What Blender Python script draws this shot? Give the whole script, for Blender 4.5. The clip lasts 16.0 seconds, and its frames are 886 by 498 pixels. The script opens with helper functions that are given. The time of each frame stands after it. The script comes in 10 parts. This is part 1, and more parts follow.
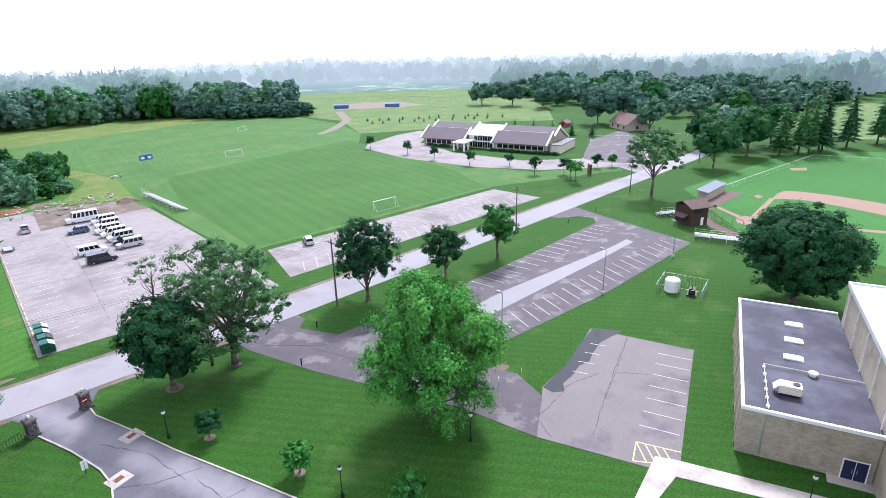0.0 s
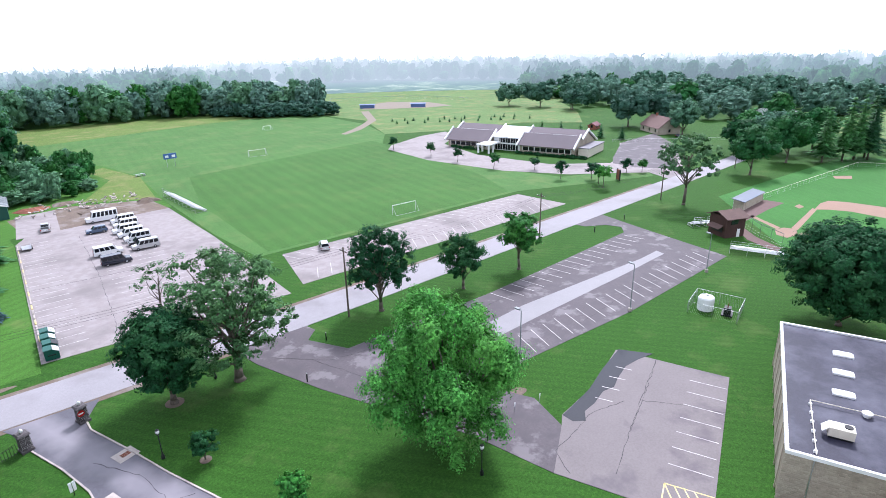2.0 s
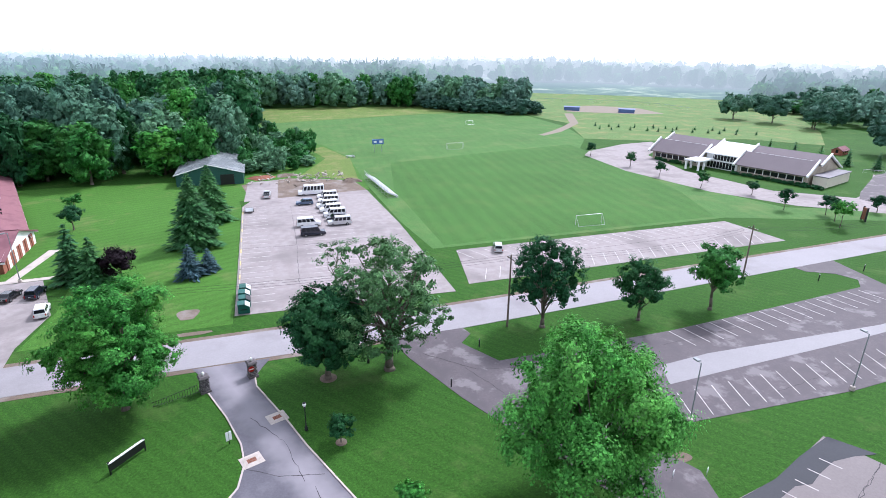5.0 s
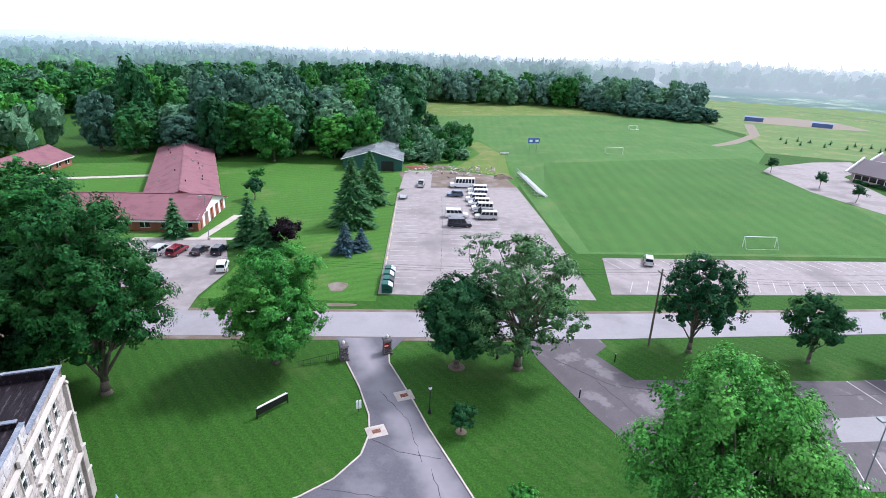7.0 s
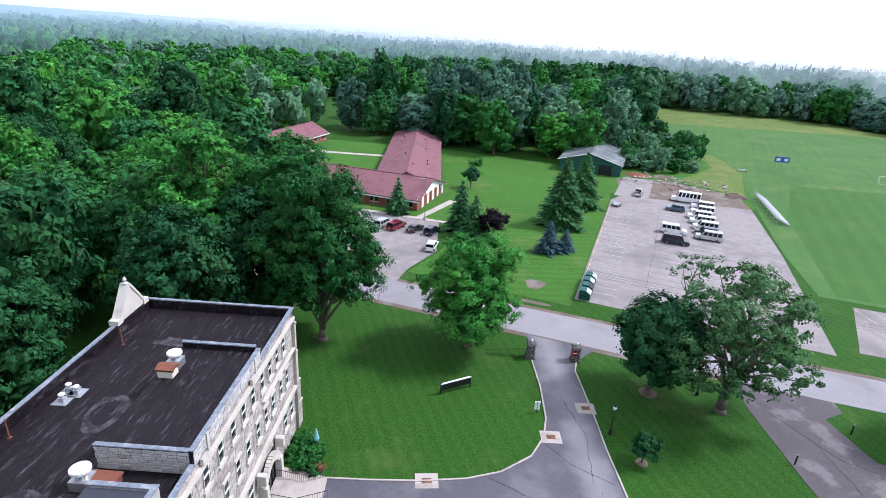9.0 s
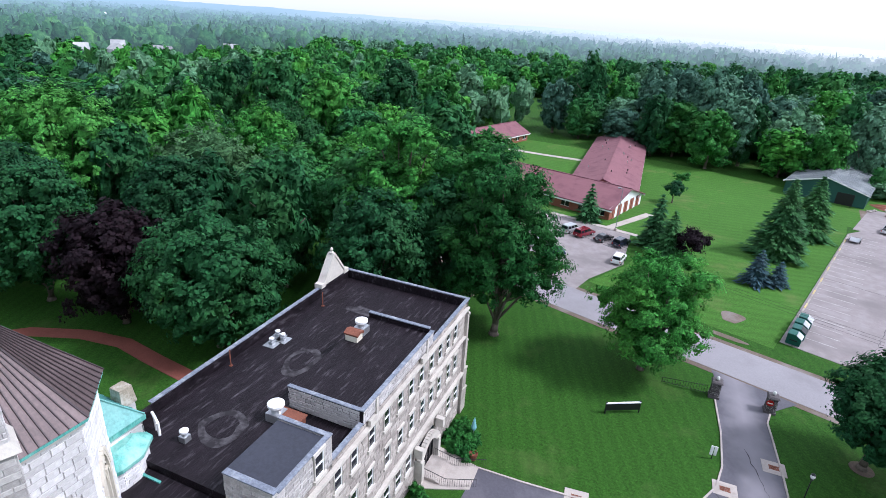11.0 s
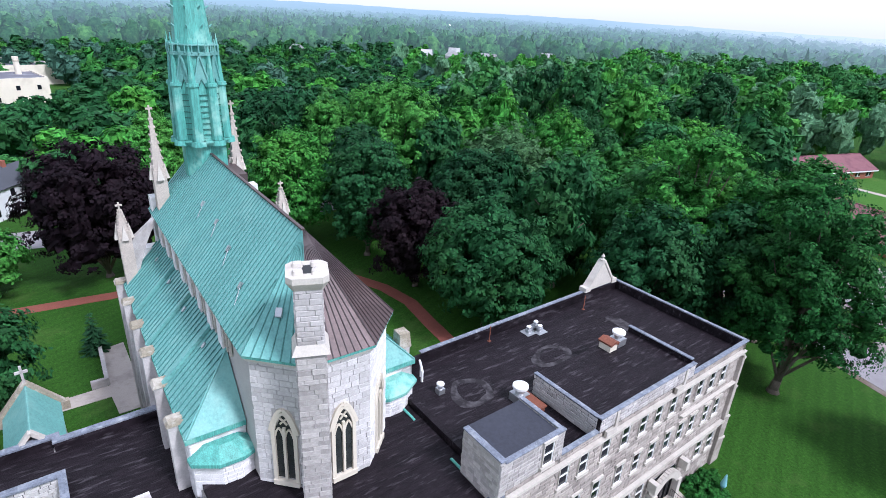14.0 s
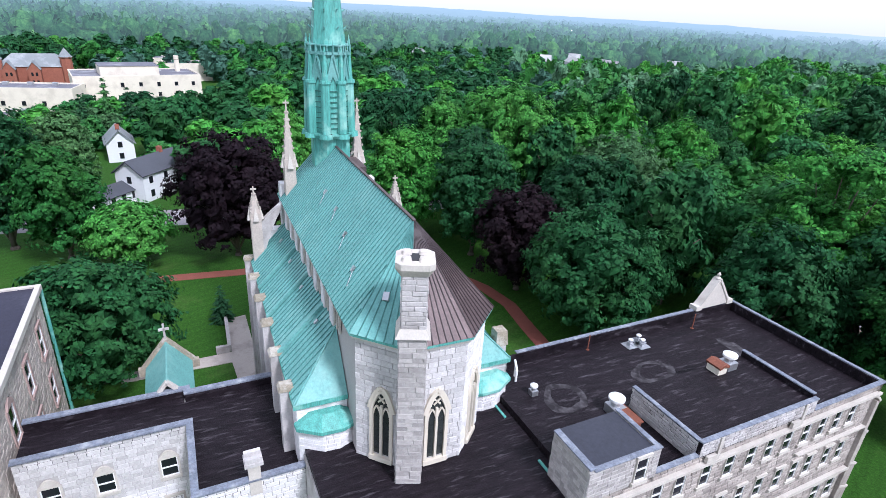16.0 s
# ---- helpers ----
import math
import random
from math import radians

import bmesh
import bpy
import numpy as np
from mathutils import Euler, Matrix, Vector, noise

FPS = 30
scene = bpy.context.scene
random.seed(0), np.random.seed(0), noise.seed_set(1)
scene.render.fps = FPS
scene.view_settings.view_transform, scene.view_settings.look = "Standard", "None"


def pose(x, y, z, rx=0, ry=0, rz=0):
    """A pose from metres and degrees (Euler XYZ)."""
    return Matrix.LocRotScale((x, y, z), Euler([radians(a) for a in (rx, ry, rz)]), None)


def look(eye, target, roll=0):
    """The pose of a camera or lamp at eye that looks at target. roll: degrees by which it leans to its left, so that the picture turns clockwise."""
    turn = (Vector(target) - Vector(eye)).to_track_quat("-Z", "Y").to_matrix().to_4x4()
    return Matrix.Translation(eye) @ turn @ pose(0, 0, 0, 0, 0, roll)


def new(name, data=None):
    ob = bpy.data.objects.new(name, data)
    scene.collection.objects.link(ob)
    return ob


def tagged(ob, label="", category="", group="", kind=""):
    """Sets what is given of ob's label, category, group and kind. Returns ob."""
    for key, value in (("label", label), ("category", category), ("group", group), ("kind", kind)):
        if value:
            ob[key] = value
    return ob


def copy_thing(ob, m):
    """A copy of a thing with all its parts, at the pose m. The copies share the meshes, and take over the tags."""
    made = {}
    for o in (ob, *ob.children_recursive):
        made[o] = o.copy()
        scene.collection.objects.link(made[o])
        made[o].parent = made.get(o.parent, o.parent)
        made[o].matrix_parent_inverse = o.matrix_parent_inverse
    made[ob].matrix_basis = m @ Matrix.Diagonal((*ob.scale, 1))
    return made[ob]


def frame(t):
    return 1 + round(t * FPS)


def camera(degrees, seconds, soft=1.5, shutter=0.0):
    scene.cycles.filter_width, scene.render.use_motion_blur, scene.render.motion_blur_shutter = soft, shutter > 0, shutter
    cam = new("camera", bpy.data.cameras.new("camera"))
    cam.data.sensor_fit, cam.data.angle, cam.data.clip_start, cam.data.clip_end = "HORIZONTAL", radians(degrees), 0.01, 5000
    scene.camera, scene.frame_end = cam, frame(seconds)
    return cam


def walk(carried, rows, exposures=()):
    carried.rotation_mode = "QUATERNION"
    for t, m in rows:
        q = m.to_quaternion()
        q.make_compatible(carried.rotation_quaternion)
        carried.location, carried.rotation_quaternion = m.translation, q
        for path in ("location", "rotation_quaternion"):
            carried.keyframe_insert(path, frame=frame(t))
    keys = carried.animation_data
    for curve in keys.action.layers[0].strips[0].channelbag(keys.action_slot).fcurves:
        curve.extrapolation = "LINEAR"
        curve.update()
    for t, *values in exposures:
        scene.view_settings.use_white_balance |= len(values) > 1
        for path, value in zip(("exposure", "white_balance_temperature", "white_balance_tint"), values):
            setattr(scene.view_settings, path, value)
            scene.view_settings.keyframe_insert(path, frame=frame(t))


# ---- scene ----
cam = camera(77.5, 16.0, soft=0.75)
# seconds, place in metres, heading to the left of +y, pitch and lean in degrees
PATH = [
    (0.0, -7.451, -5.542, 40.909, -41.286, -20.187, -1.423),
    (0.5, -6.362, -4.768, 40.904, -41.299, -20.199, -1.477),
    (1.0, -5.308, -4.007, 40.882, -41.141, -20.192, -1.441),
    (1.5, -4.251, -3.333, 40.898, -40.105, -20.178, -1.389),
    (2.0, -3.233, -2.663, 40.934, -38.493, -20.163, -1.249),
    (2.5, -2.286, -1.922, 40.965, -36.328, -20.129, -1.024),
    (3.0, -1.377, -1.156, 41.019, -33.563, -20.121, -0.719),
    (3.5, -0.484, -0.447, 41.062, -29.670, -20.138, -0.365),
    (4.0, 0.214, 0.100, 41.041, -25.817, -20.095, 0.013),
    (6.5, 1.478, 0.691, 40.309, -6.676, -20.404, 1.797),
    (7.0, 1.355, 0.939, 40.219, -2.538, -20.545, 2.119),
    (7.5, 1.190, 1.303, 40.080, 2.251, -20.811, 2.392),
    (8.0, 1.136, 1.595, 39.954, 8.165, -21.121, 2.611),
    (8.5, 1.060, 1.614, 39.825, 13.847, -21.352, 3.130),
    (9.0, 0.969, 1.478, 39.791, 19.521, -21.596, 3.423),
    (11.5, 1.506, 1.576, 39.853, 44.916, -22.764, 3.557),
    (12.0, 1.607, 1.506, 39.728, 49.721, -22.785, 3.446),
    (12.5, 1.687, 1.407, 39.592, 54.250, -22.811, 3.356),
    (13.0, 1.896, 1.287, 39.514, 58.713, -22.900, 3.316),
    (13.5, 2.167, 1.115, 39.458, 64.153, -23.053, 3.380),
    (14.0, 2.373, 1.066, 39.437, 70.211, -23.299, 3.258),
    (14.5, 2.551, 0.889, 39.394, 76.180, -23.573, 3.379),
    (15.0, 2.703, 0.733, 39.350, 80.284, -23.630, 3.496),
    (15.5, 2.919, 0.737, 39.298, 81.260, -23.507, 3.457),
    (16.0, 3.157, 0.751, 39.275, 81.792, -23.433, 3.287),
]


def gaze(x, y, z, yaw, pitch, lean):
    return pose(x, y, z, 90 + pitch, 0, yaw) @ pose(0, 0, 0, 0, 0, lean)


walk(cam, [(t, gaze(*row)) for t, *row in PATH], [(0.0, 0.80, 5780, 18), (6.5, 0.64, 5780, 17), (9.0, 0.46, 5740, 16), (12.5, 0.35, 5690, 17), (16.0, 0.36, 5690, 18)])

# ---------------------------------------------------------------- light
world = bpy.data.worlds.new("hazy_sky")
scene.world = world
world.use_nodes = True
wn = world.node_tree
wn.nodes.clear()
sky = wn.nodes.new("ShaderNodeTexSky")
sky.sky_type = "NISHITA"
sky.sun_disc = False
sky.sun_elevation = radians(50)
sky.sun_rotation = radians(57)
sky.air_density = 1.6
sky.dust_density = 1.0
sky.ozone_density = 1.0
soft_sky = wn.nodes.new("ShaderNodeHueSaturation")
soft_sky.inputs["Saturation"].default_value = 0.35
back = wn.nodes.new("ShaderNodeBackground")
back.inputs["Strength"].default_value = 0.136
wout = wn.nodes.new("ShaderNodeOutputWorld")
wn.links.new(sky.outputs[0], soft_sky.inputs["Color"])
veil = wn.nodes.new("ShaderNodeMix")
veil.data_type = "RGBA"
veil.inputs[0].default_value = 0.6
veil.inputs[7].default_value = (7.0, 7.3, 7.6, 1)
wn.links.new(soft_sky.outputs[0], veil.inputs[6])
wn.links.new(veil.outputs[2], back.inputs["Color"])
wn.links.new(back.outputs[0], wout.inputs["Surface"])

sun_data = bpy.data.lights.new("sun", "SUN")
sun_data.energy = 3.25
sun_data.angle = radians(10)
sun_data.color = (1.0, 0.97, 0.93)
sun = new("sun", sun_data)
sun.matrix_world = look((0, 0, 100), (-46, -30, 36))


# ---------------------------------------------------------------- materials
def nodes_of(name, rough=0.8, metal=0.0):
    m = bpy.data.materials.new(name)
    m.use_nodes = True
    nt = m.node_tree
    b = nt.nodes["Principled BSDF"]
    b.inputs["Roughness"].default_value = rough
    b.inputs["Metallic"].default_value = metal
    return m, nt, b


def noise_node(nt, co, scale, detail=4.0, rough=0.6, stretch=None):
    n = nt.nodes.new("ShaderNodeTexNoise")
    n.inputs["Scale"].default_value = scale
    n.inputs["Detail"].default_value = detail
    n.inputs["Roughness"].default_value = rough
    if stretch:
        mp = nt.nodes.new("ShaderNodeMapping")
        mp.inputs["Scale"].default_value = stretch[:3]
        if len(stretch) > 3:
            mp.inputs["Rotation"].default_value = (0, 0, radians(stretch[3]))
        nt.links.new(co, mp.inputs["Vector"])
        co = mp.outputs[0]
    nt.links.new(co, n.inputs["Vector"])
    return n.outputs["Fac"]


def ramp(nt, fac, stops):
    r = nt.nodes.new("ShaderNodeValToRGB")
    while len(r.color_ramp.elements) < len(stops):
        r.color_ramp.elements.new(0.5)
    for e, (p, c) in zip(r.color_ramp.elements, stops):
        e.position = p
        e.color = (*c, 1) if len(c) == 3 else c
    nt.links.new(fac, r.inputs["Fac"])
    return r.outputs["Color"]


def blend(nt, fac, a, b, mode="MIX"):
    m = nt.nodes.new("ShaderNodeMix")
    m.data_type = "RGBA"
    m.blend_type = mode
    for sock, v in ((0, fac), (6, a), (7, b)):
        if hasattr(v, "links"):
            nt.links.new(v, m.inputs[sock])
        elif sock == 0:
            m.inputs[0].default_value = v
        else:
            m.inputs[sock].default_value = (*v, 1)
    return m.outputs[2]


def tint(c, k):
    return tuple(min(1.0, v * k) for v in c)


def surface(name, c, rough=0.8, metal=0.0, coarse=0.4, fine=6.0, spread=0.25, stain=None, stain_scale=0.15, stain_cut=(0.5, 0.65),
            bump=0.15, bump_scale=None, stretch=None, stain_stretch=None, islands=0.0, objects=0.0, world_space=False, third=None, gloss=0.4):
    """A grained surface: two scales of noise, an optional stain, and relief."""
    m, nt, b = nodes_of(name, rough, metal)
    b.inputs["Specular IOR Level"].default_value = gloss
    if world_space:
        co = nt.nodes.new("ShaderNodeNewGeometry").outputs["Position"]
    else:
        co = nt.nodes.new("ShaderNodeTexCoord").outputs["Object"]
    f1 = noise_node(nt, co, coarse, 5, 0.6, stretch)
    col = ramp(nt, f1, [(0.3, tint(c, 1 - spread)), (0.7, tint(c, 1 + spread))])
    f2 = noise_node(nt, co, fine, 6, 0.7, stretch)
    col = blend(nt, 0.55, col, ramp(nt, f2, [(0.32, tint(c, 1 - 1.5 * spread)), (0.68, tint(c, 1 + 1.3 * spread))]))
    if third:
        f4 = noise_node(nt, co, third[1], 3, 0.5)
        col = blend(nt, ramp(nt, f4, [(0.42, (0, 0, 0)), (0.62, (1, 1, 1))]), col, third[0])
    if stain:
        f3 = noise_node(nt, co, stain_scale, 6, 0.62, stain_stretch)
        fac = ramp(nt, f3, [(stain_cut[0], (0, 0, 0)), (stain_cut[1], (1, 1, 1))])
        col = blend(nt, fac, col, stain)
    if islands:
        g = nt.nodes.new("ShaderNodeNewGeometry")
        col = blend(nt, 1.0, col, ramp(nt, g.outputs["Random Per Island"], [(0, (1 - islands,) * 3), (1, (1.0,) * 3)]), "MULTIPLY")
    if objects:
        g = nt.nodes.new("ShaderNodeObjectInfo")
        col = blend(nt, 1.0, col, ramp(nt, g.outputs["Random"], [(0, (1 - objects,) * 3), (1, (1.0,) * 3)]), "MULTIPLY")
    nt.links.new(col, b.inputs["Base Color"])
    if bump:
        bp = nt.nodes.new("ShaderNodeBump")
        bp.inputs["Strength"].default_value = bump
        bp.inputs["Distance"].default_value = 0.05
        nt.links.new(noise_node(nt, co, bump_scale or fine * 2, 6, 0.7, stretch), bp.inputs["Height"])
        nt.links.new(bp.outputs[0], b.inputs["Normal"])
    return m


def grass(name, c, mow=0.12, width=1.9, angle=25.0, dry=(0.16, 0.17, 0.05), dry_cut=(0.62, 0.8), clump=0.7):
    """Mown turf: stripes, patches, tufts."""
    m, nt, b = nodes_of(name, 0.9)
    b.inputs["Specular IOR Level"].default_value = 0.15
    co = nt.nodes.new("ShaderNodeNewGeometry").outputs["Position"]
    col = ramp(nt, noise_node(nt, co, 0.035, 5, 0.6), [(0.3, tint(c, 0.78)), (0.7, tint(c, 1.22))])
    tuft = noise_node(nt, co, 3.2, 8, 0.9)
    col = blend(nt, clump, col, ramp(nt, tuft, [(0.34, tint(c, 0.2)), (0.5, c), (0.66, tint(c, 2.3))]))
    col = blend(nt, ramp(nt, noise_node(nt, co, 0.09, 6, 0.7), [(dry_cut[0], (0, 0, 0)), (dry_cut[1], (1, 1, 1))]), col, dry)
    if mow:
        mp = nt.nodes.new("ShaderNodeMapping")
        mp.inputs["Rotation"].default_value = (0, 0, radians(angle))
        nt.links.new(co, mp.inputs["Vector"])
        wv = nt.nodes.new("ShaderNodeTexWave")
        wv.inputs["Scale"].default_value = 0.314 / width
        wv.inputs["Distortion"].default_value = 1.2
        wv.inputs["Detail"].default_value = 2
        nt.links.new(mp.outputs[0], wv.inputs["Vector"])
        col = blend(nt, 1.0, col, ramp(nt, wv.outputs["Fac"], [(0.25, (1 - mow,) * 3), (0.75, (1.0,) * 3)]), "MULTIPLY")
    nt.links.new(col, b.inputs["Base Color"])
    bp = nt.nodes.new("ShaderNodeBump")
    bp.inputs["Strength"].default_value = 0.5
    bp.inputs["Distance"].default_value = 0.08
    nt.links.new(noise_node(nt, co, 6, 5, 0.8), bp.inputs["Height"])
    nt.links.new(bp.outputs[0], b.inputs["Normal"])
    return m


def leaves(name, c, warm=(0.10, 0.13, 0.02), spread=0.5, mottle=0.45, vary=1.0):
    m, nt, b = nodes_of(name, 0.65)
    b.inputs["Specular IOR Level"].default_value = 0.1
    g = nt.nodes.new("ShaderNodeNewGeometry")
    o = nt.nodes.new("ShaderNodeObjectInfo")
    col = ramp(nt, g.outputs["Random Per Island"], [(0.0, tint(c, 1 - spread * 0.8)), (0.5, c), (1.0, tint(c, 1 + spread * 0.9))])
    co = nt.nodes.new("ShaderNodeTexCoord").outputs["Object"]
    po = g.outputs["Position"]
    col = blend(nt, ramp(nt, noise_node(nt, po, 0.16, 3, 0.5), [(0.42, (0, 0, 0)), (0.7, (0.5,) * 3)]), col, warm)
    col = blend(nt, 1.0, col, ramp(nt, noise_node(nt, po, 1.5, 5, 0.75), [(0.4, [1 - mottle * k for k in (0.72, 0.68, 0.64)]), (0.5, (1, 1, 1)), (0.6, [1 + mottle * k for k in (0.95, 0.85, 0.6)])]), "MULTIPLY")
    col = blend(nt, 1.0, col, ramp(nt, o.outputs["Random"], [(0, [1 - vary * k for k in (0.42, 0.37, 0.28)]), (0.5, (1, 1, 1)), (1, [1 + vary * k for k in (0.75, 0.6, 0.2)])]), "MULTIPLY")
    nt.links.new(col, b.inputs["Base Color"])
    bp = nt.nodes.new("ShaderNodeBump")
    bp.inputs["Strength"].default_value = 0.5
    bp.inputs["Distance"].default_value = 0.25
    nt.links.new(noise_node(nt, po, 2.6, 4, 0.75), bp.inputs["Height"])
    nt.links.new(bp.outputs[0], b.inputs["Normal"])
    tr = nt.nodes.new("ShaderNodeBsdfTranslucent")
    nt.links.new(col, tr.inputs["Color"])
    mx = nt.nodes.new("ShaderNodeMixShader")
    mx.inputs[0].default_value = 0.17
    nt.links.new(b.outputs[0], mx.inputs[1])
    nt.links.new(tr.outputs[0], mx.inputs[2])
    nt.links.new(mx.outputs[0], nt.nodes["Material Output"].inputs["Surface"])
    return m


def paint(name, c, rough=0.4, metal=0.0, coat=0.0):
    m = surface(name, c, rough, metal, coarse=0.8, fine=14, spread=0.07, bump=0.02)
    m.node_tree.nodes["Principled BSDF"].inputs["Coat Weight"].default_value = coat
    return m


LAWN = grass("lawn_turf", (0.0255, 0.083, 0.0088), 0.11, 1.5, -38, dry=(0.075, 0.125, 0.03), dry_cut=(0.54, 0.78))
BARN_LAWN = grass("light_lawn", (0.051, 0.138, 0.019), 0.12, 2.2, 65, dry=(0.12, 0.16, 0.05), dry_cut=(0.55, 0.75), clump=0.55)
PITCH = grass("pitch_turf", (0.047, 0.122, 0.025), 0.08, 4.5, 5, dry=(0.075, 0.14, 0.035), dry_cut=(0.5, 0.78), clump=0.5)
BALL_TURF = grass("ball_field_turf", (0.046, 0.150, 0.032), 0.06, 3.0, 30, dry=(0.07, 0.16, 0.04), clump=0.4)
FIELD = grass("field_turf", (0.062, 0.142, 0.036), 0.05, 4.0, 5, dry=(0.115, 0.165, 0.055), dry_cut=(0.5, 0.75), clump=0.5)
MEADOW = grass("meadow", (0.095, 0.16, 0.05), 0.0, dry=(0.2, 0.19, 0.08), dry_cut=(0.5, 0.7), clump=0.5)
ROUGH_GRASS = grass("rough_grass", (0.10, 0.15, 0.035), 0.0, dry=(0.19, 0.185, 0.075), dry_cut=(0.5, 0.68))
ROAD = surface("worn_road", (0.265, 0.25, 0.265), 0.85, coarse=0.12, fine=5, spread=0.12, stain=(0.215, 0.20, 0.21), stain_scale=0.08, world_space=True)
LOT_PALE = surface("pale_asphalt", (0.243, 0.212, 0.210), 0.9, coarse=0.1, fine=4, spread=0.12, stain=(0.18, 0.156, 0.156), stain_scale=0.07, stain_cut=(0.5, 0.66), third=((0.275, 0.245, 0.243), 0.6), world_space=True)
LOT_WORN = surface("worn_asphalt", (0.088, 0.074, 0.082), 0.8, coarse=0.25, fine=3, spread=0.2, stain=(0.15, 0.132, 0.142), stain_scale=0.22, stain_cut=(0.54, 0.62), world_space=True, third=((0.075, 0.064, 0.072), 0.5))
LOT_NEAR = surface("grey_asphalt", (0.17, 0.148, 0.148), 0.85, coarse=0.2, fine=4, spread=0.13, stain=(0.125, 0.107, 0.115), stain_scale=0.13, stain_cut=(0.54, 0.64), world_space=True)
DRIVE = surface("dark_drive", (0.085, 0.08, 0.098), 0.55, coarse=0.2, fine=4, spread=0.2, stain=(0.14, 0.13, 0.15), stain_scale=0.16, stain_cut=(0.5, 0.66), world_space=True)


def wear_along(m, foot, along, half, worn):
    """Paler wear down the middle of a lane through foot in the direction along."""
    nt = m.node_tree
    b = nt.nodes["Principled BSDF"]
    old = b.inputs["Base Color"].links[0].from_socket
    co = nt.nodes.new("ShaderNodeNewGeometry").outputs["Position"]
    off = nt.nodes.new("ShaderNodeVectorMath")
    off.operation = "SUBTRACT"
    off.inputs[1].default_value = (*foot, 0)
    nt.links.new(co, off.inputs[0])
    side = nt.nodes.new("ShaderNodeVectorMath")
    side.operation = "DOT_PRODUCT"
    side.inputs[1].default_value = (-along[1] / half, along[0] / half, 0)
    nt.links.new(off.outputs[0], side.inputs[0])
    mag = nt.nodes.new("ShaderNodeMath")
    mag.operation = "ABSOLUTE"
    nt.links.new(side.outputs["Value"], mag.inputs[0])
    wob = nt.nodes.new("ShaderNodeMath")
    wob.operation = "ADD"
    nt.links.new(mag.outputs[0], wob.inputs[0])
    nt.links.new(noise_node(nt, co, 0.5, 5, 0.6), wob.inputs[1])
    half_way = nt.nodes.new("ShaderNodeMath")
    half_way.operation = "MULTIPLY"
    half_way.inputs[1].default_value = 0.5
    nt.links.new(wob.outputs[0], half_way.inputs[0])
    fac = ramp(nt, half_way.outputs[0], [(0.2, (0.85,) * 3), (0.48, (0.6,) * 3), (0.8, (0.0,) * 3)])
    nt.links.new(blend(nt, fac, old, worn), b.inputs["Base Color"])


wear_along(DRIVE, (-5.2, 65.0), (0.375, -0.927), 2.2, (0.24, 0.222, 0.245))
WET = surface("wet_asphalt", (0.035, 0.036, 0.042), 0.1, gloss=0.3, coarse=0.2, fine=5, spread=0.1, bump=0.02, world_space=True)
# Damp asphalt; the sky's reflection is put into its pale base colour.
WET_SHEEN = surface("damp_strip_with_sky_sheen", (0.185, 0.175, 0.188), 0.6, coarse=0.3, fine=4, spread=0.1, bump=0.03, world_space=True)
CONCRETE = surface("concrete", (0.42, 0.37, 0.335), 0.85, coarse=0.5, fine=8, spread=0.1, stain=(0.30, 0.265, 0.24), stain_scale=0.4, world_space=True)
LINE = surface("line_paint", (0.46, 0.435, 0.415), 0.7, coarse=0.6, fine=9, spread=0.08, stain=(0.30, 0.27, 0.275), stain_scale=0.9, stain_cut=(0.47, 0.62), world_space=True)
YELLOW = surface("yellow_line_paint", (0.6, 0.48, 0.2), 0.7, coarse=0.6, fine=9, spread=0.1, stain=(0.4, 0.37, 0.33), stain_scale=0.8, world_space=True)
DIRT = surface("bare_dirt", (0.14, 0.105, 0.082), 0.95, coarse=0.3, fine=4, spread=0.25, stain=(0.21, 0.18, 0.165), stain_scale=0.2, world_space=True, bump=0.5)
DIRT_PALE = surface("tan_gravel", (0.20, 0.165, 0.13), 0.95, coarse=0.3, fine=4, spread=0.15, world_space=True)
DARK_CLAY = surface("dark_clay", (0.135, 0.085, 0.08), 0.95, coarse=0.3, fine=5, spread=0.2, world_space=True)
INFIELD = surface("infield_clay", (0.27, 0.175, 0.13), 0.95, coarse=0.2, fine=6, spread=0.12, world_space=True)
BRICKWALK = surface("red_brick_paving", (0.22, 0.07, 0.05), 0.85, coarse=0.5, fine=7, spread=0.2, world_space=True)
ROOFING = surface("black_roof_membrane", (0.013, 0.0095, 0.0125), 0.55, gloss=0.13, coarse=0.5, fine=2.6, spread=0.75, stain=(0.085, 0.075, 0.085), stain_scale=1.7, stain_cut=(0.56, 0.74), stain_stretch=(2.2, 0.35, 1), bump=1.0, bump_scale=1.6, stretch=(5, 0.6, 1))
SILT = surface("dried_roof_silt", (0.062, 0.056, 0.062), 0.9, coarse=0.8, fine=3, spread=0.4, stain=(0.016, 0.013, 0.016), stain_scale=0.9, stain_cut=(0.42, 0.56))
ROOF_GREY = surface("smooth_grey_roof_sheet", (0.034, 0.036, 0.05), 0.35, coarse=0.3, fine=4, spread=0.25, stain=(0.07, 0.075, 0.095), stain_scale=0.2, stain_cut=(0.5, 0.7))
ROOF_NAVY = surface("blue_black_roof_membrane", (0.026, 0.025, 0.044), 0.5, gloss=0.25, coarse=0.12, fine=3, spread=0.25, stain=(0.10, 0.10, 0.135), stain_scale=0.11, stain_cut=(0.5, 0.72))
ROOF_WHITE = surface("white_roof_coating", (0.78, 0.78, 0.8), 0.6, coarse=0.1, fine=4, spread=0.06, stain=(0.6, 0.6, 0.63), stain_scale=0.12, stain_cut=(0.56, 0.62))
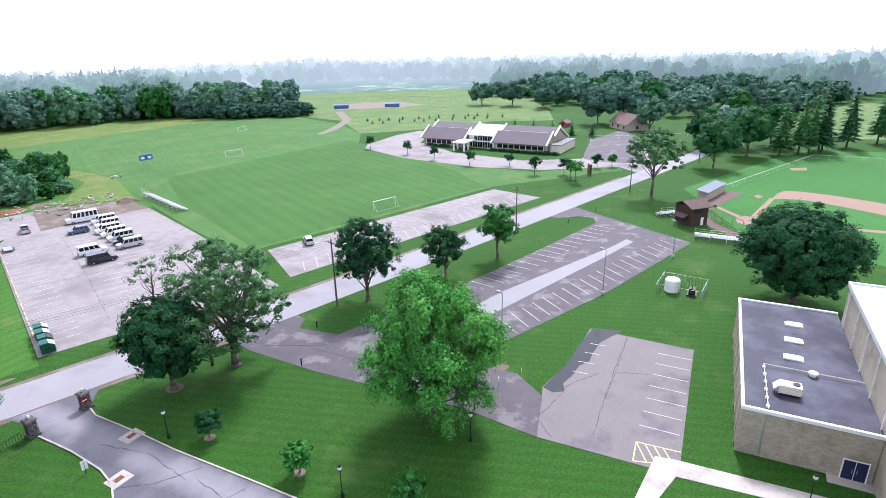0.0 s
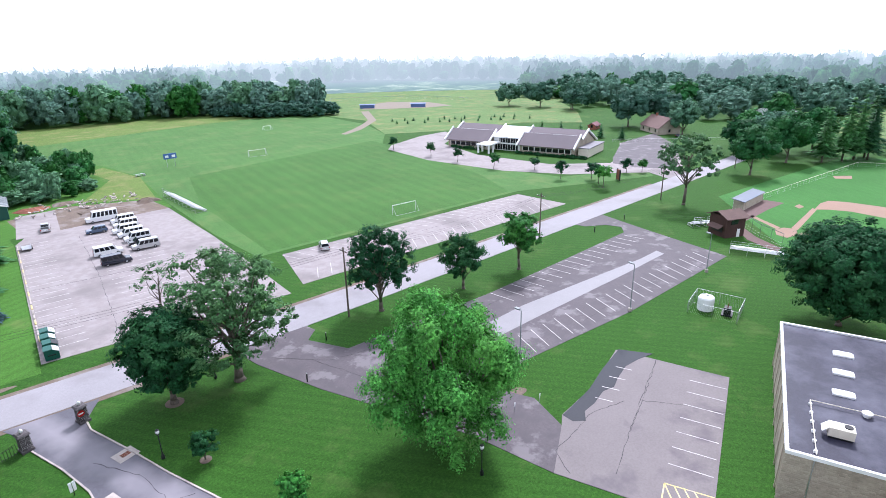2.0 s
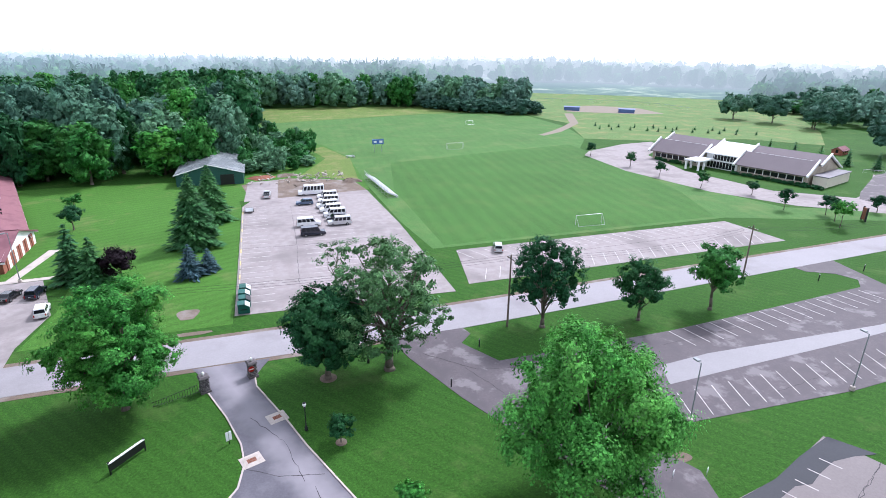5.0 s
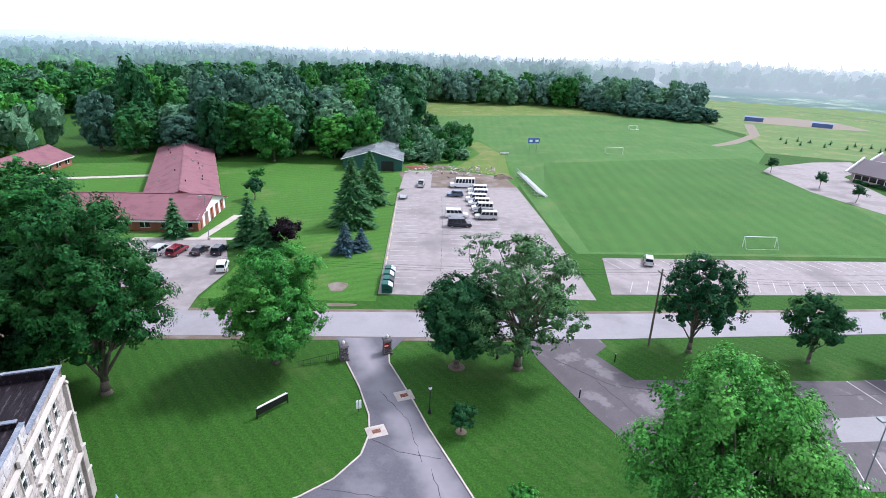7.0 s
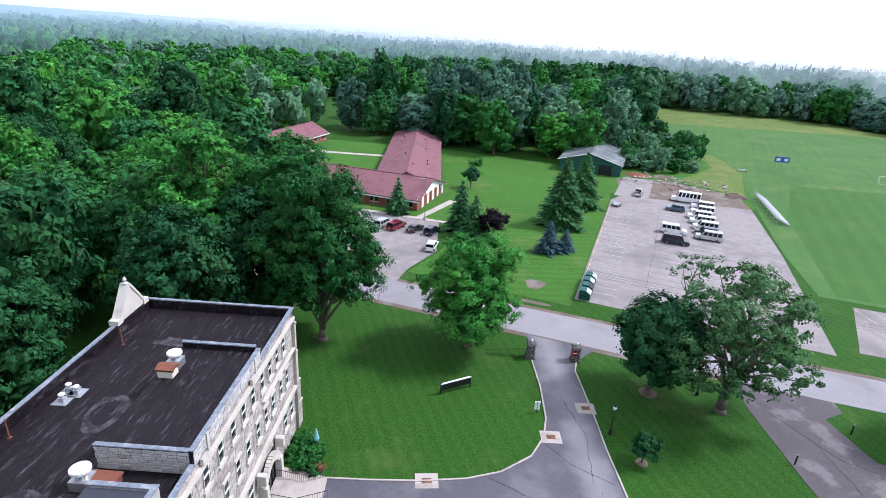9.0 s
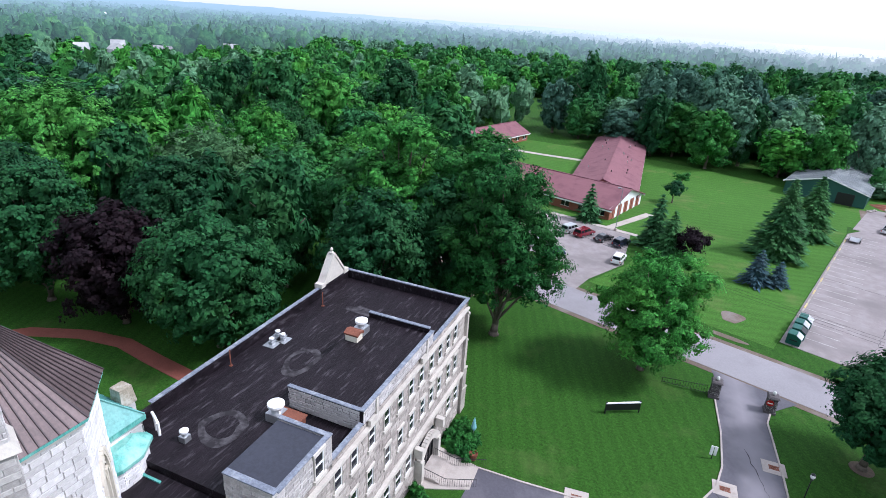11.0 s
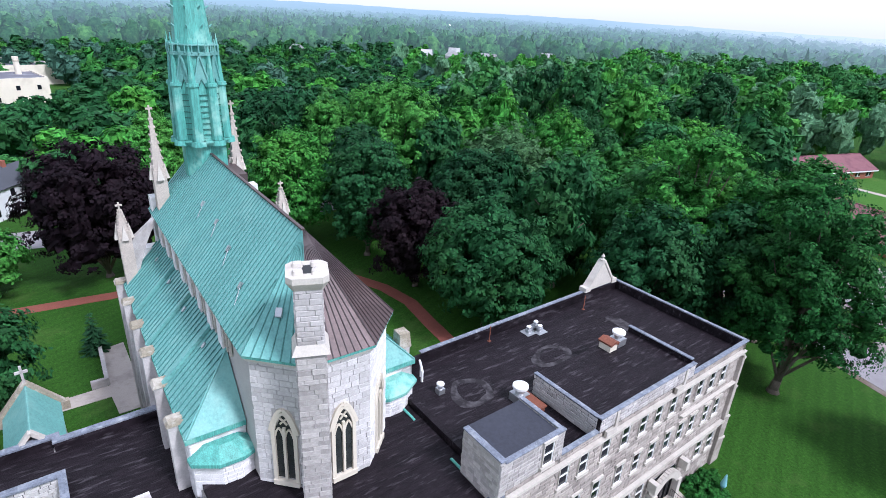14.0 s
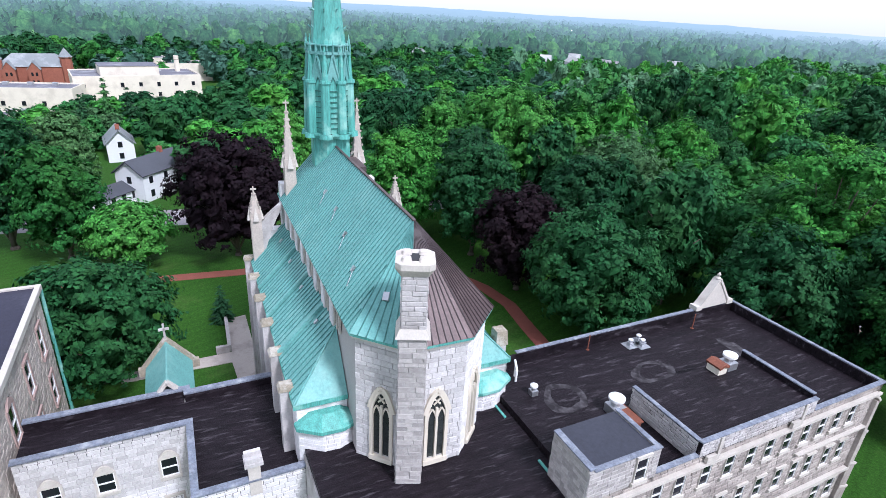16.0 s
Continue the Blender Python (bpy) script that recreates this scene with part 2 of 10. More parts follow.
STONE = surface("grey_limestone", (0.58, 0.55, 0.54), 0.9, coarse=0.9, fine=7, spread=0.16, stain=(0.36, 0.33, 0.31), stain_scale=0.35, stain_cut=(0.5, 0.68), bump=0.6, islands=0.3)
STONE_WARM = surface("tan_rubble_stone", (0.46, 0.41, 0.37), 0.9, coarse=0.9, fine=6, spread=0.2, stain=(0.3, 0.26, 0.235), stain_scale=0.3, bump=0.6, islands=0.38)
STONE_BEIGE = surface("beige_rubble_stone", (0.56, 0.49, 0.43), 0.9, coarse=0.9, fine=6, spread=0.2, stain=(0.5, 0.44, 0.40), stain_scale=0.5, bump=0.6, islands=0.3)
BROWNSTONE = surface("brownstone_frame", (0.40, 0.29, 0.26), 0.9, coarse=0.9, fine=8, spread=0.15)
STONE_PALE = surface("pale_ashlar", (0.77, 0.75, 0.75), 0.9, coarse=0.7, fine=7, spread=0.12, stain=(0.46, 0.44, 0.43), stain_scale=0.3, stain_cut=(0.55, 0.7), bump=0.5, islands=0.15)
JOINT = surface("mortar", (0.42, 0.40, 0.385), 0.95, coarse=0.6, fine=9, spread=0.12, bump=0.2)
TRIM = surface("dressed_white_stone", (0.54, 0.50, 0.45), 0.85, coarse=0.8, fine=8, spread=0.14, stain=(0.42, 0.37, 0.33), stain_scale=0.5, stain_cut=(0.55, 0.7), bump=0.2)
LICHEN = surface("lichened_stone", (0.31, 0.27, 0.205), 0.9, coarse=1.5, fine=8, spread=0.25, stain=(0.5, 0.46, 0.4), stain_scale=1.0, bump=0.5)
COPING = surface("lead_grey_coping", (0.17, 0.19, 0.235), 0.6, coarse=0.9, fine=6, spread=0.4, stain=(0.36, 0.38, 0.41), stain_scale=1.4, stain_cut=(0.5, 0.72))
# Seams darker than their roofs: the shadow beside them is in the colour.
SEAM = surface("copper_seam_with_shadow", (0.07, 0.21, 0.195), 0.6, coarse=1, fine=6, spread=0.25, bump=0)
SEAM_BROWN = surface("brown_seam_with_shadow", (0.05, 0.036, 0.038), 0.6, coarse=1, fine=6, spread=0.25, bump=0)
COPPER = surface("green_copper", (0.145, 0.365, 0.34), 0.5, 0.0, coarse=0.35, fine=5, spread=0.24, stain=(0.24, 0.46, 0.42), stain_scale=0.22, stain_cut=(0.52, 0.72), bump=0.12)
COPPER_DEEP = surface("deep_green_copper", (0.10, 0.36, 0.31), 0.5, 0.0, coarse=1.2, fine=6, spread=0.42, stain=(0.28, 0.54, 0.47), stain_scale=0.5, bump=0.15, stretch=(2.5, 2.5, 0.2))
# Green copper darkened as if in shade, for the louvre bars.
COPPER_SHADE = surface("shaded_green_copper", (0.04, 0.14, 0.12), 0.6, coarse=1, fine=6, spread=0.3)
COPPER_BROWN = surface("brown_copper", (0.105, 0.075, 0.075), 0.5, 0.3, coarse=0.5, fine=6, spread=0.25, stain=(0.15, 0.11, 0.11), stain_scale=0.4)
GLASS = paint("dark_window_glass", (0.012, 0.014, 0.018), 0.06)
STAINED = surface("leaded_glass", (0.03, 0.035, 0.035), 0.2, coarse=3, fine=14, spread=0.6, bump=0.3)
WHITE = paint("white_paint", (0.78, 0.78, 0.78), 0.45)
CREAM = paint("cream_frame", (0.66, 0.6, 0.5), 0.5)
BLACK = paint("black_paint", (0.012, 0.012, 0.014), 0.4)
NAVY = paint("navy_paint", (0.015, 0.02, 0.07), 0.4)
STEEL = surface("galvanised_steel", (0.5, 0.51, 0.53), 0.4, 0.8, coarse=1, fine=9, spread=0.12, bump=0.05)
RUST = surface("rusted_steel", (0.22, 0.08, 0.05), 0.8, 0.2, coarse=1.2, fine=8, spread=0.35)
BROWN_WOOD = surface("dark_brown_boards", (0.055, 0.025, 0.02), 0.8, coarse=1, fine=9, spread=0.3, stretch=(6, 6, 0.6))
POLE_WOOD = surface("weathered_pole", (0.12, 0.095, 0.075), 0.9, coarse=1, fine=9, spread=0.3, stretch=(5, 5, 0.4))
RED_ROOF = surface("maroon_shingles", (0.20, 0.085, 0.10), 0.85, coarse=0.3, fine=9, spread=0.14, stain=(0.15, 0.06, 0.075), stain_scale=0.3, stretch=(1, 5, 1))
TOWN_GREY = surface("grey_flat_roof", (0.16, 0.15, 0.17), 0.7, coarse=0.2, fine=4, spread=0.2)
LODGE_ROOF = surface("taupe_shingles", (0.15, 0.125, 0.137), 0.85, coarse=0.2, fine=6, spread=0.1)
GREY_ROOF = surface("grey_metal_roof", (0.20, 0.22, 0.23), 0.5, coarse=0.3, fine=4, spread=0.12, stain=(0.3, 0.32, 0.33), stain_scale=0.2)
SHED_GREEN = paint("dark_green_siding", (0.012, 0.07, 0.055), 0.55)
BIN_GREEN = paint("green_bin_steel", (0.01, 0.09, 0.07), 0.45)
RED_BRICK = surface("red_brick", (0.28, 0.10, 0.065), 0.9, coarse=0.8, fine=14, spread=0.25, bump=0.3)
TAN_BRICK = surface("tan_block", (0.44, 0.38, 0.30), 0.9, coarse=0.5, fine=10, spread=0.15, stain=(0.33, 0.28, 0.22), stain_scale=0.3, bump=0.3, islands=0.25)
BARK = surface("grey_bark", (0.12, 0.10, 0.08), 0.95, coarse=1.5, fine=10, spread=0.35, stretch=(4, 4, 0.8), bump=0.6)
LEAF_MID = leaves("maple_leaves", (0.031, 0.150, 0.032), (0.062, 0.195, 0.030), 0.6)
LEAF_DARK = leaves("dark_maple_leaves", (0.015, 0.074, 0.029), (0.028, 0.092, 0.028), vary=0.5)
LEAF_BRIGHT = leaves("bright_leaves", (0.064, 0.25, 0.045), (0.11, 0.29, 0.05), 0.6, vary=0.3)
LEAF_GREY = leaves("grey_green_leaves", (0.060, 0.150, 0.060), (0.080, 0.165, 0.065), vary=0.4)
LEAF_WOOD = leaves("woodland_leaves", (0.024, 0.112, 0.038), (0.050, 0.155, 0.038), 0.5)
# Far leaves: haze put into the colour, paler and bluer than near ones.
LEAF_BLUE_HAZE = leaves("haze_tinted_woodland_leaves", (0.072, 0.172, 0.118), (0.088, 0.185, 0.112), 0.35, 0.4, 0.7)
LEAF_HAZE = leaves("haze_paled_woodland_leaves", (0.115, 0.225, 0.178), (0.13, 0.235, 0.17), 0.35, 0.4, 0.5)



LEAF_PURPLE = leaves("copper_beech_leaves", (0.012, 0.007, 0.011), (0.016, 0.008, 0.011), vary=0.2)
NEEDLE = leaves("dark_needles", (0.034, 0.115, 0.048), (0.048, 0.128, 0.045))
NEEDLE_BLUE = leaves("blue_spruce_needles", (0.05, 0.10, 0.12), (0.07, 0.12, 0.13))


# ---------------------------------------------------------------- mesh tools
class Shape:
    """Collects corners and faces of one mesh, in metres."""

    def __init__(self):
        self.v, self.f = [], []

    def add(self, verts, faces):
        n = len(self.v)
        self.v.extend(tuple(p) for p in verts)
        self.f.extend(tuple(n + i for i in q) for q in faces)
        return self

    def box(self, x0, y0, z0, x1, y1, z1):
        x0, x1 = min(x0, x1), max(x0, x1)
        y0, y1 = min(y0, y1), max(y0, y1)
        z0, z1 = min(z0, z1), max(z0, z1)
        return self.add([(x0, y0, z0), (x1, y0, z0), (x1, y1, z0), (x0, y1, z0), (x0, y0, z1), (x1, y0, z1), (x1, y1, z1), (x0, y1, z1)],
                        [(0, 3, 2, 1), (4, 5, 6, 7), (0, 1, 5, 4), (1, 2, 6, 5), (2, 3, 7, 6), (3, 0, 4, 7)])

    def prism(self, poly, z0, z1, top=None):
        """A polygon (counter-clockwise) raised from z0 to z1; top: another ring for the upper end."""
        n = len(poly)
        top = top or poly
        area = sum(poly[i][0] * poly[(i + 1) % n][1] - poly[(i + 1) % n][0] * poly[i][1] for i in range(n))
        if area < 0:
            poly, top = poly[::-1], top[::-1]
        vs = [(x, y, z0) for x, y in poly] + [(x, y, z1) for x, y in top]
        return self.add(vs, [tuple(range(n))[::-1], tuple(range(n, 2 * n))] + [(i, (i + 1) % n, n + (i + 1) % n, n + i) for i in range(n)])

    def tube(self, a, b, r0, r1=None, n=8, cap=True):
        r1 = r0 if r1 is None else r1
        a, b = Vector(a), Vector(b)
        d = (b - a).normalized()
        s = d.orthogonal().normalized()
        t = d.cross(s)
        ring = [(math.cos(2 * math.pi * i / n), math.sin(2 * math.pi * i / n)) for i in range(n)]
        vs = [a + (s * c + t * w) * r0 for c, w in ring] + [b + (s * c + t * w) * r1 for c, w in ring]
        fs = [(i, (i + 1) % n, n + (i + 1) % n, n + i) for i in range(n)]
        if cap:
            fs += [tuple(range(n))[::-1], tuple(range(n, 2 * n))]
        return self.add(vs, fs)

    def lathe(self, x, y, rings, n=10):
        """rings: (radius, z) from below upward round a vertical axis."""
        vs = [(x + r * math.cos(2 * math.pi * i / n), y + r * math.sin(2 * math.pi * i / n), z) for r, z in rings for i in range(n)]
        fs = [(k * n + i, k * n + (i + 1) % n, (k + 1) * n + (i + 1) % n, (k + 1) * n + i) for k in range(len(rings) - 1) for i in range(n)]
        fs += [tuple(range(n))[::-1], tuple(range((len(rings) - 1) * n, len(rings) * n))]
        return self.add(vs, fs)

    def beam(self, a, b, w, h, up=(0, 0, 1)):
        """A straight bar of section w by h from a to b."""
        a, b = Vector(a), Vector(b)
        d = (b - a).normalized()
        s = d.cross(Vector(up))
        s = s.normalized() if s.length > 1e-4 else Vector((1, 0, 0))
        u = s.cross(d)
        c = [(-1, -1), (1, -1), (1, 1), (-1, 1)]
        vs = [p + s * (i * w / 2) + u * (j * h / 2) for p in (a, b) for i, j in c]
        return self.add(vs, [(3, 2, 1, 0), (4, 5, 6, 7), (0, 1, 5, 4), (1, 2, 6, 5), (2, 3, 7, 6), (3, 0, 4, 7)])

    def slab(self, corners, thick):
        """A flat sheet through corners (in 3D, counter-clockwise from above) with thickness below."""
        n = len(corners)
        nrm = (Vector(corners[1]) - Vector(corners[0])).cross(Vector(corners[2]) - Vector(corners[0])).normalized()
        lo = [Vector(c) - nrm * thick for c in corners]
        return self.add(list(corners) + lo, [tuple(range(n)), tuple(range(n, 2 * n))[::-1]] + [(i, n + i, n + (i + 1) % n, (i + 1) % n) for i in range(n)])

    def mesh(self, name, material, smooth=False):
        me = bpy.data.meshes.new(name)
        me.from_pydata(self.v, [], self.f)
        me.update()
        if material:
            me.materials.append(material)
        if smooth:
            me.shade_smooth()
        return me


def part(name, shape, material, parent, label="", smooth=False):
    ob = new(name, shape if isinstance(shape, bpy.types.Mesh) else shape.mesh(name, material, smooth))
    ob.parent = parent
    return tagged(ob, label) if label else ob


def thing(name, m, label, category, group="", kind=""):
    ob = new(name)
    ob.empty_display_size = 0.2
    ob.matrix_world = m
    return tagged(ob, label, category, group, kind)


def solid(name, shape, material, label, category, group="", kind="", m=None, smooth=False):
    ob = new(name, shape if isinstance(shape, bpy.types.Mesh) else shape.mesh(name, material, smooth))
    if m is not None:
        ob.matrix_world = m
    return tagged(ob, label, category, group, kind)


def flat(name, poly, z, material, label, category, thick=0.25, holes=None):
    """A paved or planted sheet, its top z above the ground."""
    return solid(name, Shape().prism(poly, z - thick, z), material, label, category, kind="structure")


def quads_mesh(name, corners, material, extra=None):
    """A mesh of loose leaves from an array (n, corners, 3); extra: (verts, faces) of triangles."""
    n, c = corners.shape[:2]
    v = corners.reshape(-1, 3)
    idx = np.arange(c * n)
    starts = np.arange(n) * c
    if extra is not None:
        ev, ef = extra
        idx = np.concatenate([idx, ef.ravel() + c * n])
        starts = np.concatenate([starts, c * n + np.arange(len(ef)) * 3])
        v = np.concatenate([v, ev])
    me = bpy.data.meshes.new(name)
    me.vertices.add(len(v))
    me.vertices.foreach_set("co", np.ascontiguousarray(v, dtype=np.float32).ravel())
    me.loops.add(len(idx))
    me.loops.foreach_set("vertex_index", idx.astype(np.int32))
    me.polygons.add(len(starts))
    me.polygons.foreach_set("loop_start", starts.astype(np.int32))
    me.update(calc_edges=True)
    me.validate()
    me.materials.append(material)
    return me


def haze_glow_material(name, stops, scale, islands=False):
    """Woods and land far off: their own colour, with a glowing haze mixed into the surface, thicker towards the misty
    east.
    """
    m, nt, b = nodes_of(name, 1.0)
    b.inputs["Specular IOR Level"].default_value = 0.0
    geo = nt.nodes.new("ShaderNodeNewGeometry")
    co = geo.outputs["Position"]
    col = ramp(nt, noise_node(nt, co, scale, 8, 0.8), stops)
    if islands:
        col = blend(nt, 1.0, col, ramp(nt, geo.outputs["Random Per Island"], [(0, (0.5, 0.55, 0.7)), (0.5, (0.9, 0.92, 1.0)), (0.85, (1.2, 1.15, 1.05)), (1, (1.6, 1.45, 1.1))]), "MULTIPLY")
    nt.links.new(col, b.inputs["Base Color"])

    def calc(op, a, c):
        n = nt.nodes.new("ShaderNodeMath")
        n.operation = op
        for sock, v in zip(n.inputs, (a, c)):
            if hasattr(v, "links"):
                nt.links.new(v, sock)
            else:
                sock.default_value = v
        return n.outputs[0]

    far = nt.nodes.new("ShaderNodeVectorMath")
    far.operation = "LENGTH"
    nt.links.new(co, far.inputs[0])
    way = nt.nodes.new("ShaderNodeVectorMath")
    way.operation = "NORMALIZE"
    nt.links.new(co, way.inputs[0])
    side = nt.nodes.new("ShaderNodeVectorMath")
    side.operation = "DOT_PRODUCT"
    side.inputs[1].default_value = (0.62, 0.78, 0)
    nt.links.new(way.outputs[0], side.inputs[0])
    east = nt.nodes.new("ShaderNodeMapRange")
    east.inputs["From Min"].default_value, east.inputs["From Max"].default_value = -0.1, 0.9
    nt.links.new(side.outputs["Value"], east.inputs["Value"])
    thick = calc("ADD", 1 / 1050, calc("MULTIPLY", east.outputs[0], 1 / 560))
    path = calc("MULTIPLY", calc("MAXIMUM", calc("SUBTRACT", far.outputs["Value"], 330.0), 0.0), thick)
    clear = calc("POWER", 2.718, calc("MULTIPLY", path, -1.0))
    # The surface itself emits this haze colour, more of it with distance.
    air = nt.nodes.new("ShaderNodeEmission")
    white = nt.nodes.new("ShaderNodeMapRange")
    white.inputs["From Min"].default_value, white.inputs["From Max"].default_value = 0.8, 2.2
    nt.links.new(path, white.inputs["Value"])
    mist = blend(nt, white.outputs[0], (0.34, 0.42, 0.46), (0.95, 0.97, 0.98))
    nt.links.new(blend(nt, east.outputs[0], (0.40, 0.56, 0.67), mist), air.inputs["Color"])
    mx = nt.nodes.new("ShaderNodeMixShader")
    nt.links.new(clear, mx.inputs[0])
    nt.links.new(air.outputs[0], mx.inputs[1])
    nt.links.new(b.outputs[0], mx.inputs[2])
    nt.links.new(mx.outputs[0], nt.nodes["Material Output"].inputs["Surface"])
    return m


# Far materials with the haze painted in as glow.
DISTANCE = haze_glow_material("hazed_distant_land", [(0.40, (0.022, 0.06, 0.04)), (0.53, (0.04, 0.10, 0.055)), (0.58, (0.16, 0.24, 0.13)), (0.66, (0.55, 0.55, 0.45))], 0.009)
PALE_FAR = haze_glow_material("hazed_far_house_walls", [(0.4, (0.22, 0.22, 0.23)), (0.6, (0.5, 0.49, 0.48))], 0.02)
CANOPY = haze_glow_material("hazed_distant_canopy", [(0.38, (0.016, 0.062, 0.026)), (0.5, (0.036, 0.118, 0.042)), (0.62, (0.075, 0.19, 0.065))], 0.35, True)


# ---------------------------------------------------------------- ground and paving
def road_y(x, side):
    """The road's edge: side 0 the campus kerb, 1 the far kerb."""
    xs = (-400, -35, 0, 28, 63, 100, 150, 190, 260)
    near = (69.5, 71.0, 71.4, 71.6, 73.8, 76.3, 79.6, 82.3, 88)
    wide = (7.2, 7.6, 7.8, 8.0, 7.6, 7.2, 6.6, 6.6, 6.6)
    return float(np.interp(x, xs, near) + side * np.interp(x, xs, wide))


def hills(x, y):
    """Height of the land: level near the camera, low hills on the western skyline."""
    r = math.hypot(x, y)
    a = math.atan2(y, x)
    k = max(0.0, min(1.0, (r - 1300) / 2800))
    west = max(0.0, math.cos(a - radians(196))) ** 1.5
    return k * k * (4 + 40 * west * (0.75 + 0.25 * math.sin(5 * a)) + 10 * west * math.sin(9 * a + 1) * math.sin(4 * a))


def land(x, y):
    """Height of the far, rolling land."""
    r = math.hypot(x, y)
    return hills(x, y) + max(0.0, min(1.0, (r - 562) / 300)) * (3 + 4 * noise.noise((x * 0.004, y * 0.004, 3.0)))


ground = Shape()
radii = [0, 60, 140, 260, 420, 520, 620, 760]
SEG = 96
ground.v.append((0, 0, 0))
for r in radii[1:]:
    for i in range(SEG):
        a = 2 * math.pi * i / SEG
        x, y = r * math.cos(a), r * math.sin(a)
        ground.v.append((x, y, hills(x, y)))
for i in range(SEG):
    ground.f.append((0, 1 + i, 1 + (i + 1) % SEG))
for k in range(len(radii) - 2):
    for i in range(SEG):
        j = (i + 1) % SEG
        ground.f.append((1 + k * SEG + i, 1 + (k + 1) * SEG + i, 1 + (k + 1) * SEG + j, 1 + k * SEG + j))
solid("ground", ground, LAWN, "deep green mown lawn reaching out to the hills", "lawn", kind="structure", smooth=True)

far_land = Shape()
rims = [560, 610, 660, 710, 770, 840, 930, 1030, 1150, 1300, 1450, 1600, 1800, 2000, 2250, 2500, 2800, 3150, 3500, 3900, 4300, 4800]
FSEG = 420
for k, r in enumerate(rims):
    for i in range(FSEG):
        a = 2 * math.pi * i / FSEG
        x, y = r * math.cos(a), r * math.sin(a)
        far_land.v.append((x, y, land(x, y) + (0.05 if r < 600 else min(1.0, max(0.0, (r - 1500) / 600)) * (9 + 6 * noise.noise((x * 0.02, y * 0.02, 1.0))))))
for k in range(len(rims) - 1):
    for i in range(FSEG):
        j = (i + 1) % FSEG
        far_land.f.append((k * FSEG + i, (k + 1) * FSEG + i, (k + 1) * FSEG + j, k * FSEG + j))
solid("hazed_distant_land", far_land, DISTANCE, "hills and woods along the horizon, paled by a painted haze glow", "backdrop", kind="structure", smooth=True)

XS = [-400, -200, -100, -60, -35, -15, 0, 15, 28, 45, 63, 80, 100, 125, 150, 190, 260]
road_poly = [(x, road_y(x, 0)) for x in XS] + [(x, road_y(x, 1)) for x in reversed(XS)]
flat("road", road_poly, 0.06, ROAD, "pale worn asphalt two-lane road", "road")
for k, lab in ((0, "narrow gravel edge along the campus side of the road"), (1, "narrow gravel edge along the far side of the road")):
    xs = [x for x in XS if -60 <= x <= 30] if k == 0 else [x for x in XS if x <= 150]
    off = -1.0 if k == 0 else 1.0
    flat("road_shoulder", [(x, road_y(x, k)) for x in xs] + [(x, road_y(x, k) + off) for x in reversed(xs)], 0.03, DIRT, lab, "road shoulder")

flat("playing_field", [(34, 107), (114, 108.5), (160, 92), (168, 100), (138, 112), (125, 160), (125, 200), (150, 235), (163, 275), (165, 330), (142, 354), (100, 350), (0, 322), (5, 290),
                       (27, 244), (33, 215), (31, 180), (32, 128)], 0.02, FIELD, "light green mown soccer field", "field")
flat("soccer_pitch", [(37, 108.5), (112, 110), (122, 135), (129, 170), (134, 221), (100, 214), (46, 200), (38, 160)], 0.032, PITCH, "darker green mown soccer pitch", "field")
flat("meadow", [(150, 235), (176, 222), (228, 215), (250, 190), (290, 225), (330, 270), (450, 330), (440, 420), (340, 560), (220, 560), (165, 345), (172, 290)], 0.02, MEADOW,
     "yellow-green meadow beyond the soccer field", "meadow")
flat("far_hayfield", [(166, 346), (220, 562), (342, 562), (444, 422), (520, 460), (400, 640), (180, 620), (100, 445), (122, 432), (177, 384)], 0.025, MEADOW, "pale open grassland towards the far woods", "meadow")
flat("hay_strip", [(-4, 321), (0, 322), (100, 350.5), (141, 354.5), (114, 396), (60, 402), (-4, 402)], 0.03, ROUGH_GRASS, "tall yellowing grass strip along the wood", "grass")
flat("rough_corner", [(-10, 158), (31, 163), (33, 215), (27, 244), (5, 290), (0, 321), (-6, 321), (-6, 200)], 0.025, BARN_LAWN, "rough light green grass behind the parking lot", "grass")
flat("rough_patch", [(12, 186), (30, 176), (33, 212), (26, 242), (20, 236), (24, 215)], 0.03, ROUGH_GRASS, "yellowish rough grass beside the shrubs", "grass")
flat("parking_lot_far", [(-5.6, 85.8), (31.5, 84.8), (31.5, 127), (30, 162), (-3, 158), (-5.4, 152)], 0.05, LOT_PALE, "pale asphalt parking lot full of vans", "parking lot")
flat("dirt_yard", [(-3, 158), (30, 162), (28, 176), (8, 184), (-6, 178)], 0.04, DIRT, "bare muddy dirt behind the parking lot", "dirt")
flat("shed_drive", [(-5, 157), (4, 158.5), (5, 182), (-4, 181)], 0.07, LOT_PALE, "pale asphalt strip up to the green shed", "drive")
flat("parking_lot_field", [(34.9, 87.2), (113.4, 89.8), (111.4, 106), (38.6, 104.8)], 0.05, LOT_PALE, "long pale asphalt lot beside the soccer field", "parking lot")
flat("parking_lot_worn", [(28.5, 69.6), (26.2, 67.3), (29.6, 61.2), (58, 61.5), (80, 63.2), (104, 65.3), (107, 68), (105.5, 71.5), (101, 74), (100.5, road_y(100.5, 0)), (112, road_y(112, 0)),
                          (111, 72), (109.5, 64), (106, 42.8), (70.5, 41.3), (45, 42.3), (38.5, 40.5), (41, 35.5), (39.5, 30), (33, 25.6), (30.5, 35.5), (21.8, 54.5), (17.8, 65.6),
                          (16.5, road_y(16.5, 0)), (28, road_y(28, 0))], 0.045, LOT_WORN, "dark worn patched asphalt parking lot", "parking lot")
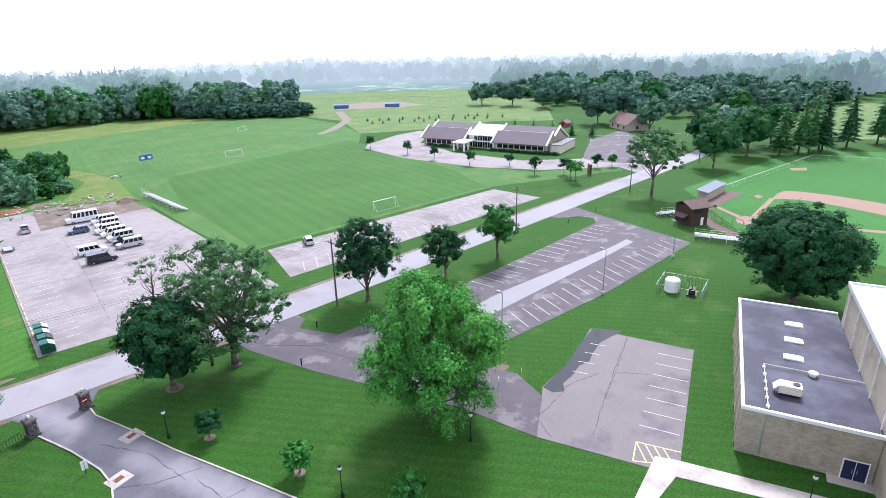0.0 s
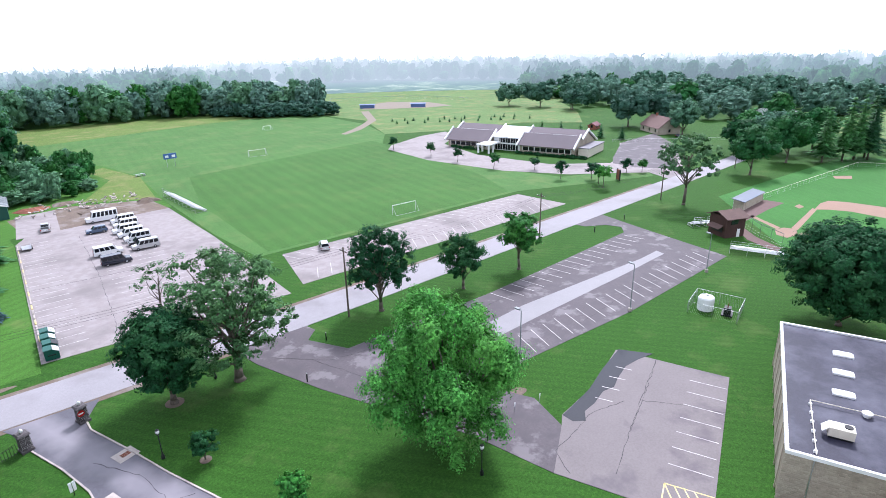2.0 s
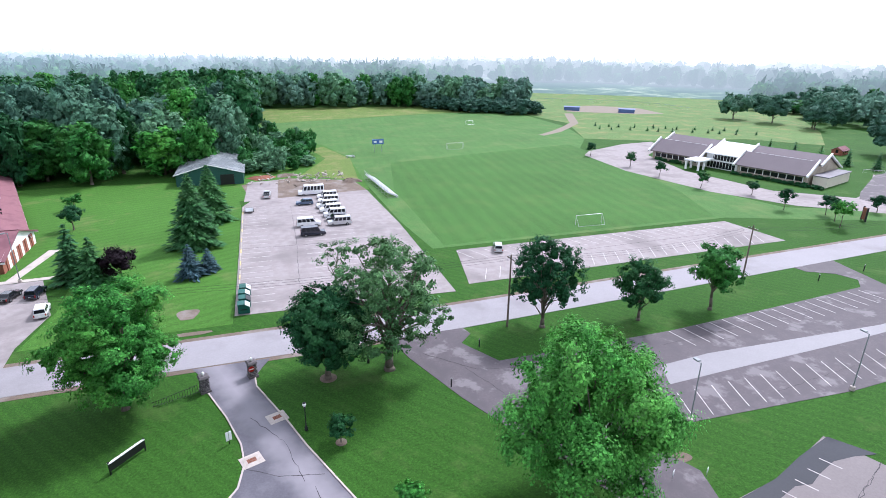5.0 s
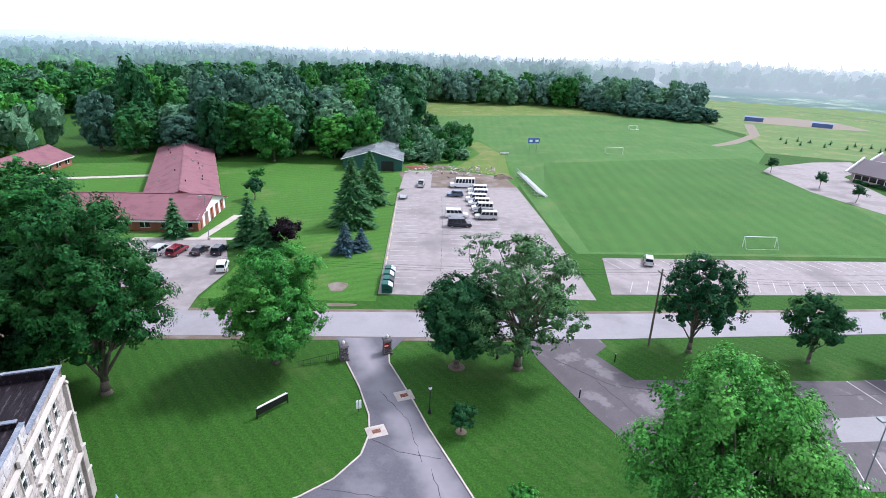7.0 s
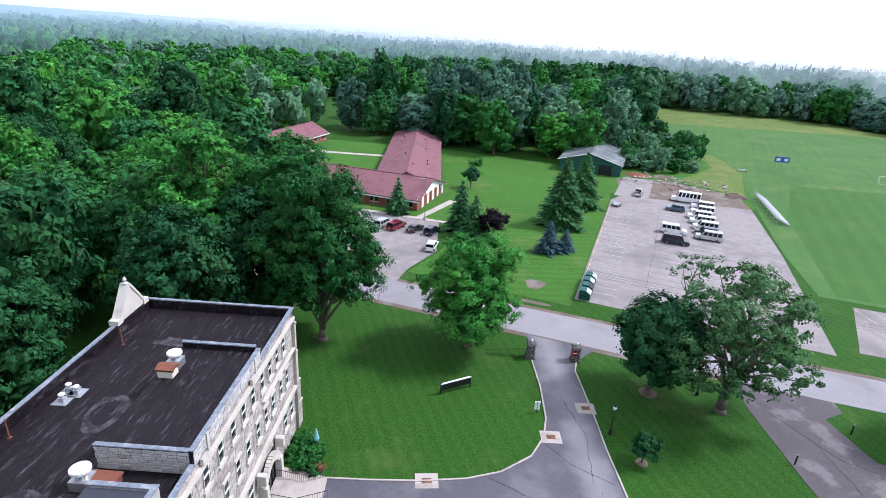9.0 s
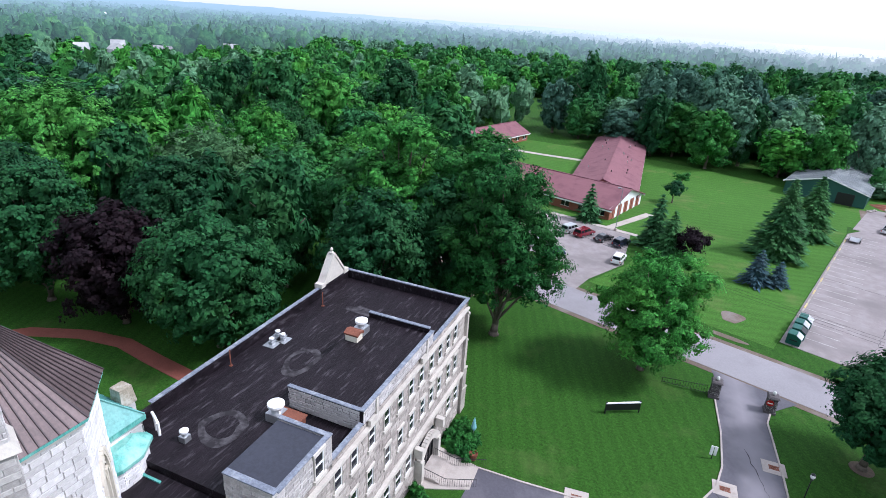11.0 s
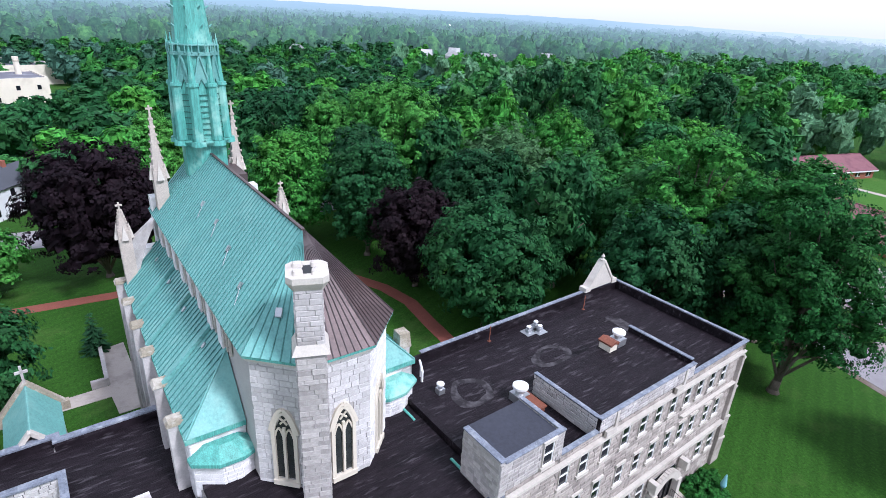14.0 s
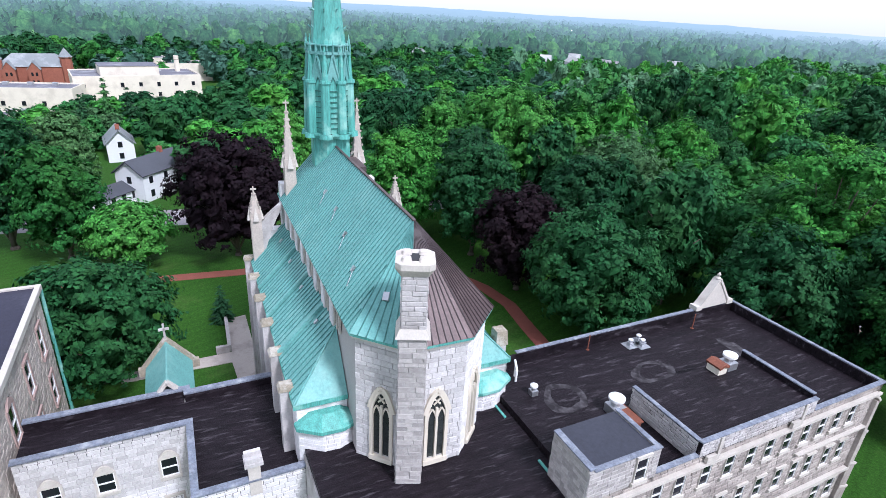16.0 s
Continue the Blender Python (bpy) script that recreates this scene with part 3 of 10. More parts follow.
flat("parking_lot_near", [(33, 25.6), (39.5, 30), (41, 31.2), (48.5, 32.4), (58.3, 35.8), (63.3, 22.2), (39.8, 12.6), (37.6, 14.8)], 0.05, LOT_NEAR, "grey asphalt lot with parking stalls", "parking lot")
flat("puddle", [(41, 31.1), (47.6, 32.3), (52.9, 34.1), (58.6, 35.6), (61.2, 31.8), (58.4, 32.3), (55.6, 32.4), (52.6, 31.5), (50.4, 30.6), (48.5, 30.9), (45.7, 30.1), (43.6, 29.9), (42.2, 28.7), (41.0, 29.6)], 0.062, WET, "dark rain puddle along the lot's edge", "puddle", 0.02)
flat("pale_strip", [(48.5, 49.4), (58, 49.9), (83, 50.9), (93.5, 51.6), (98, 51.8), (98.5, 53.8), (92, 53.4), (75, 53.9), (59, 54.3), (50.5, 53.6)], 0.06, WET_SHEEN,
     "damp strip down the middle of the lot, sky sheen in its colour", "pavement", 0.02)
drive_left = [(-10.5, 71.0), (-8.6, 67.8), (-8.1, 64.6), (-5.8, 59.0), (-4.1, 53.6), (-3.7, 50.4), (-4.3, 47.0), (-6.6, 43.6), (-9.4, 41.4), (-13.2, 39.4), (-17.5, 37.6), (-21.5, 36.1)]
drive_right = [(-0.6, 71.0), (-2.6, 67.0), (-2.4, 64.5), (-1.5, 62.3), (0.9, 56.3), (2.7, 51.3), (6.5, 42.2), (9.2, 35.6), (14, 24), (18, 15)]
flat("drive", drive_left + [(-20.2, 31.5), (-15, 20), (0, 4), (14, 6)] + drive_right[::-1], 0.05, DRIVE, "dark patched asphalt entrance drive", "drive")


def kerb(name, line, w, h, material, label):
    s = Shape()
    for a, b in zip(line, line[1:]):
        s.beam((*a, h / 2 - 0.03), (*b, h / 2 - 0.03), w, h + 0.06)
    return solid(name, s, material, label, "kerb", kind="structure")


kerb("drive_kerb", drive_left[2:], 0.18, 0.14, CONCRETE, "pale concrete kerb curving along the drive")
kerb("drive_kerb", drive_right[1:8], 0.18, 0.14, CONCRETE, "pale concrete kerb along the drive's lawn")
for x, y, r in ((-0.2, 57.3, 20), (-3.0, 50.7, 20), (-12.8, 39.6, 25)):
    dr = thing("storm_drain", pose(x, y, 0.052, 0, 0, r), "square concrete drain apron with an iron grate", "drain", "drains along the drive")
    part("apron", Shape().box(-1.1, -0.95, -0.1, 1.1, 0.95, 0.02), CONCRETE, dr)
    g = Shape()
    for i in range(6):
        g.box(-0.42, -0.3 + i * 0.11, 0.02, 0.42, -0.24 + i * 0.11, 0.05)
    part("grate", g.box(-0.46, -0.36, 0.02, -0.42, 0.36, 0.05).box(0.42, -0.36, 0.02, 0.46, 0.36, 0.05), RUST, dr, "rusty iron grate")
flat("walk_gym", [(39.6, 15.2), (40.6, 13.5), (46.2, 1.0), (52.5, -13), (50.8, -13.7), (43, 2.8), (38.4, 12.3), (33.5, 12.0), (32.8, 13.6)], 0.07, CONCRETE, "pale concrete footpath by the parking lot", "footpath")
flat("walk_gym_door", [(51.2, 3.0), (54.2, -4.3), (51.4, -5.4), (48.4, 2.0)], 0.065, CONCRETE, "pale concrete path to the navy doors", "footpath")
flat("walk_hall", [(-21.5, 36.2), (-20.4, 33.4), (-24.2, 29.9), (-27.2, 33.8), (-26.2, 35.6)], 0.09, CONCRETE, "pale concrete forecourt at the stone hall's door", "footpath")
flat("lot_barn", [(-56, 109.5), (-39, 110.5), (-33.3, 94.5), (-34.8, 84), (-34.4, road_y(-34.4, 1)), (-40.4, road_y(-40.4, 1)), (-39.8, 84), (-41.5, 87), (-60, 86), (-62, 108)], 0.05, LOT_PALE,
     "grey asphalt car park of the red-roofed building", "parking lot")
flat("walk_barn", [(-58, 109.5), (-34.5, 111), (-34.5, 112.4), (-43.5, 111.8), (-41, 128), (-43, 128.2), (-45.2, 111.8), (-58, 111)], 0.06, CONCRETE, "pale concrete footpath in front of the red-roofed building", "footpath")
flat("lodge_drive", [(176.5, 119), (207.5, 136.5), (241.2, 141.5), (222, 121.5), (201.0, 113.5), (183.5, 96), (172.5, 96.5), (167.5, 104), (168, 113)], 0.058, LOT_WORN, "dark asphalt drive beside the lodge", "drive", 0.02)
flat("lodge_lot", [(126, 196), (133, 204), (158, 216), (176, 219), (172, 205), (152, 190), (145, 160), (151, 128), (168, 114), (181, 119), (207, 137), (222, 120), (183, 95), (172, road_y(172, 1)),
                   (160, road_y(160, 1)), (164, 96), (153, 105), (143, 112), (131, 132), (124, 165)], 0.05, LOT_PALE, "pale asphalt lot round the low modern lodge", "parking lot")
for lab, pts in (("round muddy patch in the lawn", (-12.7, 88.4, 1.6, 2.3)), ("grey gravel patch by the road", (-11.4, 81.5, 2.4, 0.7)), ("bare earth round the lamp's foot", (40.2, 37.8, 1.3, 1.0))):
    cx, cy, rx, ry = pts
    flat("bare_patch", [(cx + rx * (1 + 0.2 * math.sin(3 * a + cx)) * math.cos(a), cy + ry * (1 + 0.2 * math.cos(2 * a)) * math.sin(a)) for a in [2 * math.pi * i / 18 for i in range(18)]], 0.04, DIRT, lab, "bare earth", 0.1)
flat("far_meadow", [(272, 62), (296, 26), (380, 22), (440, 60), (440, 94), (300, 88)], 0.03, MEADOW, "pale grass field beyond the pines", "meadow")
flat("ball_field", [(120, 38), (150, 66), (236, 62), (262, 20), (300, -60), (150, -60), (118, 10)], 0.02, BALL_TURF, "bright green mown baseball outfield", "field")
flat("infield_dirt", [(154.6, 43.8), (161.7, 44.8), (166.3, 44.4), (168.2, 40.6), (169.3, 34.1), (168.9, 23.2), (166, 13), (160, 4), (152, -1), (148, 4), (153.5, 11), (156.9, 20.7), (158.5, 28.9), (159.0, 37.0), (157.1, 41.2)], 0.04, INFIELD, "tan clay arc of the baseball infield", "infield")
flat("home_plate_dirt", [(130.5, 43.5), (133.6, 42.8), (134.3, 40.4), (130.1, 38.6), (126.5, 39.5), (127.1, 41.9)], 0.05, INFIELD, "round clay patch at home plate", "infield")
for ends in ([(137.1, 52.0), (138.5, 52.0), (133.0, 43.3), (131.1, 43.3)], [(134.2, 41.5), (155.5, 44.5), (155.2, 43.3), (133.9, 40.0)], [(130.0, 38.8), (132.4, 38.8), (149.5, 2), (148, 1)]):
    flat("base_path", ends, 0.045, INFIELD, "narrow clay base path across the grass", "infield")
flat("dugout_dirt", [(134.4, 53.4), (140.1, 55.1), (155.1, 56.4), (155.7, 51.2), (146.7, 51.4), (137.5, 50.9), (132.6, 50.9)], 0.045, DARK_CLAY, "dark purplish clay strip before the dugout", "dirt")
flat("backstop_walk", [(127.2, 51.6), (129.0, 51.0), (122.4, 44.2), (118.6, 37.6), (115.6, 37.2), (119.1, 44.6)], 0.045, DARK_CLAY, "dark gravel walk curving behind home plate", "footpath")
flat("on_deck_patch", [(154.3, 48.3), (157.0, 48.1), (155.4, 46.3), (152.8, 46.6)], 0.05, INFIELD, "small clay patch in the grass", "infield")
flat("bullpen_dirt", [(199.0, 53.8), (203.6, 50.0), (199.0, 48.6), (195.9, 52.1)], 0.05, INFIELD, "clay bullpen mound by the fence", "infield")
flat("far_diamond", [(203, 345), (222, 372), (246, 378), (268, 352), (263, 318), (240, 322)], 0.05, DIRT_PALE, "far tan softball diamond", "infield")
flat("field_track", [(134, 251.5), (147, 262), (160.5, 275), (174, 290), (184.5, 312), (196, 335), (201, 333), (190, 311), (178, 287), (164, 272), (150, 258), (135, 248)], 0.045, DIRT_PALE, "pale gravel track to the ball diamond", "track")
CAMPUS = pose(0, 0, 0, 0, 0, 198.47)


def campus_poly(pts):
    return [tuple((CAMPUS @ Vector((a, b, 0)))[:2]) for a, b in pts]


flat("street", campus_poly([(121, 120), (107.7, 29.5), (103.6, 3.4), (98, -40), (92, -140), (100, -140), (106.5, -40), (112.5, 3.4), (116.6, 29.5), (130, 120)]), 0.05, ROAD, "grey town street beyond the chapel lawn", "road")
walk_line = [(83, 30), (81.1, 6), (79.6, -6), (79.6, -20), (75.5, -30), (68.5, -37.2), (62, -40), (56, -40.9), (50, -40), (44, -39.3), (36, -39)]
walk_edge = [[], []]
for k, (px_, py_) in enumerate(walk_line):
    (ax_, ay_), (bx_, by_) = walk_line[max(0, k - 1)], walk_line[min(len(walk_line) - 1, k + 1)]
    ln = math.hypot(bx_ - ax_, by_ - ay_)
    for e, side in zip((-1.05, 1.05), walk_edge):
        side.append((px_ - (by_ - ay_) / ln * e, py_ + (bx_ - ax_) / ln * e))
flat("brick_walk", campus_poly(walk_edge[0] + walk_edge[1][::-1]), 0.06, BRICKWALK, "curving red brick footpath through the lawn", "footpath")
flat("chapel_walk", campus_poly([(55.6, 9), (57.3, 9), (57.6, -2.6), (65.6, -2.9), (66, -5.2), (52, -5.2), (52, -2.6), (55.4, -2.4)]), 0.06, CONCRETE, "pale concrete path to the chapel's side door", "footpath")
ramp_side = Shape()
for p, q in (((57.8, -2.4), (65.5, -2.7)), ((57.8, -2.4), (57.9, -0.9))):
    ramp_side.beam((*p, 0.45), (*q, 0.45), 0.4, 1.0)
solid("ramp_wall", ramp_side, STONE, "low grey stone wall beside the chapel path", "wall", kind="structure", m=CAMPUS)


# parking lines
def stripes(name, material, label, rows):
    """rows: start, step, length vector, count of painted bars."""
    s = Shape()
    for (x, y), (sx, sy), (lx, ly), n in rows:
        for i in range(n):
            a = (x + i * sx, y + i * sy, 0.062)
            s.beam(a, (a[0] + lx, a[1] + ly, 0.062), 0.12, 0.014)
    return solid(name, s, material, label, "parking line", kind="structure")


stripes("stall_lines", LINE, "worn white stall lines of the far lot", [((-4.8, 90), (0, 2.75), (5.6, 0), 23), ((8.0, 92), (0, 2.75), (5.4, 0), 21), ((14.2, 92), (0, 2.75), (5.6, 0), 21)])
stripes("stall_lines", LINE, "angled white stall lines of the long lot", [((38.5, 88.2), (3.0, 0.09), (2.4, 5.2), 24), ((40.5, 99.2), (3.0, 0.05), (-2.2, 5.0), 23)])
stripes("stall_lines", LINE, "worn white stall lines of the patched lot", [((59, 56.6), (2.75, 0.18), (-0.9, 4.9), 17), ((46.5, 42.6), (2.75, 0.04), (1.6, 5.0), 21)])
stripes("stall_lines", LINE, "white stall lines of the near lot", [((60.5, 21.2), (-2.65, -1.04), (-1.6, 4.0), 7), ((54.5, 33.2), (-2.6, -0.8), (0.9, -1.9), 4)])
hatch = Shape()
h0, h1, h2, h3 = (Vector((*p, 0.062)) for p in ((40.2, 17.7), (37.3, 16.4), (42.1, 13.6), (40.0, 12.8)))
for a, b in [(h0, h1), (h0, h2), (h1, h3)] + [(h0.lerp(h2, t / 5), h1.lerp(h3, t / 5 + 0.3)) for t in range(4)]:
    hatch.beam(a, b, 0.14, 0.014)
solid("hatched_lines", hatch, YELLOW, "yellow hatched no-parking bay", "parking line", kind="structure")


def crack(pts, seed):
    """A tarred crack wandering through the asphalt."""
    rng = random.Random(seed)
    s = Shape()
    line = []
    for (x0, y0), (x1, y1) in zip(pts, pts[1:]):
        n = max(2, int(math.hypot(x1 - x0, y1 - y0) / 0.7))
        line += [(x0 + (x1 - x0) * i / n + rng.uniform(-0.12, 0.12), y0 + (y1 - y0) * i / n + rng.uniform(-0.12, 0.12)) for i in range(n)]
    line.append(pts[-1])
    for (x0, y0), (x1, y1) in zip(line, line[1:]):
        s.beam((x0, y0, 0.058), (x1, y1, 0.058), rng.uniform(0.02, 0.075), 0.012)
    solid("asphalt_crack", s, TAR, "dark tarred crack in the asphalt", "crack", kind="structure")


TAR = surface("crack_tar", (0.035, 0.03, 0.034), 0.7, coarse=1, fine=6, spread=0.3)
for k, pts in enumerate(([(60.2, 30.7), (50.4, 26.8), (46.0, 25.0), (37.7, 21.5)], [(60.0, 30.6), (50.6, 26.7), (46.2, 25.1), (44.5, 24.3)], [(50.4, 26.8), (53.3, 23.2), (55.7, 19.1)], [(48.9, 28.0), (44, 29.2), (38.8, 28.2)], [(38.8, 28.2), (35.6, 27.7), (34.2, 24.5)], [(-3.2, 58), (0.4, 52.8), (2, 46)],
                         [(-4.2, 50), (-0.5, 47.5), (4.0, 46.5)], [(-7.5, 42.5), (0, 41), (6, 40.5)], [(3, 45), (4.5, 38), (8, 32)], [(60, 44), (74, 45.5), (98, 46.5)], [(54, 58.2), (80, 60), (101, 62.5)],
                         [(24, 62), (28, 52), (33, 40)], [(20, 66), (26, 60), (34, 58.5)], [(5, 92), (6.5, 120), (7, 150)], [(-5, 118), (12, 117), (30, 119)], [(45, 96.5), (80, 98), (111, 99)])):
    crack(pts, k)
flat("light_lawn", [(-62, 83), (-40.5, 83), (-41, 86), (-60, 85.5), (-62.4, 109), (-34, 112.5), (-32.8, 95), (-34.3, 83), (-5.8, 83), (-5.6, 152), (-9, 186), (-60, 188), (-122, 176), (-122, 116), (-90, 110)], 0.015, BARN_LAWN, "light green mown lawn round the red-roofed building", "lawn")


# ---------------------------------------------------------------- wall tools
BLOCKS = {}


def block_mesh(material):
    """One dressed block, one metre in each direction, its front proud of the wall."""
    if material.name not in BLOCKS:
        b = 0.06
        v = [(0, 0, 0), (1, 0, 0), (1, 0, 1), (0, 0, 1), (b * 0.5, 1, b), (1 - b * 0.5, 1, b), (1 - b * 0.5, 1, 1 - b), (b * 0.5, 1, 1 - b)]
        BLOCKS[material.name] = Shape().add(v, [(7, 6, 5, 4), (4, 5, 1, 0), (5, 6, 2, 1), (6, 7, 3, 2), (7, 4, 0, 3)]).mesh("stone", material)
    return BLOCKS[material.name]


def stones(shape, at, length, z0, z1, course, long, rng, holes=(), proud=0.04, jitter=0.35, single=None):
    """Coursed blocks standing proud on a wall face. holes: (a0, a1, z0, z1) left free."""
    z, row = z0, 0
    while z < z1 - 0.08:
        h = min(course * rng.uniform(1 - jitter * 0.6, 1 + jitter * 0.6), z1 - z)
        a = -rng.uniform(0, long) if row % 2 else 0.0
        while a < length:
            w = long * rng.uniform(1 - jitter, 1 + jitter)
            a0, a1 = max(a, 0), min(a + w, length)
            a += w
            if a1 - a0 < 0.1:
                continue
            cuts = [(a0, a1)]
            for h0, h1, k0, k1 in holes:
                if z + h > k0 and z < k1:
                    cuts = [c for x0, x1 in cuts for c in ((x0, min(x1, h0)), (max(x0, h1), x1)) if c[1] - c[0] > 0.06]
            for x0, x1 in cuts:
                g, d = 0.012, proud * rng.uniform(0.4, 1.3)
                b = 0.025
                if single and single[2] > 0 and z + h > single[3]:
                    o = Vector(at(x0 + g, 0.0, z + g))
                    ex = Vector(at(x1 - g, 0.0, z + g)) - o
                    ey = Vector(at(x0 + g, d, z + g)) - o
                    ez = Vector(at(x0 + g, 0.0, z + h - g)) - o
                    one = new("stone", block_mesh(single[1]))
                    one.parent = single[0]
                    one.matrix_local = Matrix(((ex.x, ey.x, ez.x, o.x), (ex.y, ey.y, ez.y, o.y), (ex.z, ey.z, ez.z, o.z), (0, 0, 0, 1)))
                    single[2] -= 1
                    continue
                p = [at(x0 + g, 0.0, z + g), at(x1 - g, 0.0, z + g), at(x1 - g, 0.0, z + h - g), at(x0 + g, 0.0, z + h - g),
                     at(x0 + g + b, d, z + g + b), at(x1 - g - b, d, z + g + b), at(x1 - g - b, d, z + h - g - b), at(x0 + g + b, d, z + h - g - b)]
                shape.add(p, [(4, 5, 6, 7), (0, 1, 5, 4), (1, 2, 6, 5), (2, 3, 7, 6), (3, 0, 4, 7)])
        z += h
        row += 1


def arch_ring(at, a, z, half, rise, n=10):
    """Points of a pointed arch from the left spring to the right one, on a wall face."""
    pts = []
    for i in range(n + 1):
        t = i / n
        k = 1 - abs(2 * t - 1)
        x = (2 * t - 1) * half
        pts.append((a + x, z + rise * math.sin(k * math.pi / 2) ** 0.85))
    return pts


def window_unit(parent, at, a, z, w, h, trim, depth=-0.012, mull=1, label="", sill=True, arched=0.0, glass=None, frame=None, jamb=0.14):
    """A sash window set back in a stone surround: frame, panes, sill, lintel."""
    glass, frame = glass or GLASS, frame or WHITE
    win = part("window", Shape().add([at(a - w / 2, -depth, z), at(a + w / 2, -depth, z), at(a + w / 2, -depth, z + h), at(a - w / 2, -depth, z + h)], [(0, 1, 2, 3)]), glass, parent, label)
    f = Shape()
    t = 0.07

    def bar(a0, z0, a1, z1, d0, d1, s=f):
        p = [at(a0, d0, z0), at(a1, d0, z0), at(a1, d0, z1), at(a0, d0, z1), at(a0, d1, z0), at(a1, d1, z0), at(a1, d1, z1), at(a0, d1, z1)]
        s.add(p, [(4, 5, 6, 7), (0, 1, 5, 4), (1, 2, 6, 5), (2, 3, 7, 6), (3, 0, 4, 7)])

    bar(a - w / 2, z, a - w / 2 + t, z + h, -depth, -depth + 0.06)
    bar(a + w / 2 - t, z, a + w / 2, z + h, -depth, -depth + 0.06)
    bar(a - w / 2 + t, z, a + w / 2 - t, z + t, -depth, -depth + 0.06)
    bar(a - w / 2 + t, z + h - t, a + w / 2 - t, z + h, -depth, -depth + 0.06)
    bar(a - w / 2 + t, z + h / 2 - 0.04, a + w / 2 - t, z + h / 2 + 0.04, -depth, -depth + 0.07)
    for i in range(mull):
        c = a - w / 2 + w * (i + 1) / (mull + 1)
        bar(c - 0.025, z + t, c + 0.025, z + h - t, -depth, -depth + 0.05)
    part("frame", f, frame, win)
    s = Shape()
    bar(a - w / 2 - 0.16, z - 0.24, a + w / 2 + 0.16, z, -depth, 0.2, s)
    part("sill", s, trim, win)
    for x0 in (a - w / 2 - jamb, a + w / 2):
        j = Shape()
        bar(x0, z, x0 + jamb, z + h, -depth, 0.12, j)
        part("jamb", j, trim, win)
    j = Shape()
    if arched:
        pts = arch_ring(at, a, z + h, w / 2 + 0.14, arched)
        j.add([at(x, -depth, zz) for x, zz in pts] + [at(x, 0.15, zz) for x, zz in pts],
              [tuple(range(11, 22))] + [(i, i + 1, 12 + i, 11 + i) for i in range(10)])
    else:
        bar(a - w / 2 - 0.14, z + h, a + w / 2 + 0.14, z + h + 0.24, -depth, 0.17, j)
    part("lintel", j, trim, win)
    return win


def gable_roof(shape, x0, x1, y0, y1, z0, z1, over=0.5, thick=0.25, axis="x"):
    """Two roof slopes over a rectangle; the ridge runs along the axis."""
    if axis == "x":
        ym = (y0 + y1) / 2
        k = (z1 - z0) / ((y1 - y0) / 2)
        shape.slab([(x0 - over, y0 - over, z0 - k * over), (x1 + over, y0 - over, z0 - k * over), (x1 + over, ym, z1), (x0 - over, ym, z1)], thick)
        shape.slab([(x0 - over, ym, z1), (x1 + over, ym, z1), (x1 + over, y1 + over, z0 - k * over), (x0 - over, y1 + over, z0 - k * over)], thick)
    else:
        xm = (x0 + x1) / 2
        k = (z1 - z0) / ((x1 - x0) / 2)
        shape.slab([(x0 - over, y0 - over, z0 - k * over), (xm, y0 - over, z1), (xm, y1 + over, z1), (x0 - over, y1 + over, z0 - k * over)], thick)
        shape.slab([(xm, y0 - over, z1), (x1 + over, y0 - over, z0 - k * over), (x1 + over, y1 + over, z0 - k * over), (xm, y1 + over, z1)], thick)
    return shape


def gable_walls(shape, x0, x1, y0, y1, z0, z1, axis="x"):
    if axis == "x":
        ym = (y0 + y1) / 2
        sec = [(y0, 0), (y1, 0), (y1, z0), (ym, z1), (y0, z0)]
        v = [(x0, y, z) for y, z in sec] + [(x1, y, z) for y, z in sec]
    else:
        xm = (x0 + x1) / 2
        sec = [(x0, 0), (x1, 0), (x1, z0), (xm, z1), (x0, z0)]
        v = [(x, y0, z) for x, z in sec] + [(x, y1, z) for x, z in sec]
    return shape.add(v, [(4, 3, 2, 1, 0), (5, 6, 7, 8, 9)] + [(i, (i + 1) % 5, 5 + (i + 1) % 5, 5 + i) for i in range(5)])


# ---------------------------------------------------------------- trees
def unit(rng, n):
    v = rng.normal(size=(n, 3))
    return v / np.linalg.norm(v, axis=1, keepdims=True)


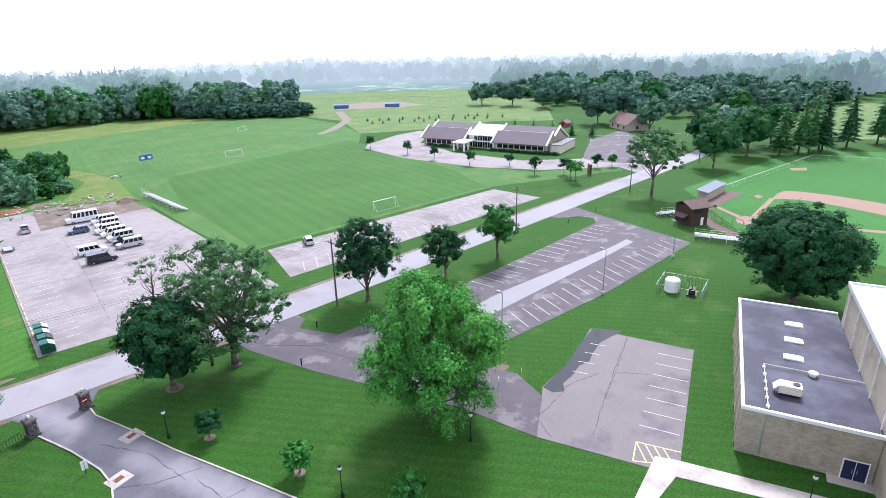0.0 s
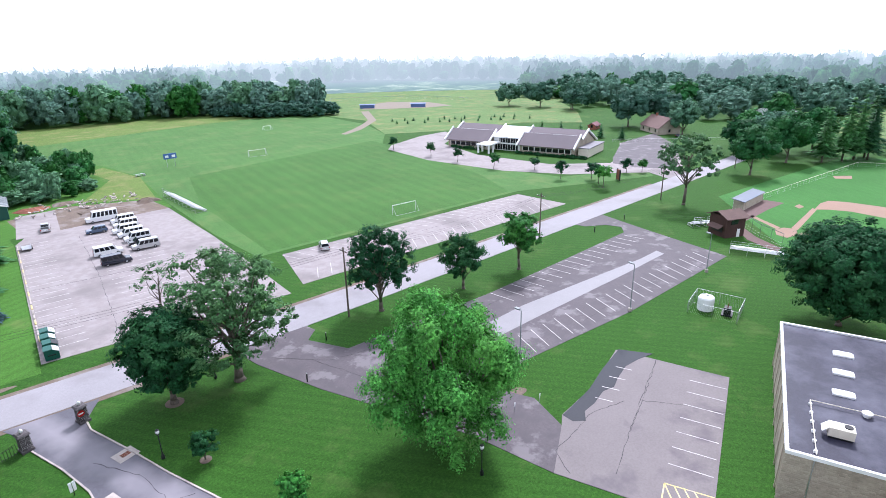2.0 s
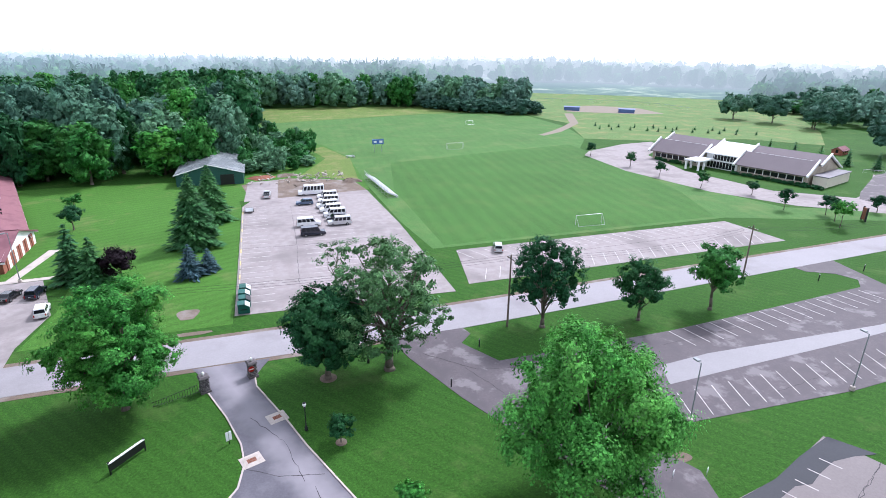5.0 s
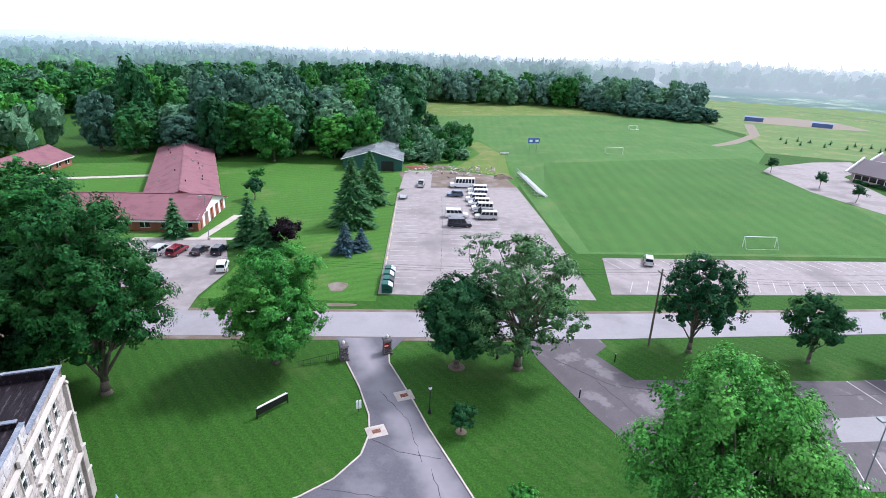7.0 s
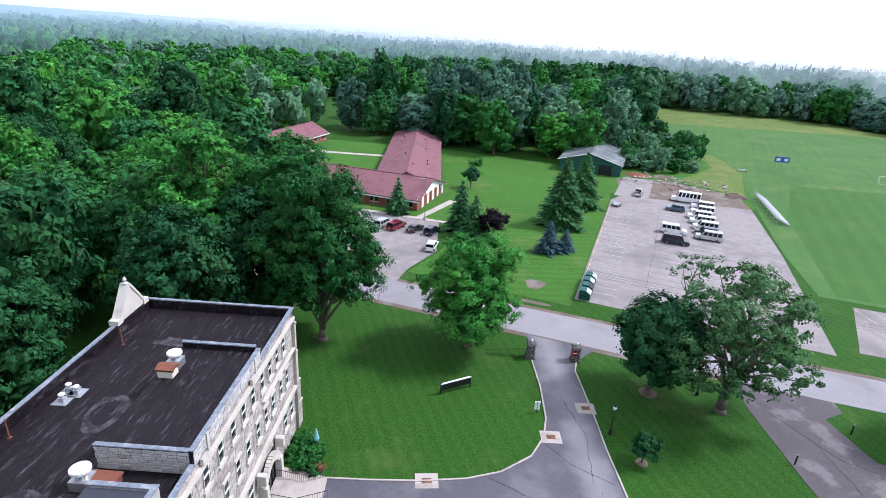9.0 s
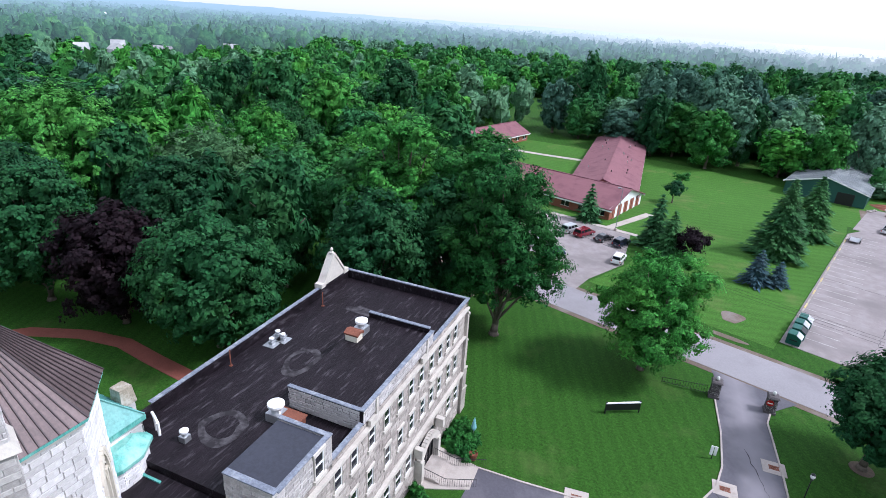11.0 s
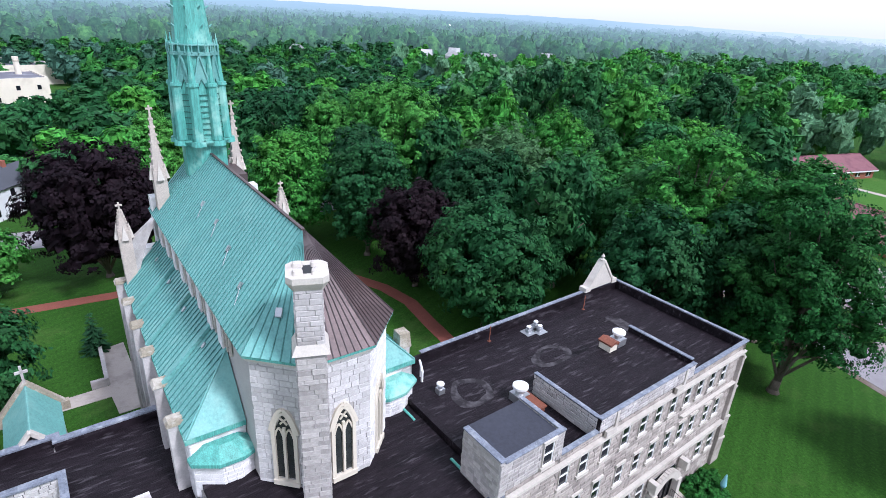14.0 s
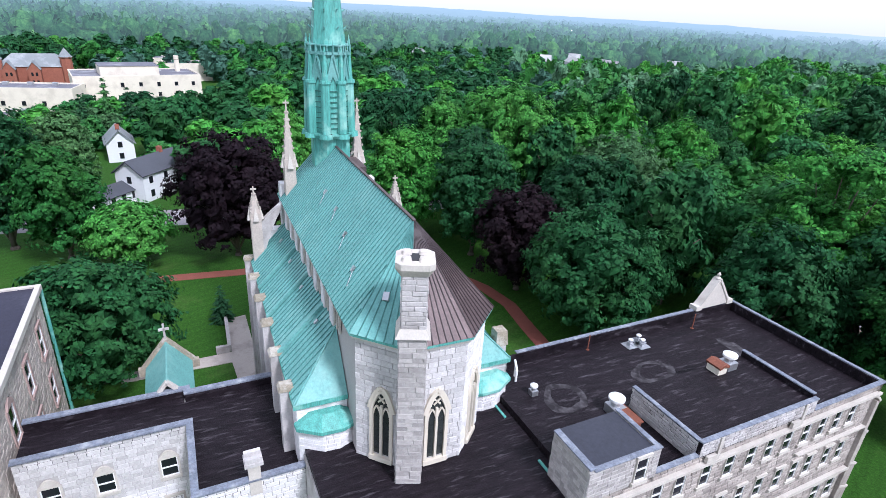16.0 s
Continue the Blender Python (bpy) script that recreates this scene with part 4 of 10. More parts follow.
def leaf_cloud(rng, lobes, clusters, per, leaf, rc, low=-0.45, droop=0.0, three=False):
    """Quads of foliage in tufts over the surfaces of lobes (cx, cy, cz, rx, ry, rz)."""
    lobes = np.array(lobes, float)
    w = (lobes[:, 3] * lobes[:, 5]) ** 0.8
    li = rng.choice(len(lobes), clusters, p=w / w.sum())
    d = unit(rng, clusters)
    d[:, 2] = np.where(d[:, 2] < low, -d[:, 2], d[:, 2])
    c = lobes[li, :3] + d * lobes[li, 3:] * rng.uniform(0.72, 1.0, (clusters, 1))
    keep = np.ones(clusters, bool)
    for k in range(len(lobes)):
        q = (((c - lobes[k, :3]) / lobes[k, 3:]) ** 2).sum(1)
        keep &= ~((q < 0.42) & (li != k))
    c, d = c[keep], d[keep]
    n = len(c)
    cc, dd = np.repeat(c, per, 0), np.repeat(d, per, 0)
    u = unit(rng, n * per) + 0.6 * dd
    r = rc * rng.uniform(0.55, 1.1, (n, 1)).repeat(per, 0)
    pos = cc + u * r * rng.uniform(0.3, 1.0, (n * per, 1)) * np.array([1, 1, 0.7])
    if droop:
        pos[:, 2] -= droop * rng.uniform(0, 1, n * per) ** 2
    nrm = 0.55 * u + 0.9 * dd + 0.45 * unit(rng, n * per) + np.array([0, 0, 0.3])
    nrm /= np.linalg.norm(nrm, axis=1, keepdims=True)
    t = np.cross(nrm, unit(rng, n * per))
    t /= np.linalg.norm(t, axis=1, keepdims=True) + 1e-6
    b = np.cross(nrm, t)
    s = leaf * rng.uniform(0.55, 1.35, (n * per, 1))
    k = rng.uniform(0.45, 0.8, (n * per, 1))
    if three:
        return np.stack([pos - t * s * 0.6 - b * s * k * 0.5, pos + t * s * 0.6 - b * s * k * 0.5, pos + b * s * k * 0.9 + nrm * s * 0.15], 1)
    return np.stack([pos - t * s * 0.5, pos - b * s * k * 0.5 - nrm * s * 0.12, pos + t * s * 0.5, pos + b * s * k * 0.5 - nrm * s * 0.1], 1)


def ball(n=8, m=5):
    v = [(0, 0, -1)]
    for j in range(1, m):
        p = -math.pi / 2 + math.pi * j / m
        v += [(math.cos(p) * math.cos(2 * math.pi * i / n), math.cos(p) * math.sin(2 * math.pi * i / n), math.sin(p)) for i in range(n)]
    v.append((0, 0, 1))
    f = [(0, 1 + (i + 1) % n, 1 + i) for i in range(n)]
    for j in range(m - 2):
        for i in range(n):
            a, b = 1 + j * n + i, 1 + j * n + (i + 1) % n
            f += [(a, b, b + n), (a, b + n, a + n)]
    e = 1 + (m - 2) * n
    f += [(e + i, e + (i + 1) % n, len(v) - 1) for i in range(n)]
    return np.array(v), np.array(f)


BALL, BALL_MID, BALL_FAR = ball(13, 8), ball(9, 6), ball(6, 4)


def hull(rng, lobes, k=0.8, sphere=None):
    """The leafy mass inside a crown: loose overlapping sprays over each lobe, every one turned its own way."""
    bv, bf = sphere or BALL
    vs = []
    for l in lobes:
        l = np.array(l, float)
        v = l[:3] + bv * l[3:] * k * rng.uniform(0.72, 1.14, (len(bv), 1))
        tri = v[bf]
        mid = tri.mean(1, keepdims=True)
        size = np.linalg.norm(tri[:, 1] - tri[:, 0], axis=1)[:, None, None]
        tri = mid + (tri - mid) * rng.uniform(1.05, 1.5, (len(bf), 1, 1)) + rng.normal(size=tri.shape) * 0.16 * size
        vs.append(tri.reshape(-1, 3))
    v = np.concatenate(vs)
    return v, np.arange(len(v)).reshape(-1, 3)


def round_lobes(rng, h, w, base, n=12, small=1.0, span=1.72, loose=False):
    """Overlapping lobes of a broad crown of height h and width w that begins at base."""
    ch = h - base
    c = base + ch * 0.47
    out = [(0, 0, c, w * 0.2, w * 0.2, ch * 0.28)] if loose else [(0, 0, c, w * 0.3, w * 0.3, ch * 0.34)]
    for i in range(n):
        z = 1 - span * (i + 0.5) / n
        a = 2.39996 * i + rng.uniform(-0.35, 0.35)
        q = math.sqrt(max(0.0, 1 - z * z))
        f = rng.uniform(0.42, 0.88) if loose else rng.uniform(0.56, 0.68)
        r = rng.uniform(0.29, 0.41) * small
        out.append((q * math.cos(a) * w / 2 * f, q * math.sin(a) * w / 2 * f, c + z * ch / 2 * f, w / 2 * r, w / 2 * r, (w / 2 * r * 0.55 + ch / 2 * r * 0.4) * (0.7 if loose else 1.0)))
    return out


def limbs(rng, h, base, lobes, r, lean=0.0):
    s = Shape()
    top = base + (h - base) * 0.55
    pts = [Vector((0, 0, -0.15)), Vector((0.05, 0.03, 0.5)), Vector((rng.uniform(-0.2, 0.2), rng.uniform(-0.2, 0.2), base * 0.9 + 0.2)), Vector((rng.uniform(-0.5, 0.5), rng.uniform(-0.5, 0.5), top))]
    rad = [r * 1.5, r, r * 0.8, r * 0.3]
    for i in range(3):
        s.tube(pts[i], pts[i + 1], rad[i], rad[i + 1], 9)
    for l in lobes[1:]:
        a = pts[2].lerp(pts[3], rng.uniform(0.0, 0.7))
        b = Vector(l[:3])
        mid = a.lerp(b, 0.5) + Vector((rng.uniform(-0.4, 0.4), rng.uniform(-0.4, 0.4), rng.uniform(-0.1, 0.7)))
        s.tube(a, mid, r * 0.38, r * 0.22, 6)
        s.tube(mid, b, r * 0.22, r * 0.06, 5)
    return s


def broad_tree(name, x, y, h, w, leaf_mat, label, seed, base=None, clusters=110, per=40, leaf=0.42, rc=1.0, lobes_n=10, fill=0.62, r=None, group="", droop=0.0, lobes=None, category="tree", small=1.0, span=1.72, loose=False):
    rng = np.random.default_rng(seed)
    base = h * 0.2 if base is None else base
    lobes = lobes or round_lobes(rng, h, w, base, lobes_n, small, span, loose)
    t = thing(name, pose(x, y, 0, 0, 0, float(rng.uniform(0, 360)) if not droop else 0), label, category, group)
    part("trunk", limbs(rng, h, base, lobes, r or 0.018 * h + 0.06), BARK, t, smooth=True)
    q = leaf_cloud(rng, lobes, clusters, per, leaf, rc, droop=droop)
    part("crown", quads_mesh("crown", q, leaf_mat, hull(rng, lobes, fill) if fill else None), leaf_mat, t)
    return t


def conifer(name, x, y, h, w, leaf_mat, label, seed, tiers=11, per=70, leaf=0.45, bare=0.08, group="", category="tree"):
    rng = np.random.default_rng(seed)
    t = thing(name, pose(x, y, 0), label, category, group)
    part("trunk", Shape().tube((0, 0, -0.1), (0, 0, h * 0.92), 0.014 * h + 0.07, 0.03, 8), BARK, t, smooth=True)
    qs = []
    for k in range(tiers):
        f = k / (tiers - 1)
        z = h * (bare + (0.97 - bare) * f)
        rad = w / 2 * (1 - f) ** 0.8 * rng.uniform(0.85, 1.1) + 0.12
        n = max(8, int(per * (1 - 0.75 * f)))
        a = rng.uniform(0, 2 * math.pi, n)
        rr = rad * np.sqrt(rng.uniform(0.05, 1, n)) * (1 + 0.25 * np.sin(5 * a + k))
        p = np.stack([rr * np.cos(a), rr * np.sin(a), z - 0.28 * rr + rng.uniform(-0.25, 0.25, n) * h / tiers], 1)
        out = np.stack([np.cos(a), np.sin(a), np.full(n, -0.25)], 1)
        nr = np.stack([0.45 * np.cos(a), 0.45 * np.sin(a), np.ones(n)], 1) + 0.5 * unit(rng, n)
        nr /= np.linalg.norm(nr, axis=1, keepdims=True)
        b = np.cross(nr, out)
        b /= np.linalg.norm(b, axis=1, keepdims=True)
        s = leaf * rng.uniform(0.7, 1.5, (n, 1)) * (1.2 - 0.5 * f)
        qs.append(np.stack([p - out * s, p - b * s * 0.4 - nr * s * 0.1, p + out * s, p + b * s * 0.4 - nr * s * 0.1], 1))
    m = 9
    cone_v = np.array([[w * 0.3 * math.cos(2 * math.pi * i / m), w * 0.3 * math.sin(2 * math.pi * i / m), h * (bare + 0.03)] for i in range(m)] + [[0, 0, h * 0.9], [0, 0, h * bare]])
    cone_f = np.array([(i, (i + 1) % m, m) for i in range(m)] + [((i + 1) % m, i, m + 1) for i in range(m)])
    part("crown", quads_mesh("crown", np.concatenate(qs), leaf_mat, (cone_v, cone_f)), leaf_mat, t)
    return t


def inside(poly, x, y):
    n, hit = len(poly), False
    for i in range(n):
        (x0, y0), (x1, y1) = poly[i], poly[(i + 1) % n]
        if (y0 > y) != (y1 > y) and x < (x1 - x0) * (y - y0) / (y1 - y0) + x0:
            hit = not hit
    return hit


def scatter(rng, poly, step, holes=()):
    xs, ys = [p[0] for p in poly], [p[1] for p in poly]
    out = []
    y, row = min(ys), 0
    while y < max(ys):
        x = min(xs) + (row % 2) * step / 2
        while x < max(xs):
            px, py = x + rng.uniform(-0.36, 0.36) * step, y + rng.uniform(-0.36, 0.36) * step
            if inside(poly, px, py) and not any(inside(h, px, py) for h in holes):
                out.append((px, py))
            x += step
        y += step * 0.87
        row += 1
    return out


def prototypes(seed, clusters, per, leaf, kinds=5, lobes_n=7, sphere=None, k=0.85):
    """Crowns of unit height and width, to be set about a wood."""
    made = []
    for i in range(kinds):
        rng = np.random.default_rng(seed + i)
        lobes = round_lobes(rng, 1.5, 1.0, -0.05, lobes_n, 1.0, 1.98)
        q, (hv, hf) = leaf_cloud(rng, lobes, clusters, per, leaf, 0.09, low=-0.6, three=True), hull(rng, lobes, k, sphere)
        flatten = np.array([1, 1, 1 / 1.5])
        made.append((q * flatten, (hv * flatten, hf)))
    return made


def woodland(name, spots, material, label, protos, seed, h=(13, 20), w=(9, 12), category="woodland"):
    """Many far crowns in one mesh."""
    rng = np.random.default_rng(seed)
    qs, vs, fs, n = [], [], [], 0
    for x, y in spots:
        q, (hv, hf) = protos[int(rng.integers(len(protos)))]
        a = rng.uniform(0, 2 * math.pi)
        hh, ww = rng.uniform(*h), rng.uniform(*w)
        c, s = math.cos(a), math.sin(a)
        m = np.array([[c * ww, s * ww, 0], [-s * ww, c * ww, 0], [0, 0, hh]])
        o = np.array([x, y, land(x, y) - 0.3])
        qs.append(q @ m + o)
        vs.append(hv @ m + o)
        fs.append(hf + n)
        n += len(hv)
    return solid(name, quads_mesh(name, np.concatenate(qs), material, (np.concatenate(vs), np.concatenate(fs))), material, label, category, kind="stuff")


TRUNK = Shape()
for lo, hi, r0, r1 in ((-0.02, 0.03, 0.032, 0.022), (0.03, 0.3, 0.022, 0.016), (0.3, 0.6, 0.016, 0.006)):
    TRUNK.tube((0, 0, lo), (0, 0, hi), r0, r1, 7)
for k in range(5):
    TRUNK.tube((0, 0, 0.2 + 0.05 * k), (0.22 * math.cos(2.4 * k), 0.22 * math.sin(2.4 * k), 0.42 + 0.05 * k), 0.009, 0.003, 5)
TRUNK = TRUNK.mesh("trunk", BARK, True)
CROWNS = {}


def near_wood(name, spots, material, label, protos, seed, h, w, group):
    """Trees of a wood one by one; alike crowns share their mesh."""
    rng = np.random.default_rng(seed)
    for x, y in spots:
        i = int(rng.integers(len(protos)))
        key = (material.name, id(protos), i)
        if key not in CROWNS:
            q, extra = protos[i]
            CROWNS[key] = quads_mesh("crown", q, material, extra)
        hh, ww = float(rng.uniform(*h)), float(rng.uniform(*w))
        t = thing(name, pose(x, y, 0, 0, 0, float(rng.uniform(0, 360))), label, "tree", group)
        part("trunk", TRUNK, BARK, t).scale = (hh, hh, hh)
        part("crown", CROWNS[key], material, t).scale = (ww, ww, hh)


NEAR_P = prototypes(10, 260, 14, 0.058, 7, 18, BALL_MID, 0.72)
MID_P = prototypes(30, 90, 6, 0.10, 6, 12, BALL_FAR, 0.85)
FAR_P = prototypes(50, 26, 4, 0.13, 5, 7, BALL_FAR, 0.95)
rng_w = np.random.default_rng(77)


def mixed_wood(name, spots, mix, protos, label, seed, h, w, tree=""):
    """One wood of several kinds of tree: single trees where tree names them, else each kind one object."""
    rng = np.random.default_rng(seed)
    pick = rng.choice(len(mix), len(spots), p=[m[1] for m in mix])
    for k, (mat, _, word) in enumerate(mix):
        mine = [p for p, i in zip(spots, pick) if i == k]
        if mine and tree:
            near_wood(tree, mine, mat, word + " " + label, protos, seed + 50 + k, h, w, name.replace("_", " ") + " trees")
        elif mine:
            woodland(name, mine, mat, word + " " + label, protos, seed + 50 + k, h, w)


# Leaf kinds of each wood; bluish and hazy ones carry painted haze.
PALE = ((LEAF_BLUE_HAZE, 0.4, "haze-blued green"), (LEAF_HAZE, 0.5, "pale hazy green"), (LEAF_MID, 0.1, "mid green"))
HAZY = ((LEAF_WOOD, 0.36, "dark green"), (LEAF_MID, 0.2, "mid green"), (LEAF_BLUE_HAZE, 0.44, "haze-blued green"))
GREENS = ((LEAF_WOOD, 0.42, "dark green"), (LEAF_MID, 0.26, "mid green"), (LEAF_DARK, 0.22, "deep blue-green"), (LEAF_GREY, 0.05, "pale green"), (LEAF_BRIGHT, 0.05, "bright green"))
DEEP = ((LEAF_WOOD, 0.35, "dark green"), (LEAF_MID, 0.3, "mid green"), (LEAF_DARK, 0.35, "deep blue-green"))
BACK = ((LEAF_WOOD, 0.5, "dark green"), (LEAF_MID, 0.3, "mid green"), (LEAF_BLUE_HAZE, 0.2, "haze-blued green"))
# the wood north of the playing field
north = scatter(rng_w, [(-112, 186), (-68, 192), (-25, 188), (-8, 198), (-4, 240), (-3, 330), (-2, 398), (60, 398), (110, 392), (142, 358), (167, 342), (182, 352), (175, 385), (130, 440), (-20, 470), (-140, 330)], 12.5)
near_n = [p for p in north if math.hypot(*p) < 265]
front_n = [p for p in near_n if p[1] < 205 + 0.1 * abs(p[0] + 50)]
mixed_wood("north_wood", front_n, HAZY, NEAR_P, "broadleaf tree in the wood behind the field", 1, (15, 27), (12, 18), "woodland_tree")
mixed_wood("north_wood", [p for p in near_n if p not in front_n], HAZY, NEAR_P, "tall broadleaf tree deep in the wood", 13, (23, 34), (13, 20), "woodland_tree")
mixed_wood("north_wood", [p for p in north if math.hypot(*p) >= 265 and p[0] < 5], BACK, MID_P, "tall broadleaf wood reaching back", 2, (20, 31), (13, 18))
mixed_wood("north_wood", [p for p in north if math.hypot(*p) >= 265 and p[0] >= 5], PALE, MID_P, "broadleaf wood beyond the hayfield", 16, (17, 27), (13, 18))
# the wood west of the red-roofed building and along the road
west = scatter(rng_w, [(-60, 84), (-72, 106), (-96, 112), (-122, 116), (-122, 178), (-112, 192), (-200, 262), (-330, 240), (-330, 84)], 13)
mixed_wood("west_wood", [p for p in west if math.hypot(*p) < 200], GREENS, NEAR_P, "tall broadleaf tree in the wood by the road", 3, (17, 31), (11, 19), "woodland_tree")
mixed_wood("west_wood", [p for p in west if math.hypot(*p) >= 200], BACK, FAR_P, "broadleaf wood beyond the road", 4, (14, 25), (11, 17))
# the grove between the stone hall and the road, and behind the hall
grove = scatter(rng_w, [(-44, 60), (-50, 42), (-62, 20), (-92, 12), (-200, -20), (-260, 20), (-260, 66), (-120, 67), (-60, 66)], 13)
PARK = [((56.5, 10.5), 9), ((86, -4), 11), ((58.5, -47), 7), ((46.5, -51), 10), ((94, -61.5), 11), ((76, -76), 11), ((54, -71), 8), ((39, -73), 9), ((51.5, -95), 8), ((42, -94), 8),
        ((66, -129), 8), ((77, -93), 8), ((80, -105), 8), ((104, -52), 7), ((69, -32.5), 6), ((88, -29.5), 7)]
grove = [q for q in grove if not any(math.hypot(q[0] - c[0], q[1] - c[1]) < r for (ab, r) in PARK for c in campus_poly([ab]))]
near_hall = campus_poly([(0, -62), (76, -62), (112, -40), (112, 40), (0, 40)])
grove = [p for p in grove if not inside(near_hall, *p) and min(math.hypot(p[0] + 45, p[1] - 64), math.hypot(p[0] + 54.5, p[1] - 58)) > 8]
mixed_wood("grove", [p for p in grove if math.hypot(*p) < 150], DEEP, NEAR_P, "broadleaf tree in the grove behind the stone hall", 5, (18, 28), (12, 18), "grove_tree")
mixed_wood("grove", [p for p in grove if math.hypot(*p) >= 150], BACK, MID_P, "broadleaf trees west of the grounds", 6, (14, 21), (12, 17))
behind = scatter(rng_w, [(-330, 235), (-200, 258), (-140, 325), (-60, 410), (-100, 440), (-400, 300)], 14)
mixed_wood("back_wood", behind, BACK, MID_P, "broadleaf wood stretching north-west", 14, (17, 27), (13, 19))
# town trees
CLEAR = [[(-138, -54), (-145, -132), (-290, -175), (-290, -54), (-186, -54)], [(-98, -36), (-98, -58), (-122, -58), (-128, -52), (-122, -36)]]
town = scatter(rng_w, campus_poly([(113, 160), (113, -100), (420, -300), (420, 260)]), 14, [campus_poly([(114, 62), (114, -3), (150, -3), (150, 20), (330, 30), (330, 190), (150, 100)])] + CLEAR)
mixed_wood("town_trees", [p for p in town if math.hypot(*p) < 230], GREENS, MID_P, "town trees among the roofs", 7, (11, 19), (11, 16))
mixed_wood("town_trees", [p for p in town if math.hypot(*p) >= 230], BACK, FAR_P, "town trees stretching away", 8, (11, 19), (12, 17))
gaps = scatter(rng_w, campus_poly([(114, 62), (114, -3), (150, -3), (150, 20), (330, 30), (330, 190), (150, 100)]), 18, CLEAR)
mixed_wood("garden_trees", gaps, GREENS, MID_P, "garden trees between the houses", 9, (8, 13), (8, 13))
yard = scatter(rng_w, [(-150, -66), (-152, -100), (-165, -112), (-196, -84), (-204, -60), (-182, -55)], 9.5)
mixed_wood("yard_trees", yard, GREENS, MID_P, "garden trees before the cream town block", 15, (7, 12), (8, 13))
# woods east, behind the lodge
east = scatter(rng_w, [(300, 128), (296, 175), (318, 250), (350, 330), (430, 330), (470, 230), (440, 100), (300, 100)], 18.5, [[(236, 118), (300, 130), (300, 160), (240, 156)], [(322, 105), (322, 140), (356, 140), (356, 105)]])
mixed_wood("east_wood", east, ((LEAF_BLUE_HAZE, 0.48, "haze-blued green"), (LEAF_WOOD, 0.06, "dark green"), (LEAF_HAZE, 0.46, "pale hazy green")), MID_P, "broadleaf trees behind the lodge", 10, (11, 22), (11, 19))


def lump(seed, n, m, sprays):
    """One far crown of unit height and width: a knobbly mass with a few sprays standing out."""
    rng = np.random.default_rng(seed)
    bv, bf = ball(n, m)
    v = bv * rng.uniform(0.62, 1.15, (len(bv), 1)) * np.array([0.5, 0.5, 0.46]) + np.array([0, 0, 0.5])
    d = unit(rng, sprays)
    d[:, 2] = np.abs(d[:, 2])
    c = d * np.array([0.5, 0.5, 0.46]) * rng.uniform(0.85, 1.1, (sprays, 1)) + np.array([0, 0, 0.5])
    tri = c[:, None, :] + rng.normal(size=(sprays, 3, 3)) * 0.11
    return np.concatenate([v, tri.reshape(-1, 3)]), np.concatenate([bf, len(v) + np.arange(3 * sprays).reshape(-1, 3)])


def canopy(name, r0, r1, step, shapes, label, seed, h, w, open_land):
    """Treetops covering the far land ring by ring, but for the open fields."""
    rng = np.random.default_rng(seed)
    vs, fs, n = [], [], 0
    r = r0
    while r < r1:
        count = int(radians(222) * r / step)
        for i in range(count):
            a = radians(4) + radians(222) * (i + rng.uniform(-0.4, 0.4)) / count
            q = r + rng.uniform(-0.45, 0.45) * step
            x, y = q * math.cos(a), q * math.sin(a)
            if open_land(x, y, q, a):
                continue
            v, f = shapes[int(rng.integers(len(shapes)))]
            t = rng.uniform(0, 2 * math.pi)
            ww = rng.uniform(*w)
            c, s = math.cos(t) * ww, math.sin(t) * ww
            hh = rng.uniform(*h) * (1 + 0.25 * noise.noise((x * 0.012, y * 0.012, 7.0)))
            vs.append(v @ np.array([[c, s, 0], [-s, c, 0], [0, 0, hh]]) + np.array([x, y, land(x, y) - 0.5]))
            fs.append(f + n)
            n += len(v)
        r += step * 0.86
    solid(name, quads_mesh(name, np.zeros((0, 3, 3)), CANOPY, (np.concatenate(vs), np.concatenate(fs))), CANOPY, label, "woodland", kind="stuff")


NORTH_WOOD = [(-420, 230), (-200, 250), (-100, 180), (0, 190), (0, 300), (165, 300), (190, 330), (185, 352), (175, 390), (130, 445), (-20, 475), (-100, 445), (-400, 305)]
GRASSLAND = [(125, 420), (165, 330), (172, 285), (150, 235), (176, 200), (300, 200), (318, 262), (352, 335), (440, 410), (520, 460), (400, 610), (250, 640), (150, 560)]
EAST_OPEN = [(140, -80), (300, 88), (300, 330), (350, 332), (432, 332), (472, 230), (440, 100), (600, 90), (640, -40)]


def near_open(x, y, r, a):
    gone = inside(NORTH_WOOD, x, y) or inside(GRASSLAND, x, y) or inside(EAST_OPEN, x, y)
    town = a > radians(150) and r < 455
    glade = noise.noise((x * 0.008, y * 0.008, 5.0)) > 0.42
    return gone or town or glade


def far_open(x, y, r, a):
    return noise.noise((x * 0.0035, y * 0.0035, 9.0)) > 0.22 + 0.12 * math.cos(a - radians(60))


# CANOPY brings its painted haze glow to these treetops.
canopy("distant_treetops", 400, 900, 13.5, [lump(k, 7, 5, 12) for k in range(7)], "treetops of woods stretching away", 61, (10, 25), (12, 18), near_open)
canopy("distant_treetops", 905, 1900, 25, [lump(20 + k, 6, 4, 5) for k in range(6)], "hazy treetops of far woods towards the hills", 62, (11, 25), (22, 34), far_open)
specks = Shape()
rng_h = random.Random(31)
